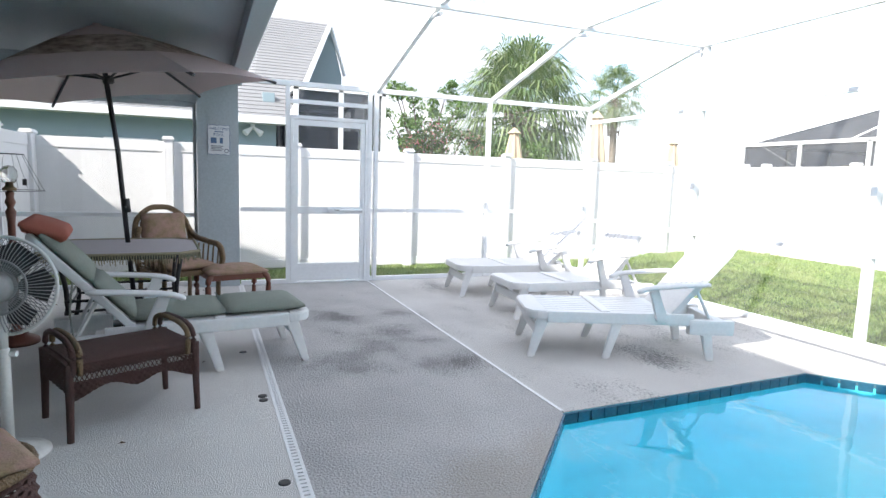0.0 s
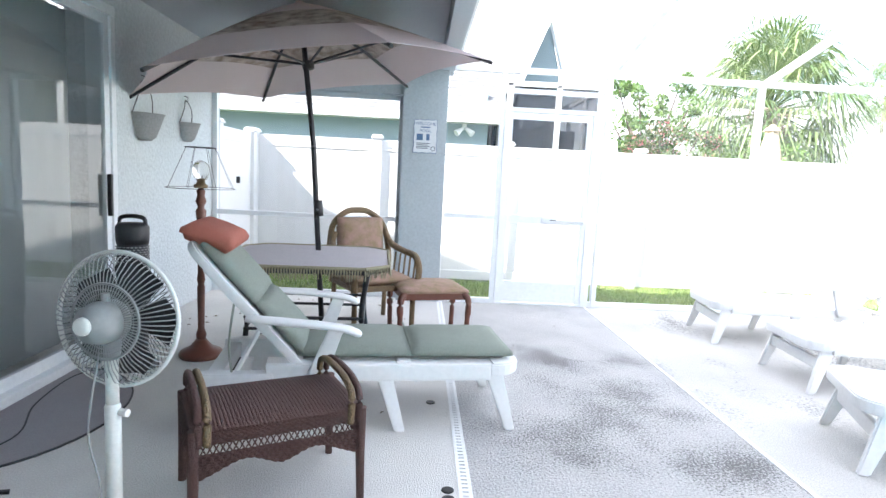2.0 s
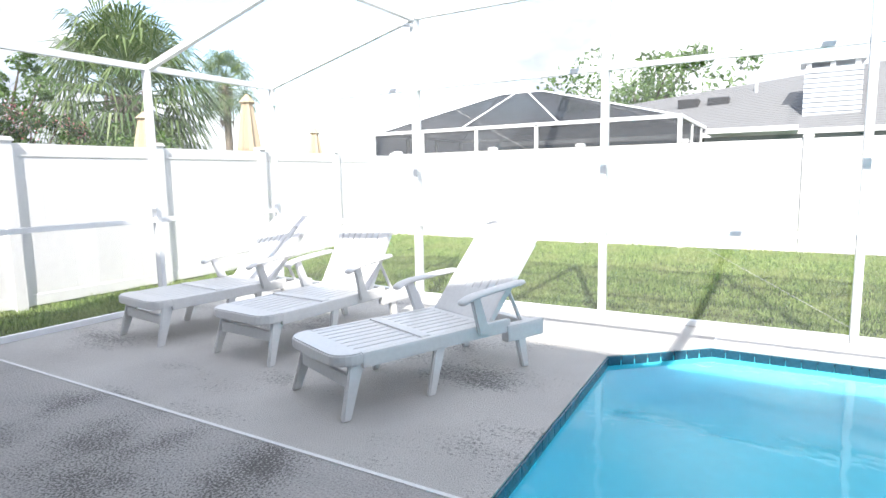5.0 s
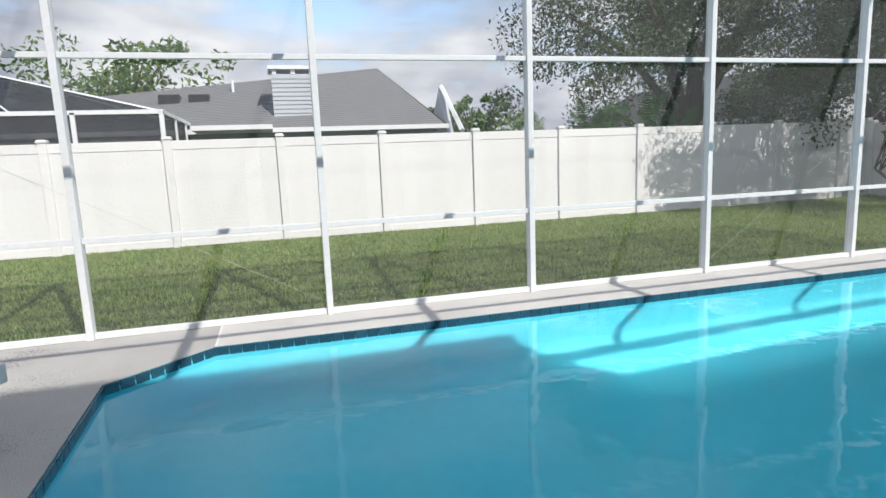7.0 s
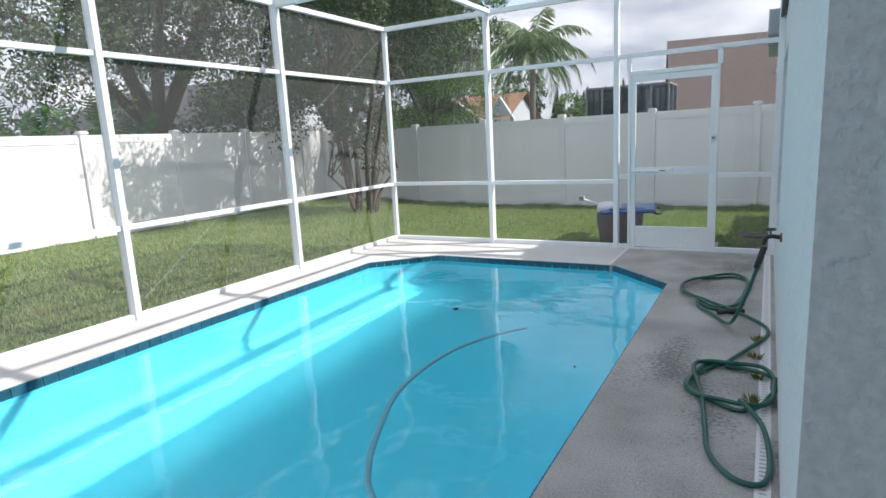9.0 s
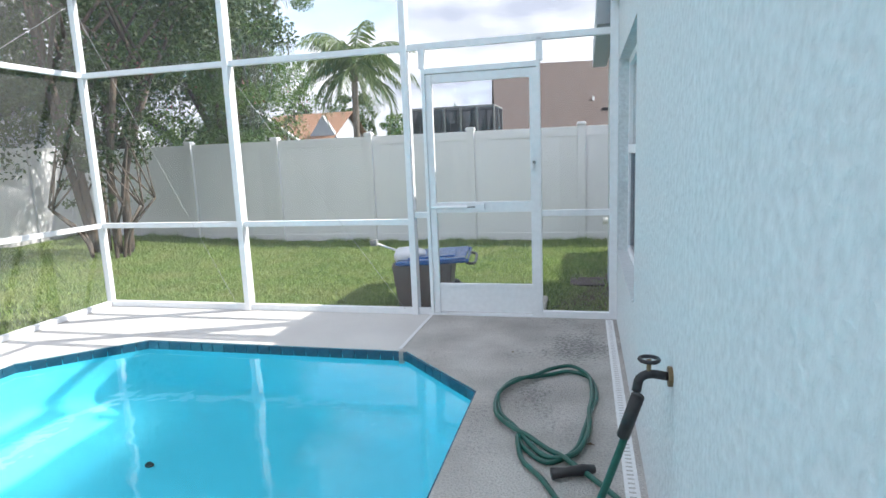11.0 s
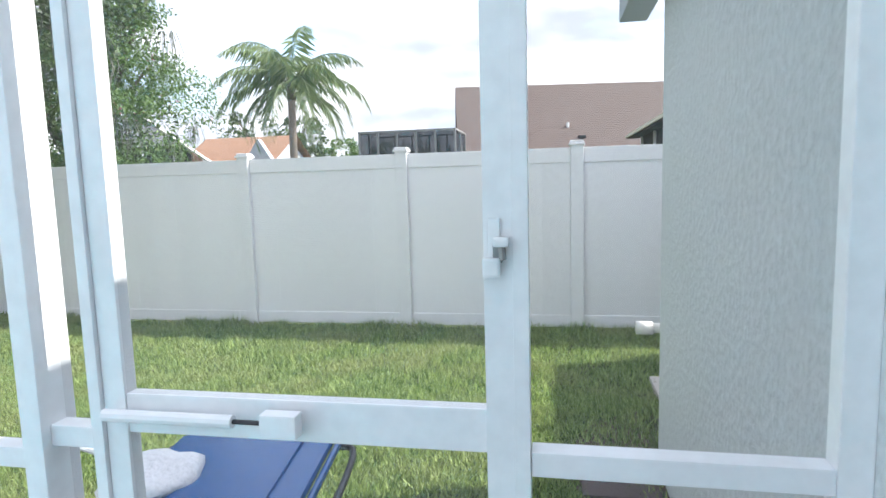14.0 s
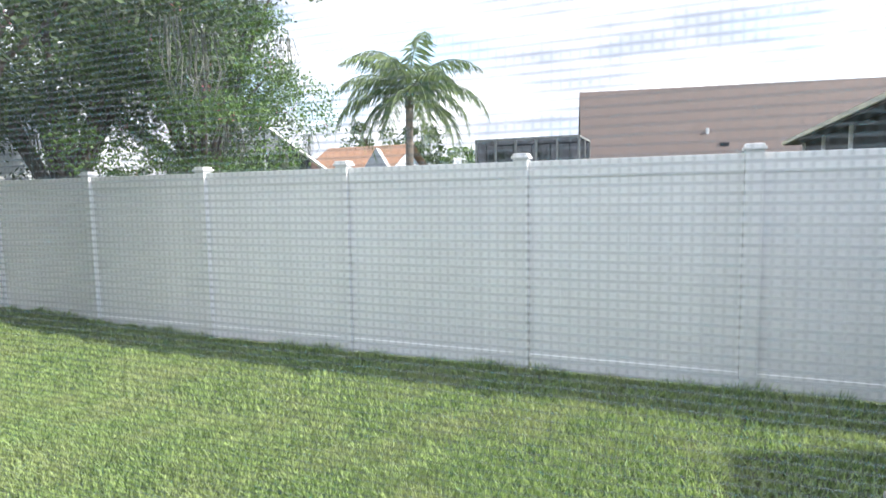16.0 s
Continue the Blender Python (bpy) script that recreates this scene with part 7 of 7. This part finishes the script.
# far pines
tris = []
for k in range(46):
    x, y = -6 + k * 0.75 + NR.uniform(-.3, .3), -70 + NR.uniform(-5, 5)
    h = NR.uniform(5.2, 7.0)
    for s in range(26):
        z = h * (0.25 + 0.75 * s / 26)
        r = (h - z) * 0.24 + 0.12
        for q in range(4):
            a = NR.uniform(0, 6.28)
            tris.append([(x, y, z + 0.35), (x + r * math.cos(a), y + r * math.sin(a), z - 0.1), (x + r * math.cos(a + 0.7), y + r * math.sin(a + 0.7), z - 0.05)])
tagged(new("far_pines", tri_cloud("far_pines", tris, M_leaf_oak)), "line of pointed pines on the horizon", "trees", kind="stuff")
tris = []
for k in range(9000):
    side = k % 3
    u = NR.uniform(-1, 1)
    c = {0: (75 + NR.uniform(0, 8), u * 90), 1: (u * 90, 78 + NR.uniform(0, 8)), 2: (u * 90, -82 - NR.uniform(0, 8))}[side]
    h = 2.4 + 1.6 * noise.noise(Vector((c[0] * 0.09, c[1] * 0.09, 0)))
    z = NR.uniform(0, max(0.6, h))
    s = NR.uniform(0.4, 0.9)
    a = NR.uniform(0, 6.28)
    tris.append([(c[0] - s * math.cos(a), c[1] - s * math.sin(a), z), (c[0] + s * math.cos(a), c[1] + s * math.sin(a), z), (c[0], c[1], z + s)])
tagged(new("far_woods", tri_cloud("far_woods", tris, M_leaf_oak)), "low green woods along the horizon", "woods", kind="stuff")


# ---- lawn blades ----
def build_grass():
    def patch(x0, x1, y0, y1, n, h, keep=None):
        x, y = NR.uniform(x0, x1, n), NR.uniform(y0, y1, n)
        if keep is not None:
            ok = keep(x, y)
            x, y = x[ok], y[ok]
        n = len(x)
        e = np.clip((x - 6.6) / 4.6, 0, 1)
        z = -0.12 + 0.14 * e * e * (3 - 2 * e)
        tuft = 0.85 + 0.22 * np.sin(x * 3.1 + np.sin(y * 2.3)) * np.sin(y * 2.7) + 0.2 * np.sin(x * 11.3 + 2 * np.sin(y * 7.1))
        hh = h * NR.uniform(0.5, 1.25, n) * np.clip(tuft, 0.5, 1.3)
        a = NR.uniform(0, 6.283, n)
        w = NR.uniform(0.0035, 0.0085, n)
        lx, ly = NR.normal(0, 0.45, n) * hh, NR.normal(0, 0.45, n) * hh
        p = np.stack([x - np.cos(a) * w, y - np.sin(a) * w, z], 1)
        q = np.stack([x + np.cos(a) * w, y + np.sin(a) * w, z], 1)
        t = np.stack([x + lx, y + ly, z + hh], 1)
        return np.stack([p, q, t], 1)

    soil = lambda x, y: ~((x < 1.8 + 0.2 * np.sin(y * 3)) & (y > -10) & (NR.uniform(0, 1, len(x)) < 0.6)) & ~((x > 1.98) & (x < 2.98) & (y > -8.34))
    cloud = [patch(1.4, 8.5, -10.4, -7.43, 150000, 0.055, soil), patch(-3.0, 11.8, -12.25, -9.6, 160000, 0.065, soil), patch(8.0, 11.8, -10.4, -7.0, 40000, 0.06),
             patch(6.57, 11.8, -7.4, 7.6, 190000, 0.055), patch(-1.5, 11.8, 7.63, 9.15, 46000, 0.07)]
    cloud.append(patch(-3.0, 11.7, -12.24, -12.12, 7000, 0.10))
    tagged(new("grass", tri_cloud("grass", np.concatenate(cloud), M_grass)), "mown green lawn grass", "grass", kind="stuff")


build_grass()


# ---- neighbouring houses ----
def roof_plane(bm, e0, e1, r0, r1, courses=26, lift=0.012, thick=0.12):
    """A shingled slope from the eave e0-e1 up to r0-r1, each course lapped over the one below."""
    e0, e1, r0, r1 = (Vector(v) for v in (e0, e1, r0, r1))
    n = (e1 - e0).cross(r0 - e0).normalized()
    if n.z < 0:
        n = -n
    for k in range(courses):
        a, b = k / courses, (k + 1) / courses
        p0, p1, q0, q1 = e0.lerp(r0, a), e1.lerp(r1, a), e0.lerp(r0, b), e1.lerp(r1, b)
        v = [bm.verts.new(p0 + n * lift), bm.verts.new(p1 + n * lift), bm.verts.new(q1), bm.verts.new(q0), bm.verts.new(p0 - n * (thick if k == 0 else 0.0)), bm.verts.new(p1 - n * (thick if k == 0 else 0.0))]
        bm.faces.new(v[:4])
        bm.faces.new((v[0], v[4], v[5], v[1]))
        if k == 0:
            continue


def window_part(parent, lo, hi, name="window", frame_mat=None):
    lo, hi = Vector(lo), Vector(hi)
    w = part(name, boxed(lo, hi), M_unlit_dark, parent, "dark window")
    d = hi - lo
    axis = 0 if d.x > d.y else 1
    bm = bmesh.new()
    e = Vector((0.02, 0.02, 0.0))
    for a, b in ((0.0, 0.06), (0.47, 0.53), (0.94, 1.0)):
        p, q = lo.copy(), hi.copy()
        p[axis], q[axis] = lo[axis] + d[axis] * a, lo[axis] + d[axis] * b
        box(bm, p - e, q + e)
    for a, b in ((0.0, 0.07), (0.93, 1.0)):
        p, q = lo.copy(), hi.copy()
        p.z, q.z = lo.z + d.z * a, lo.z + d.z * b
        box(bm, p - e * 0.7, q + e * 0.7)
    part("frame", bm, frame_mat or M_trim, w)


def build_house_north():
    h = thing("neighbour_house", "blue-grey stucco house with a grey shingle roof beyond the fence", "house", (0, 0, 0), group="neighbour houses")
    part("wall", boxed((-12, 13.45, -0.1), (2.45, 13.7, 2.62)), M_house_blue, h)
    bm = bmesh.new()
    roof_plane(bm, (-12, 13.1, 2.58), (2.72, 13.1, 2.58), (-12, 18.4, 6.02), (4.62, 18.4, 6.02), 34)
    part("roof", bm, M_shingle_grey, h)
    part("fascia", boxed((-12, 13.05, 2.46), (2.74, 13.10, 2.62)), M_trim, h, "white fascia board")
    part("soffit", boxed((-12, 13.1, 2.46), (2.7, 13.45, 2.50)), M_trim, h)
    bm = bmesh.new()
    poly_block(bm, [(2.2, 18.5, -0.1), (5.0, 18.5, -0.1), (5.0, 18.5, 4.5), (4.62, 18.5, 5.98), (2.2, 18.5, 4.4)], (0, 0.3, 0))
    part("gable_wall", bm, M_house_blue, h)
    part("side_wall", boxed((2.2, 13.72, -0.1), (2.45, 18.5, 3.2)), M_house_blue, h)
    part("rake_trim", tubed([(4.62, 18.42, 6.02), (5.08, 18.42, 4.5)], 0.06, 4), M_trim, h)
    part("rake_trim", tubed([(2.72, 13.08, 2.60), (4.62, 18.38, 6.04)], 0.07, 4), M_trim, h)
    window_part(h, (-0.9, 13.40, 1.35), (0.05, 13.448, 2.02), frame_mat=M_trim)
    lamp = part("flood_light", tubed([(1.95, 13.42, 2.45), (1.95, 13.35, 2.35)], 0.05, 8), M_trim, h, "twin white flood light")
    for s in (-1, 1):
        part("lamp_head", tubed([(1.95 + s * 0.03, 13.33, 2.36), (1.95 + s * 0.17, 13.26, 2.24)], [0.03, 0.075], 10), M_trim, lamp)
    part("back_wall", boxed((-12, 24, -0.1), (5.0, 24.2, 3)), M_house_blue, h)


build_house_north()


def build_patio_cage(name, label, at, size, posts, dome=0.0, mat=None, e=0.05, frame_mat=None):
    """A neighbour's screened patio: white frame, dark cloth."""
    c = thing(name, label, "screen enclosure", at, group="neighbour patio cages")
    sx, sy, sz = size
    nx, ny = posts
    for i in range(nx + 1):
        for y in (0, sy):
            part("post", boxed((sx * i / nx - e, y - e, 0), (sx * i / nx + e, y + e, sz)), (frame_mat or M_alu), c)
    for j in range(1, ny):
        for x in (0, sx):
            part("post", boxed((x - e, sy * j / ny - e, 0), (x + e, sy * j / ny + e, sz)), (frame_mat or M_alu), c)
    for z in (sz,):
        for y in (0, sy):
            part("rail", boxed((-e, y - e, z - e), (sx + e, y + e, z + e)), (frame_mat or M_alu), c)
        for x in (0, sx):
            part("rail", boxed((x - e, 0, z - e), (x + e, sy, z + e)), (frame_mat or M_alu), c)
    for pts in ([(0, 0, 0), (sx, 0, 0), (sx, 0, sz), (0, 0, sz)], [(0, sy, 0), (sx, sy, 0), (sx, sy, sz), (0, sy, sz)], [(0, 0, 0), (0, sy, 0), (0, sy, sz), (0, 0, sz)], [(sx, 0, 0), (sx, sy, 0), (sx, sy, sz), (sx, 0, sz)]):
        sheet(c, pts, mat or M_screen_dark)
    if dome:
        a, b = Vector((sx / 2, sy * 0.5, sz + dome)), Vector((sx / 2, sy * 0.66, sz + dome))
        cs = [Vector((0, 0, sz)), Vector((sx, 0, sz)), Vector((sx, sy, sz)), Vector((0, sy, sz))]
        for p, q in ((cs[0], a), (cs[1], a), (cs[2], b), (cs[3], b), (a, b)):
            part("hip_beam", tubed([p, q], 0.035, 4), (frame_mat or M_alu), c)
        for k in (0.33, 0.66):
            part("hip_beam", tubed([cs[0].lerp(cs[3], k), a.lerp(b, k)], 0.025, 4), (frame_mat or M_alu), c)
        for poly in ((cs[0], cs[1], a), (cs[1], cs[2], b, a), (cs[2], cs[3], b), (cs[3], cs[0], a, b)):
            sheet(c, poly, mat or M_screen_dark)
    else:
        sheet(c, [(0, 0, sz), (sx, 0, sz), (sx, sy, sz), (0, sy, sz)], mat or M_screen_dark)
    part("inner_wall", boxed((sx * 0.55, sy * 0.1, 0), (sx * 0.57, sy * 0.9, sz * 0.82)), M_house_cream if dome else M_unlit_dark, c)
    return c


build_patio_cage("screened_patio", "white framed screened patio with dark cloth on the blue-grey house", (2.85, 13.2, -0.1), (2.0, 4.6, 3.4), (2, 3))
solo("patio_window_band", boxed((3.0, 15.0, 1.6), (4.7, 15.08, 2.55)), M_unlit_dark, "dark patio windows inside the screened porch", "window")
build_patio_cage("screened_patio", "white framed pool cage with a hipped dark screen roof", (16.9, 4.0, -0.1), (6.0, 9.6, 2.85), (3, 5), 1.35)


def build_house_east():
    h = thing("neighbour_house", "grey-roofed house with a pale siding chimney beyond the east fence", "house", (0, -0.5, 0), group="neighbour houses")
    part("wall", boxed((21.9, -3.9, -0.1), (22.15, 12.0, 2.55)), M_house_blue, h)
    bm = bmesh.new()
    roof_plane(bm, (21.4, 11.5, 2.5), (21.4, -4.1, 2.5), (26.0, 12.0, 3.7), (26.0, -2.5, 5.15), 30)
    roof_plane(bm, (26.5, -5.0, 2.9), (21.4, -4.1, 2.55), (26.0, -2.5, 5.15), (26.0, -2.51, 5.15), 22)
    part("roof", bm, M_shingle_grey, h)
    part("gutter", boxed((21.3, -4.15, 2.40), (21.41, 11.5, 2.55)), M_trim, h, "pale gutter")
    bm = bmesh.new()
    poly_block(bm, [(21.6, -4.4, 1.2), (25.5, -4.5, 1.2), (23.6, -4.45, 3.95)], (0, -0.25, 0))
    part("gable", bm, M_siding, h, "pale lap-sided gable")
    part("gable_trim", tubed([(21.3, -4.65, 2.3), (23.6, -4.6, 4.1), (25.6, -4.6, 2.0)], 0.1, 4), M_trim, h)
    ch = part("chimney", boxed((22.5, 0.36, 2.4), (23.7, 1.78, 4.42)), M_siding, h, "pale lap-sided chimney")
    for k in range(13):
        z = 2.52 + k * 0.145
        part("lap_board", boxed((22.44, 0.34, z), (22.5, 1.80, z + 0.118), 0, None), M_siding, ch)
        part("lap_board", boxed((22.5, 0.30, z), (23.7, 0.355, z + 0.118), 0, None), M_siding, ch)
    part("chimney_cap", boxed((22.38, 0.24, 4.58), (23.8, 1.9, 4.70)), M_trim, ch)
    for y in (0.38, 1.0, 1.62):
        part("cap_post", boxed((22.48, y, 4.42), (22.6, y + 0.14, 4.58)), M_trim, ch)
    for y in (5.0, 4.0):
        part("skylight", boxed((24.2, y, 3.5), (24.8, y + 0.7, 3.96), 0.02), M_dark_metal, h, "low dark skylight")
    part("porch_roof", boxed((19.6, 1.9, 2.42), (22.0, 4.2, 2.56)), M_trim, h, "flat white porch roof")
    window_part(h, (21.85, 2.4, 1.3), (21.895, 4.0, 2.2))
    part("back_wall", boxed((30.0, -4, -0.1), (30.2, 12, 3)), M_house_blue, h)
    part("vent_pipe", tubed([(25, 3.2, 4.0), (25, 3.2, 4.55)], 0.05, 8), M_trim, h)


build_house_east()


def simple_house(label, x0, x1, y_front, y_ridge, eave, ridge, wall_mat, roof_mat, hip0=0.0, hip1=0.0, courses=46, group="neighbour houses"):
    """A long house along x: front wall at y_front, ridge at y_ridge."""
    h = thing("neighbour_house", label, "house", (0, 0, 0), group=group)
    s = 1 if y_ridge > y_front else -1
    lo, hi = sorted((y_front, y_front + s * 0.2))
    part("wall", boxed((x0 + 0.3, lo, -0.1), (x1 - 0.3, hi, eave)), wall_mat, h)
    bm = bmesh.new()
    roof_plane(bm, (x0, y_front - s * 0.4, eave - 0.05), (x1, y_front - s * 0.4, eave - 0.05), (x0 + hip0, y_ridge, ridge), (x1 - hip1, y_ridge, ridge), courses, 0.005)
    roof_plane(bm, (x0, 2 * y_ridge - y_front, eave), (x1, 2 * y_ridge - y_front, eave), (x0 + hip0, y_ridge, ridge), (x1 - hip1, y_ridge, ridge), 4)
    part("roof", bm, roof_mat, h)
    f0, f1 = sorted((y_front - s * 0.42, y_front - s * 0.38))
    part("fascia", boxed((x0, f0, eave - 0.2), (x1, f1, eave - 0.03)), M_trim, h)
    bm = bmesh.new()
    for x in (x0 + 0.3, x1 - 0.5):
        poly_block(bm, [(x, y_front, 0), (x, 2 * y_ridge - y_front, 0), (x, 2 * y_ridge - y_front, eave - 0.05), (x, y_ridge, ridge - 0.25 if not (hip0 or hip1) else eave), (x, y_front, eave - 0.05)], (0.2, 0, 0))
    part("end_walls", bm, wall_mat, h)
    return h


south_house = simple_house("cream house with a plain brown shingle roof beyond the south fence", -14, 5.55, -29.0, -33.5, 1.95, 5.85, M_house_cream, M_shingle_brown)
south_house.matrix_basis = pose(5.3, -29.0, 0, 0, 0, 10) @ Matrix.Translation((-5.3, 29.0, 0))
part("roof_vent", tubed([(0.9, -30.8, 3.2), (0.9, -30.8, 3.85)], 0.06, 8), M_trim, south_house, "white vent pipe")
part("roof_vent", boxed((0.3, -30.4, 2.95), (0.6, -30.1, 3.25)), M_dark_metal, south_house, "small dark roof vent")


def build_wing():
    h = thing("neighbour_house", "brown-roofed wing with a dark screened porch beyond the south fence", "house", (0, 0, 0), group="neighbour houses")
    part("wall", boxed((-8.0, -24.4, -0.1), (-0.7, -15.5, 2.65)), M_unlit_dark, h, "dark porch screen")
    for k in range(5):
        y = -24.4 + k * 2.2
        part("post", boxed((-0.70, y - 0.03, -0.1), (-0.64, y + 0.03, 2.65)), M_alu, h)
    bm = bmesh.new()
    roof_plane(bm, (-0.3, -24.9, 2.75), (-0.3, -15.0, 2.75), (-4.3, -21.0, 4.5), (-4.3, -15.0, 4.5), 20)
    roof_plane(bm, (-8.3, -24.9, 2.75), (-0.3, -24.9, 2.75), (-4.31, -21.0, 4.5), (-4.3, -21.0, 4.5), 16)
    roof_plane(bm, (-8.3, -15.0, 2.75), (-8.3, -24.9, 2.75), (-4.3, -15.0, 4.5), (-4.3, -21.0, 4.5), 4)
    part("roof", bm, M_shingle_brown, h)
    part("fascia", boxed((-0.30, -24.9, 2.66), (-0.26, -15.0, 2.74)), M_house_cream, h, "pale fascia board")
    # Shade under the eave is put into the near-black soffit colour.
    part("soffit", boxed((-0.7, -24.9, 2.66), (-0.31, -15.0, 2.69)), M_unlit_dark, h)


build_wing()
build_patio_cage("screened_patio", "low dark screened enclosure behind the south fence", (5.08, -27.6, -0.1), (3.3, 2.2, 3.33), (5, 2), e=0.03, frame_mat=M_fan_grey)
orange = simple_house("white gabled house with a terracotta roof beyond the south fence", 13.0, 17.4, -28.4, -30.6, 2.4, 3.75, M_siding, M_shingle_orange)
bm = bmesh.new()
poly_block(bm, [(12.9, -28.3, 1.0), (14.5, -28.3, 1.0), (14.5, -28.3, 2.3), (13.65, -28.3, 3.45), (12.9, -28.3, 2.3)], (0, -0.3, 0))
part("front_gable", bm, M_siding, orange, "white front gable")


def build_tri_cage():
    c = thing("screened_patio", "dark screen gable of a pool cage behind the fence", "screen enclosure", (0, 0, 0), group="neighbour patio cages")
    p, q, r = Vector((13.6, -21.2, 3.7)), Vector((11.5, -22.6, 1.8)), Vector((15.6, -20.0, 1.8))
    for a, b in ((p, q), (p, r)):
        part("beam", tubed([a, b], 0.05, 4), M_alu, c)
    for k in range(1, 6):
        a = q.lerp(r, k / 6)
        t = k / 3 if k <= 3 else (6 - k) / 3
        part("post", tubed([(a.x, a.y, 0), (a.x, a.y, 1.8 + 1.9 * min(1, t))], 0.035, 4), M_alu, c)
    sheet(c, [p, q, (q.x, q.y, 0), (r.x, r.y, 0), r], M_screen_dark)
    part("inner_wall", boxed((13.4, -23.4, 0), (17.5, -23.2, 2.9)), M_unlit_dark, c)
    part("post", tubed([(11.5, -22.6, 0), (11.5, -22.6, 1.8)], 0.04, 4), M_alu, c)
    part("post", tubed([(15.6, -20.0, 0), (15.6, -20.0, 1.8)], 0.04, 4), M_alu, c)


build_tri_cage()
simple_house("charcoal-roofed house under the trees behind the east fence", 16.5, 30, -14.0, -18.0, 2.3, 4.4, M_siding, M_shingle_dark)


def build_closed_umbrella(x, y, z, h):
    u = thing("closed_umbrella", "closed tan market umbrella behind the white fence", "umbrella", (x, y, 0), 0, "closed umbrellas")
    part("pole", tubed([(0, 0, 0), (0, 0, z + h)], 0.022, 8), M_dark_metal, u)
    bm = bmesh.new()
    n = 16
    rings = []
    for s, r in ((0.0, 0.16), (0.25, 0.20), (0.6, 0.14), (0.85, 0.09), (0.88, 0.13), (0.97, 0.04), (1.0, 0.01)):
        rings.append([bm.verts.new((r * (1 + 0.25 * (k % 2)) * math.cos(2 * math.pi * k / n), r * (1 + 0.25 * (k % 2)) * math.sin(2 * math.pi * k / n), z + h * s)) for k in range(n)])
    for a, b in zip(rings, rings[1:]):
        for k in range(n):
            bm.faces.new((a[k], a[(k + 1) % n], b[(k + 1) % n], b[k]))
    part("folded_canopy", bm, M_tan_cloth, u)
    part("base", lathed([(0.25, 0), (0.25, 0.06), (0.05, 0.1)], 16), M_black, u)


build_closed_umbrella(7.75, 12.1, 1.5, 1.15)
build_closed_umbrella(9.3, 11.05, 1.6, 1.45)
build_closed_umbrella(14.0, 13.6, 1.5, 1.3)
